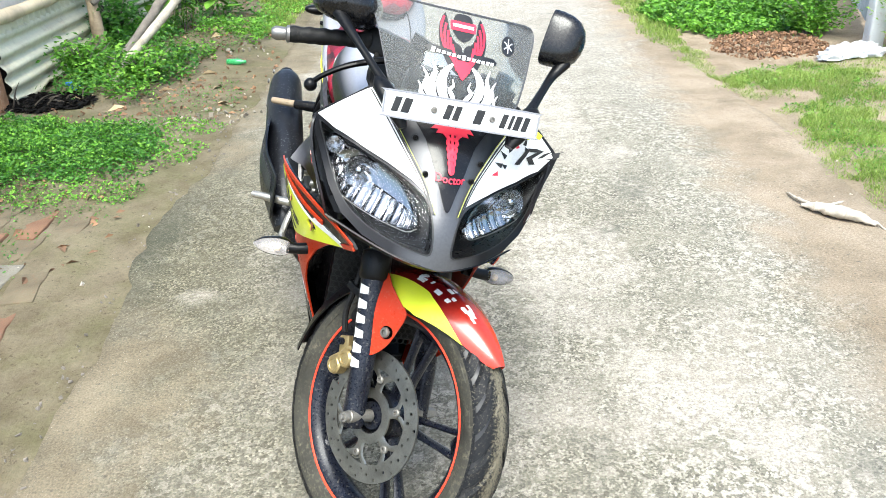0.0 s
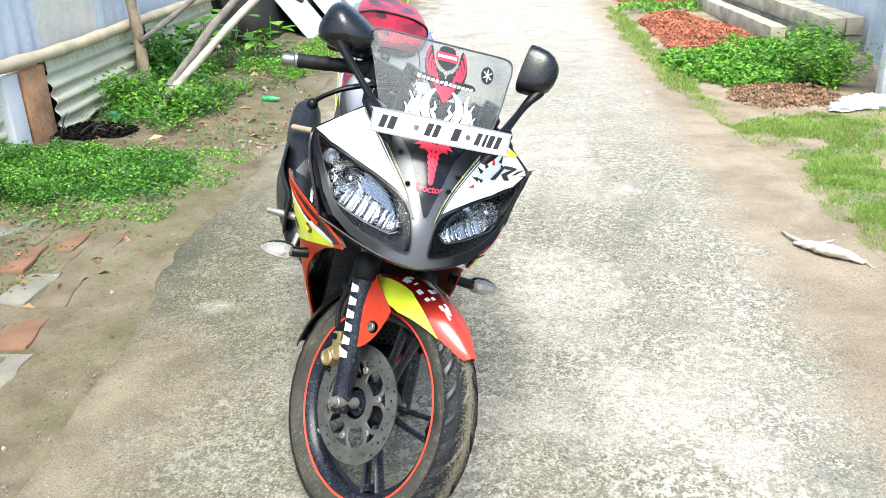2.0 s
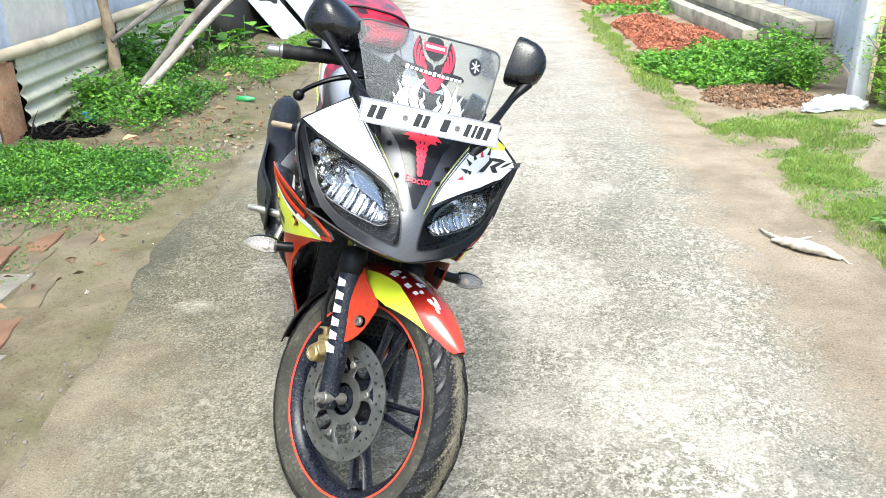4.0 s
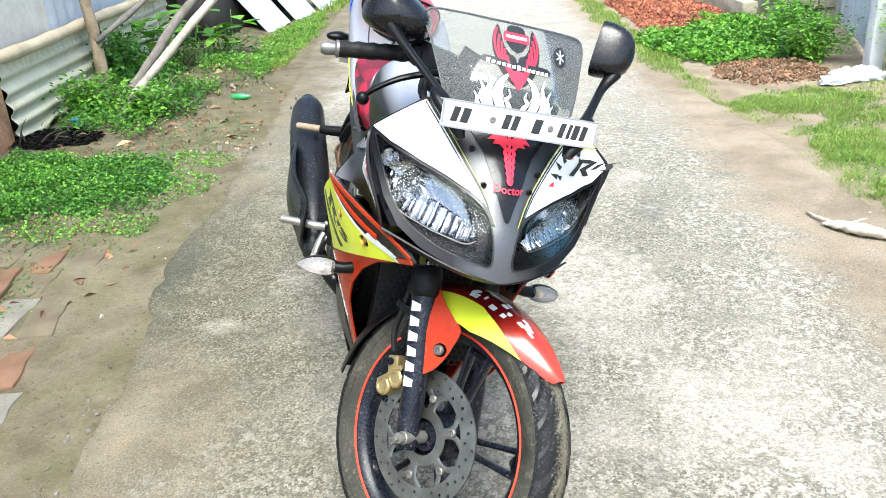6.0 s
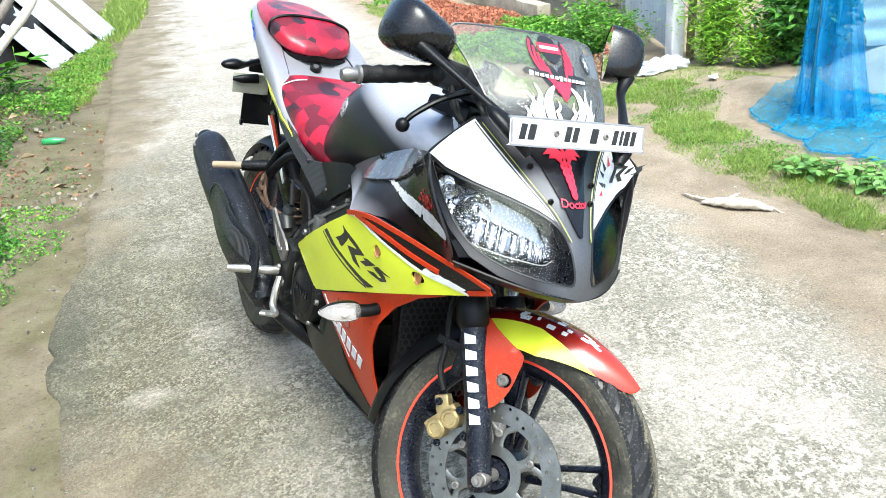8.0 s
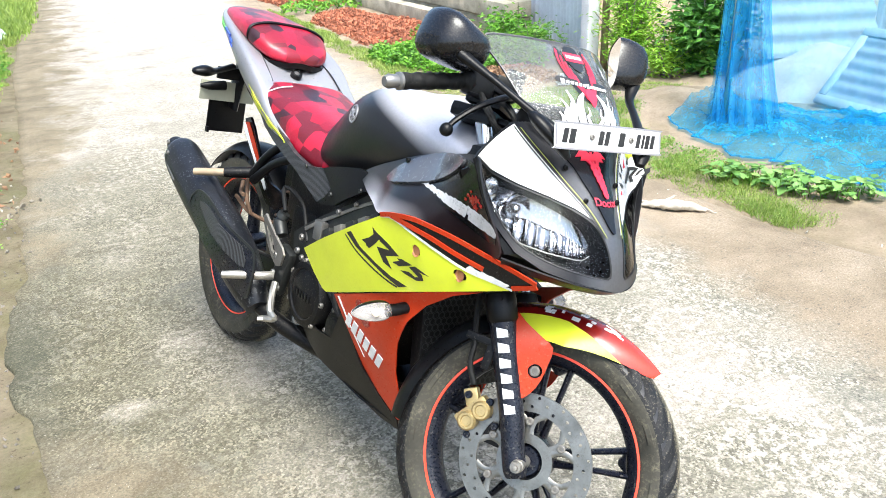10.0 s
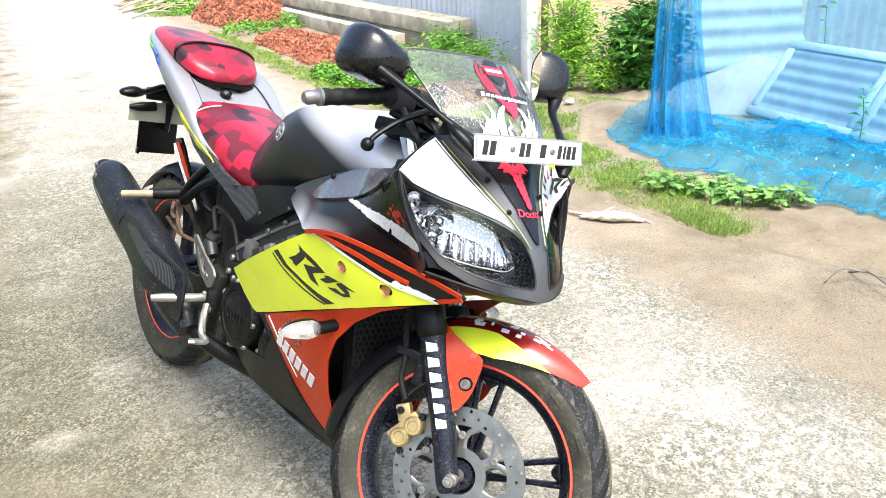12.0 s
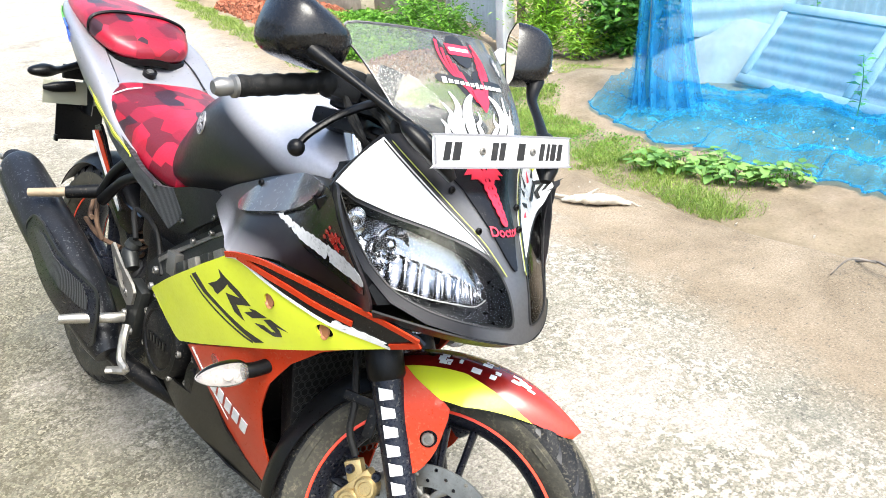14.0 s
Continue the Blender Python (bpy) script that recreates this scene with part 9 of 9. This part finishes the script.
# ---- muffler ----
muffler = new("muffler")
muffler.parent = bike
muffler["label"] = "scratched matt black muffler with heat shield"
MY = -0.205
bm = bmesh.new()
path = [(-0.088, MY - 0.012, 0.566), (-0.080, MY - 0.012, 0.563), (-0.040, MY - 0.012, 0.551), (0.10, MY - 0.010, 0.498), (0.28, MY, 0.425), (0.40, MY + 0.006, 0.365), (0.48, MY + 0.012, 0.312), (0.515, MY + 0.016, 0.282)]
tube(bm, path, [0.032, 0.048, 0.059, 0.063, 0.064, 0.060, 0.046, 0.030], n=44, sides=28, flat=(0.92, 1.08))
bit("muffler_body", bm, MUFFLER, "scratched matt black muffler body", muffler, flat=60)
bm = bmesh.new()
tube(bm, [(-0.075, MY - 0.012, 0.562), (-0.115, MY - 0.012, 0.577), (-0.130, MY - 0.012, 0.583), (-0.131, MY - 0.012, 0.583), (-0.110, MY - 0.012, 0.575)], [0.029, 0.027, 0.026, 0.020, 0.018], sides=20)
bit("muffler_tip", bm, MUFFLER, "", muffler)
for c in ((-0.02, -0.275, 0.575), (-0.06, -0.262, 0.600)):
    bit("muffler_bolt", bolt(c, 0.0075, h=0.006), STEEL, "", muffler)
SHIELD = Surf("y", [(0.20, -0.262, 0.52), (0.36, -0.268, 0.54), (0.58, -0.225, 0.44), (0.56, -0.232, 0.36), (0.30, -0.272, 0.42), (0.44, -0.272, 0.43), (0.50, -0.235, 0.33)], soft=1e-4)
shield_loop = rounded([(0.178, 0.478), (0.215, 0.518), (0.270, 0.528), (0.340, 0.520), (0.430, 0.494), (0.530, 0.462), (0.556, 0.440), (0.560, 0.380), (0.540, 0.325), (0.500, 0.318), (0.440, 0.340), (0.350, 0.385), (0.250, 0.430)], 3)
bit("heat_shield", skin(SHIELD, shield_loop, (), 0.005, 0.006, 0.02, -1), BLUE_BLACK, "ribbed black heat shield", muffler, flat=60)
film = rounded([(0.255, 0.500), (0.330, 0.505), (0.420, 0.480), (0.515, 0.452), (0.530, 0.400), (0.480, 0.410), (0.400, 0.440), (0.300, 0.475)], 2)
bit("shield_rim", skin(SHIELD, band(shield_loop[:len(shield_loop) * 2 // 3], 0.006), (), 0.0075, 0.004, 0.02, -1), FRAME, "rolled grey rim of the heat shield", muffler)
bit("shield_film", skin(SHIELD, film, (), 0.0072, 0.002, 0.02, -1), CARBON, "ribbed carbon film", muffler)
bm = bmesh.new()
tube(bm, [(-0.085, -0.262, 0.556), (-0.01, -0.270, 0.528), (0.045, -0.272, 0.506)], 0.0042, sides=6)
bit("muffler_strip", bm, STEEL, "bright worn strip", muffler)

# ---- pegs, pedal, hangers ----
bm = bmesh.new()
tube(bm, [(0.548, -0.175, 0.383), (0.545, -0.205, 0.383), (0.520, -0.255, 0.378), (0.500, -0.292, 0.372)], [0.012, 0.0115, 0.0115, 0.0095], n=12, sides=12)
bit("rider_peg", bm, HEEL_ALLOY, "worn alloy rider footpeg")
bm = bmesh.new()
tube(bm, [(0.250, -0.135, 0.588), (0.225, -0.175, 0.580), (0.190, -0.225, 0.570), (0.160, -0.262, 0.562)], [0.013, 0.011, 0.011, 0.010], n=12, sides=12)
bit("pillion_peg", bm, BEIGE, "dull buff pillion footpeg")
bm = bmesh.new()
tube(bm, [(0.252, -0.130, 0.589), (0.228, -0.170, 0.581), (0.212, -0.194, 0.576)], [0.017, 0.0155, 0.0145], n=8, sides=12)
bit("peg_joint", bm, ENGINE, "grimy dark peg joint")
for a, b in (((0.255, -0.130, 0.580), (0.420, -0.118, 0.712)), ((0.270, -0.130, 0.572), (0.500, -0.118, 0.690))):
    bm = bmesh.new()
    mid = Vector(a).lerp(Vector(b), 0.45) + Vector((0.01, -0.006, 0.02))
    tube(bm, [a, mid, b], [0.014, 0.012, 0.013], n=10, sides=10)
    bit("peg_hanger", bm, BLACK, "black tubular peg hanger")
heel = [(0.462, 0.520), (0.474, 0.530), (0.520, 0.500), (0.580, 0.468), (0.590, 0.452), (0.572, 0.418), (0.548, 0.410), (0.520, 0.428), (0.490, 0.462)]
HEEL = Surf("y", [(0.46, -0.180, 0.53), (0.59, -0.176, 0.46), (0.55, -0.170, 0.41), (0.49, -0.176, 0.46)])
slots = [band([(0.487 + 0.016 * k, 0.502 - 0.009 * k), (0.507 + 0.014 * k, 0.472 - 0.010 * k), (0.525 + 0.012 * k, 0.445 - 0.008 * k)], 0.0075) for k in range(3)]
bit("heel_plate", skin(HEEL, heel, slots, 0, 0.006, 0.012, -1), HEEL_ALLOY, "slotted alloy heel plate")
bm = bmesh.new()
box(bm, (0.525, -0.165, 0.34), (0.585, -0.140, 0.47), 0.010, Matrix.Translation((0.55, 0, 0.40)) @ Matrix.Rotation(radians(18), 4, "Y") @ Matrix.Translation((-0.55, 0, -0.40)))
bit("peg_bracket", bm, FRAME, "stained dark footpeg bracket")
bm = bmesh.new()
tube(bm, [(0.575, -0.178, 0.375), (0.590, -0.190, 0.345), (0.612, -0.200, 0.310), (0.640, -0.200, 0.300), (0.610, -0.215, 0.290)], [0.009, 0.0095, 0.009, 0.008, 0.008], n=20, sides=8)
tube(bm, [(0.600, -0.225, 0.288), (0.625, -0.190, 0.294)], 0.012, sides=8, flat=(1, 0.6))
bit("brake_pedal", bm, HEEL_ALLOY, "worn alloy brake pedal")
for c in ((0.545, -0.168, 0.44), (0.575, -0.168, 0.36), (0.54, -0.168, 0.39), (0.60, -0.14, 0.47)):
    bit("bracket_bolt", bolt(c, 0.0085, h=0.008), STEEL)
bm = bmesh.new()
tube(bm, [(0.52, -0.15, 0.545), (0.515, -0.158, 0.52), (0.54, -0.16, 0.49)], [0.016, 0.018, 0.015], n=8, sides=12)
bit("brake_cylinder", bm, FRAME, "small brake cylinder")
bm = bmesh.new()
tube(bm, [(0.52, -0.150, 0.55), (0.46, -0.13, 0.60), (0.55, -0.12, 0.58), (0.62, -0.13, 0.50)], 0.006, n=20, sides=8)
bit("brake_line", bm, RUBBER)

# ---- swinging arm, shock, hugger, rear mudguard ----
for sgn in (-1, 1):
    bm = bmesh.new()
    y = sgn * 0.092
    box(bm, (-0.02, y - 0.014, -0.030), (0.58, y + 0.014, 0.032), 0.010, Matrix.Translation((REAR.x, 0, REAR.z)) @ Matrix.Rotation(radians(-7), 4, "Y"))
    bit("swing_arm", bm, BLACK, "black swinging arm")
bm = bmesh.new()
lathe(bm, [(-0.125, 0.0), (-0.125, 0.010), (-0.118, 0.014), (0.118, 0.014), (0.125, 0.010), (0.125, 0.0)], REAR, "y", 12)
bit("rear_axle", bm, ALLOY)
bm = bmesh.new()
n = 70
pts = []
for k in range(n):
    a = 2 * math.pi * k * 6 / n
    s = k / (n - 1)
    pts.append((0.30 + 0.10 * s + 0.020 * math.cos(a), -0.055 + 0.020 * math.sin(a), 0.44 + 0.16 * s))
tube(bm, pts, 0.0045, sides=6)
bit("shock_spring", bm, RUSTY_IRON, "rusty buff shock spring")
bm = bmesh.new()
for k, (a, b) in enumerate((((0.17, -0.13, 0.50), (0.30, -0.09, 0.46)), ((0.21, -0.12, 0.56), (0.26, -0.12, 0.47)), ((0.16, -0.11, 0.54), (0.24, -0.14, 0.52)))):
    tube(bm, [a, Vector(a).lerp(Vector(b), 0.5) + Vector((0.01, -0.01, -0.008)), b], 0.006, n=8, sides=8)
bit("muffler_bracket", bm, RUSTY_IRON, "rusty muffler bracket")
C = REAR
bit("hugger", guard(40, 140, -1.0, 1.0, 0.335, 0.074, 0.03, None), BLACK, "dusty black rear mudguard over the tyre")
slab([(0.050, 0.712), (0.085, 0.722), (0.120, 0.698), (0.196, 0.624), (0.284, 0.568), (0.400, 0.552), (0.378, 0.525), (0.320, 0.500), (0.268, 0.505), (0.172, 0.580), (0.068, 0.668)], -0.078, 0.008, GLOSS_BLACK, "hugger_side", "gloss black inner mudguard side", bulge=0.008)
slab([(0.070, 0.704), (0.092, 0.708), (0.124, 0.684), (0.197, 0.614), (0.188, 0.606), (0.140, 0.644), (0.100, 0.680)], -0.0865, 0.002, RED, "hugger_stripe", "red stripe on the mudguard", step=0.02)
slab([(0.056, 0.700), (0.070, 0.702), (0.110, 0.664), (0.186, 0.600), (0.178, 0.594), (0.110, 0.648), (0.066, 0.682)], -0.0865, 0.002, PRINT_WHITE, "hugger_stripe", "white stripe on the mudguard", step=0.02)
slab([(0.190, 0.600), (0.210, 0.600), (0.265, 0.548), (0.258, 0.540), (0.225, 0.565)], -0.0875, 0.002, PRINT_WHITE, "hugger_stripe", "torn white mark on the mudguard", step=0.02)
# plate hanger
hang = new("tail_hanger")
hang.parent = bike
hang["label"] = "black tail hanger with a blank plate and flap"
bm = bmesh.new()
tube(bm, [(-0.10, 0.0, 0.925), (-0.17, 0.0, 0.86), (-0.215, 0.0, 0.80), (-0.235, 0.0, 0.70)], [0.045, 0.038, 0.035, 0.03], n=12, sides=10, flat=(1.3, 0.35), up=(0, 1, 0))
box(bm, (-0.20, -0.085, 0.795), (-0.185, 0.085, 0.835), 0.006)
bit("hanger_arm", bm, BLACK, "", hang)
bm = bmesh.new()
box(bm, (-0.212, -0.128, 0.722), (-0.207, 0.060, 0.786), 0.002)
bit("blank_plate", bm, paint("buff_plate", (0.34, 0.34, 0.26), 0.5), "dull buff plate seen from behind", hang)
bm = bmesh.new()
box(bm, (-0.252, -0.078, 0.615), (-0.246, 0.052, 0.755), 0.003)
box(bm, (-0.246, -0.082, 0.612), (-0.228, -0.074, 0.63), 0.002)
bit("flap", bm, BLACK, "black mud flap", hang)
bm = bmesh.new()
tube(bm, [(-0.205, -0.13, 0.765), (-0.200, -0.10, 0.768), (-0.196, -0.05, 0.775)], [0.006, 0.014, 0.016], n=8, sides=10)
bit("plate_clamp", bm, BLACK, "", hang)
for sgn in (-1, 1):
    bm = bmesh.new()
    tube(bm, [(-0.165, sgn * 0.045, 0.842), (-0.15, sgn * 0.09, 0.828), (-0.135, sgn * 0.118, 0.822), (-0.125, sgn * 0.15, 0.820), (-0.118, sgn * 0.185, 0.816), (-0.116, sgn * 0.195, 0.815)], [0.012, 0.011, 0.012, 0.022, 0.014, 0.003], n=20, sides=14, flat=(1.25, 0.8))
    bit("rear_indicator", bm, BLACK, "black teardrop rear indicator")

# ---- handlebars ----
for sgn in (-1, 1):
    inner, outer = Vector((1.062, sgn * 0.195, 0.944)), Vector((0.985, sgn * 0.318, 0.888))
    d = (outer - inner).normalized()
    bm = bmesh.new()
    tube(bm, [(1.095, sgn * 0.085, 0.948), (1.085, sgn * 0.13, 0.951), inner], 0.012, n=8, sides=12)
    bit("clip_on_bar", bm, BLACK, steer=True)
    bm = bmesh.new()
    pts = [inner.lerp(outer, k / 16) for k in range(17)]
    tube(bm, pts, [0.0215 if k in (0, 1) else (0.0155 + 0.0008 * math.sin(k * 2.2)) for k in range(17)], n=52, sides=18)
    for v in bm.verts:
        v.co += 0.0012 * Vector((noise.noise(v.co * 90), noise.noise(v.co * 90 + Vector((5, 0, 0))), noise.noise(v.co * 90 + Vector((0, 5, 0)))))
    bit("grip", bm, RUBBER, "worn black rubber grip", steer=True, flat=70)
    bm = bmesh.new()
    tube(bm, [outer - d * 0.002, outer + d * 0.003, outer + d * 0.006, outer + d * 0.024, outer + d * 0.032], [0.0165, 0.0165, 0.012, 0.0135, 0.009], sides=20)
    bit("bar_end", bm, STEEL, "steel bar-end weight", steer=True)
    bm = bmesh.new()
    c = Vector((1.072, sgn * 0.170, 0.950))
    box(bm, (-0.028, -0.032, -0.026), (0.028, 0.032, 0.024), 0.008, Matrix.Translation(c) @ pose(0, 0, 0, 0, 0, sgn * -32))
    bit("switch_box", bm, BLACK, "black switch box", steer=True)
    bm = bmesh.new()
    box(bm, (-0.026, -0.022, -0.014), (0.030, 0.026, 0.020), 0.006, Matrix.Translation((1.118, sgn * 0.150, 0.953)) @ pose(0, 0, 0, 0, 8, sgn * -32))
    tube(bm, [(1.125, sgn * 0.135, 0.965), (1.128, sgn * 0.133, 0.995)], [0.018, 0.020], sides=16)
    bit("master_cylinder", bm, BLACK, "black brake master cylinder", steer=True)
    bm = bmesh.new()
    tube(bm, [(1.135, sgn * 0.155, 0.944), (1.150, sgn * 0.190, 0.938), (1.148, sgn * 0.235, 0.922), (1.128, sgn * 0.275, 0.892), (1.108, sgn * 0.300, 0.858), (1.100, sgn * 0.308, 0.840)], [0.012, 0.009, 0.008, 0.007, 0.0065, 0.0065], n=26, sides=10, flat=(1.0, 0.8))
    ball(bm, (1.098, sgn * 0.310, 0.832), 0.0125, 14)
    bit("lever", bm, BLACK, "black ball-ended lever", steer=True)
    bm = bmesh.new()
    tube(bm, [(1.12, sgn * 0.14, 0.940), (1.16, sgn * 0.13, 0.90), (1.15, sgn * 0.09, 0.86), (1.11, sgn * 0.06, 0.80)], 0.006, n=18, sides=8)
    tube(bm, [(1.09, sgn * 0.19, 0.930), (1.14, sgn * 0.22, 0.880), (1.17, sgn * 0.15, 0.850), (1.14, sgn * 0.07, 0.79)], 0.005, n=18, sides=8)
    bit("control_cable", bm, RUBBER, steer=True)

bm = bmesh.new()
box(bm, (1.035, -0.125, 0.918), (1.115, 0.125, 0.940), 0.008)
yoke = bit("top_yoke", bm, BLACK, "black top yoke", steer=True)
for sgn in (-1, 1):
    bm = bmesh.new()
    lathe(bm, [(0.936, 0.024), (0.952, 0.024), (0.955, 0.020), (0.955, 0.011), (0.962, 0.010), (0.962, 0.0)], (1.075, sgn * 0.094, 0), "z", 20)
    bit("fork_cap", bm, STEEL, "steel fork cap", yoke)
bm = bmesh.new()
lathe(bm, [(0.938, 0.020), (0.950, 0.020), (0.952, 0.015), (0.948, 0.013), (0.948, 0.0)], (1.075, 0, 0), "z", 20)
bit("ignition_lock", bm, BLACK, "black ignition lock", yoke)
for k, (a, b, c2, e) in enumerate((((1.10, -0.16, 0.94), (1.165, -0.185, 0.905), (1.175, -0.14, 0.855), (1.14, -0.06, 0.80)), ((1.11, -0.14, 0.955), (1.185, -0.150, 0.930), (1.190, -0.10, 0.875), (1.13, -0.03, 0.80)), ((1.09, -0.19, 0.93), (1.145, -0.215, 0.880), (1.150, -0.165, 0.835), (1.10, -0.09, 0.79)), ((1.10, 0.15, 0.95), (1.17, 0.14, 0.92), (1.18, 0.09, 0.86), (1.13, 0.03, 0.80)))):
    bm = bmesh.new()
    tube(bm, [a, b, c2, e], 0.0052, n=22, sides=8)
    bit("control_cable", bm, RUBBER, "", steer=True)
bm = bmesh.new()
for k in range(5):
    box(bm, (1.100, -0.118 + 0.006 * k, 0.800 + 0.024 * k), (1.130, 0.118 - 0.006 * k, 0.812 + 0.024 * k), 0.003)
bit("fork_shroud", bm, BLACK, "ribbed black shroud before the tank", steer=True)

# ---- side stand ----
bm = bmesh.new()
tube(bm, [(0.60, 0.13, 0.26), (0.585, 0.20, 0.165), (0.575, 0.252, 0.090)], [0.013, 0.012, 0.012], n=8, sides=10)
box(bm, (0.545, 0.235, 0.072), (0.605, 0.285, 0.084), 0.003, Matrix.Translation((0.575, 0.26, 0.078)) @ pose(0, 0, 0, 16.5, 0, 0) @ Matrix.Translation((-0.575, -0.26, -0.078)))
bit("side_stand", bm, BLACK, "black side stand on the concrete")
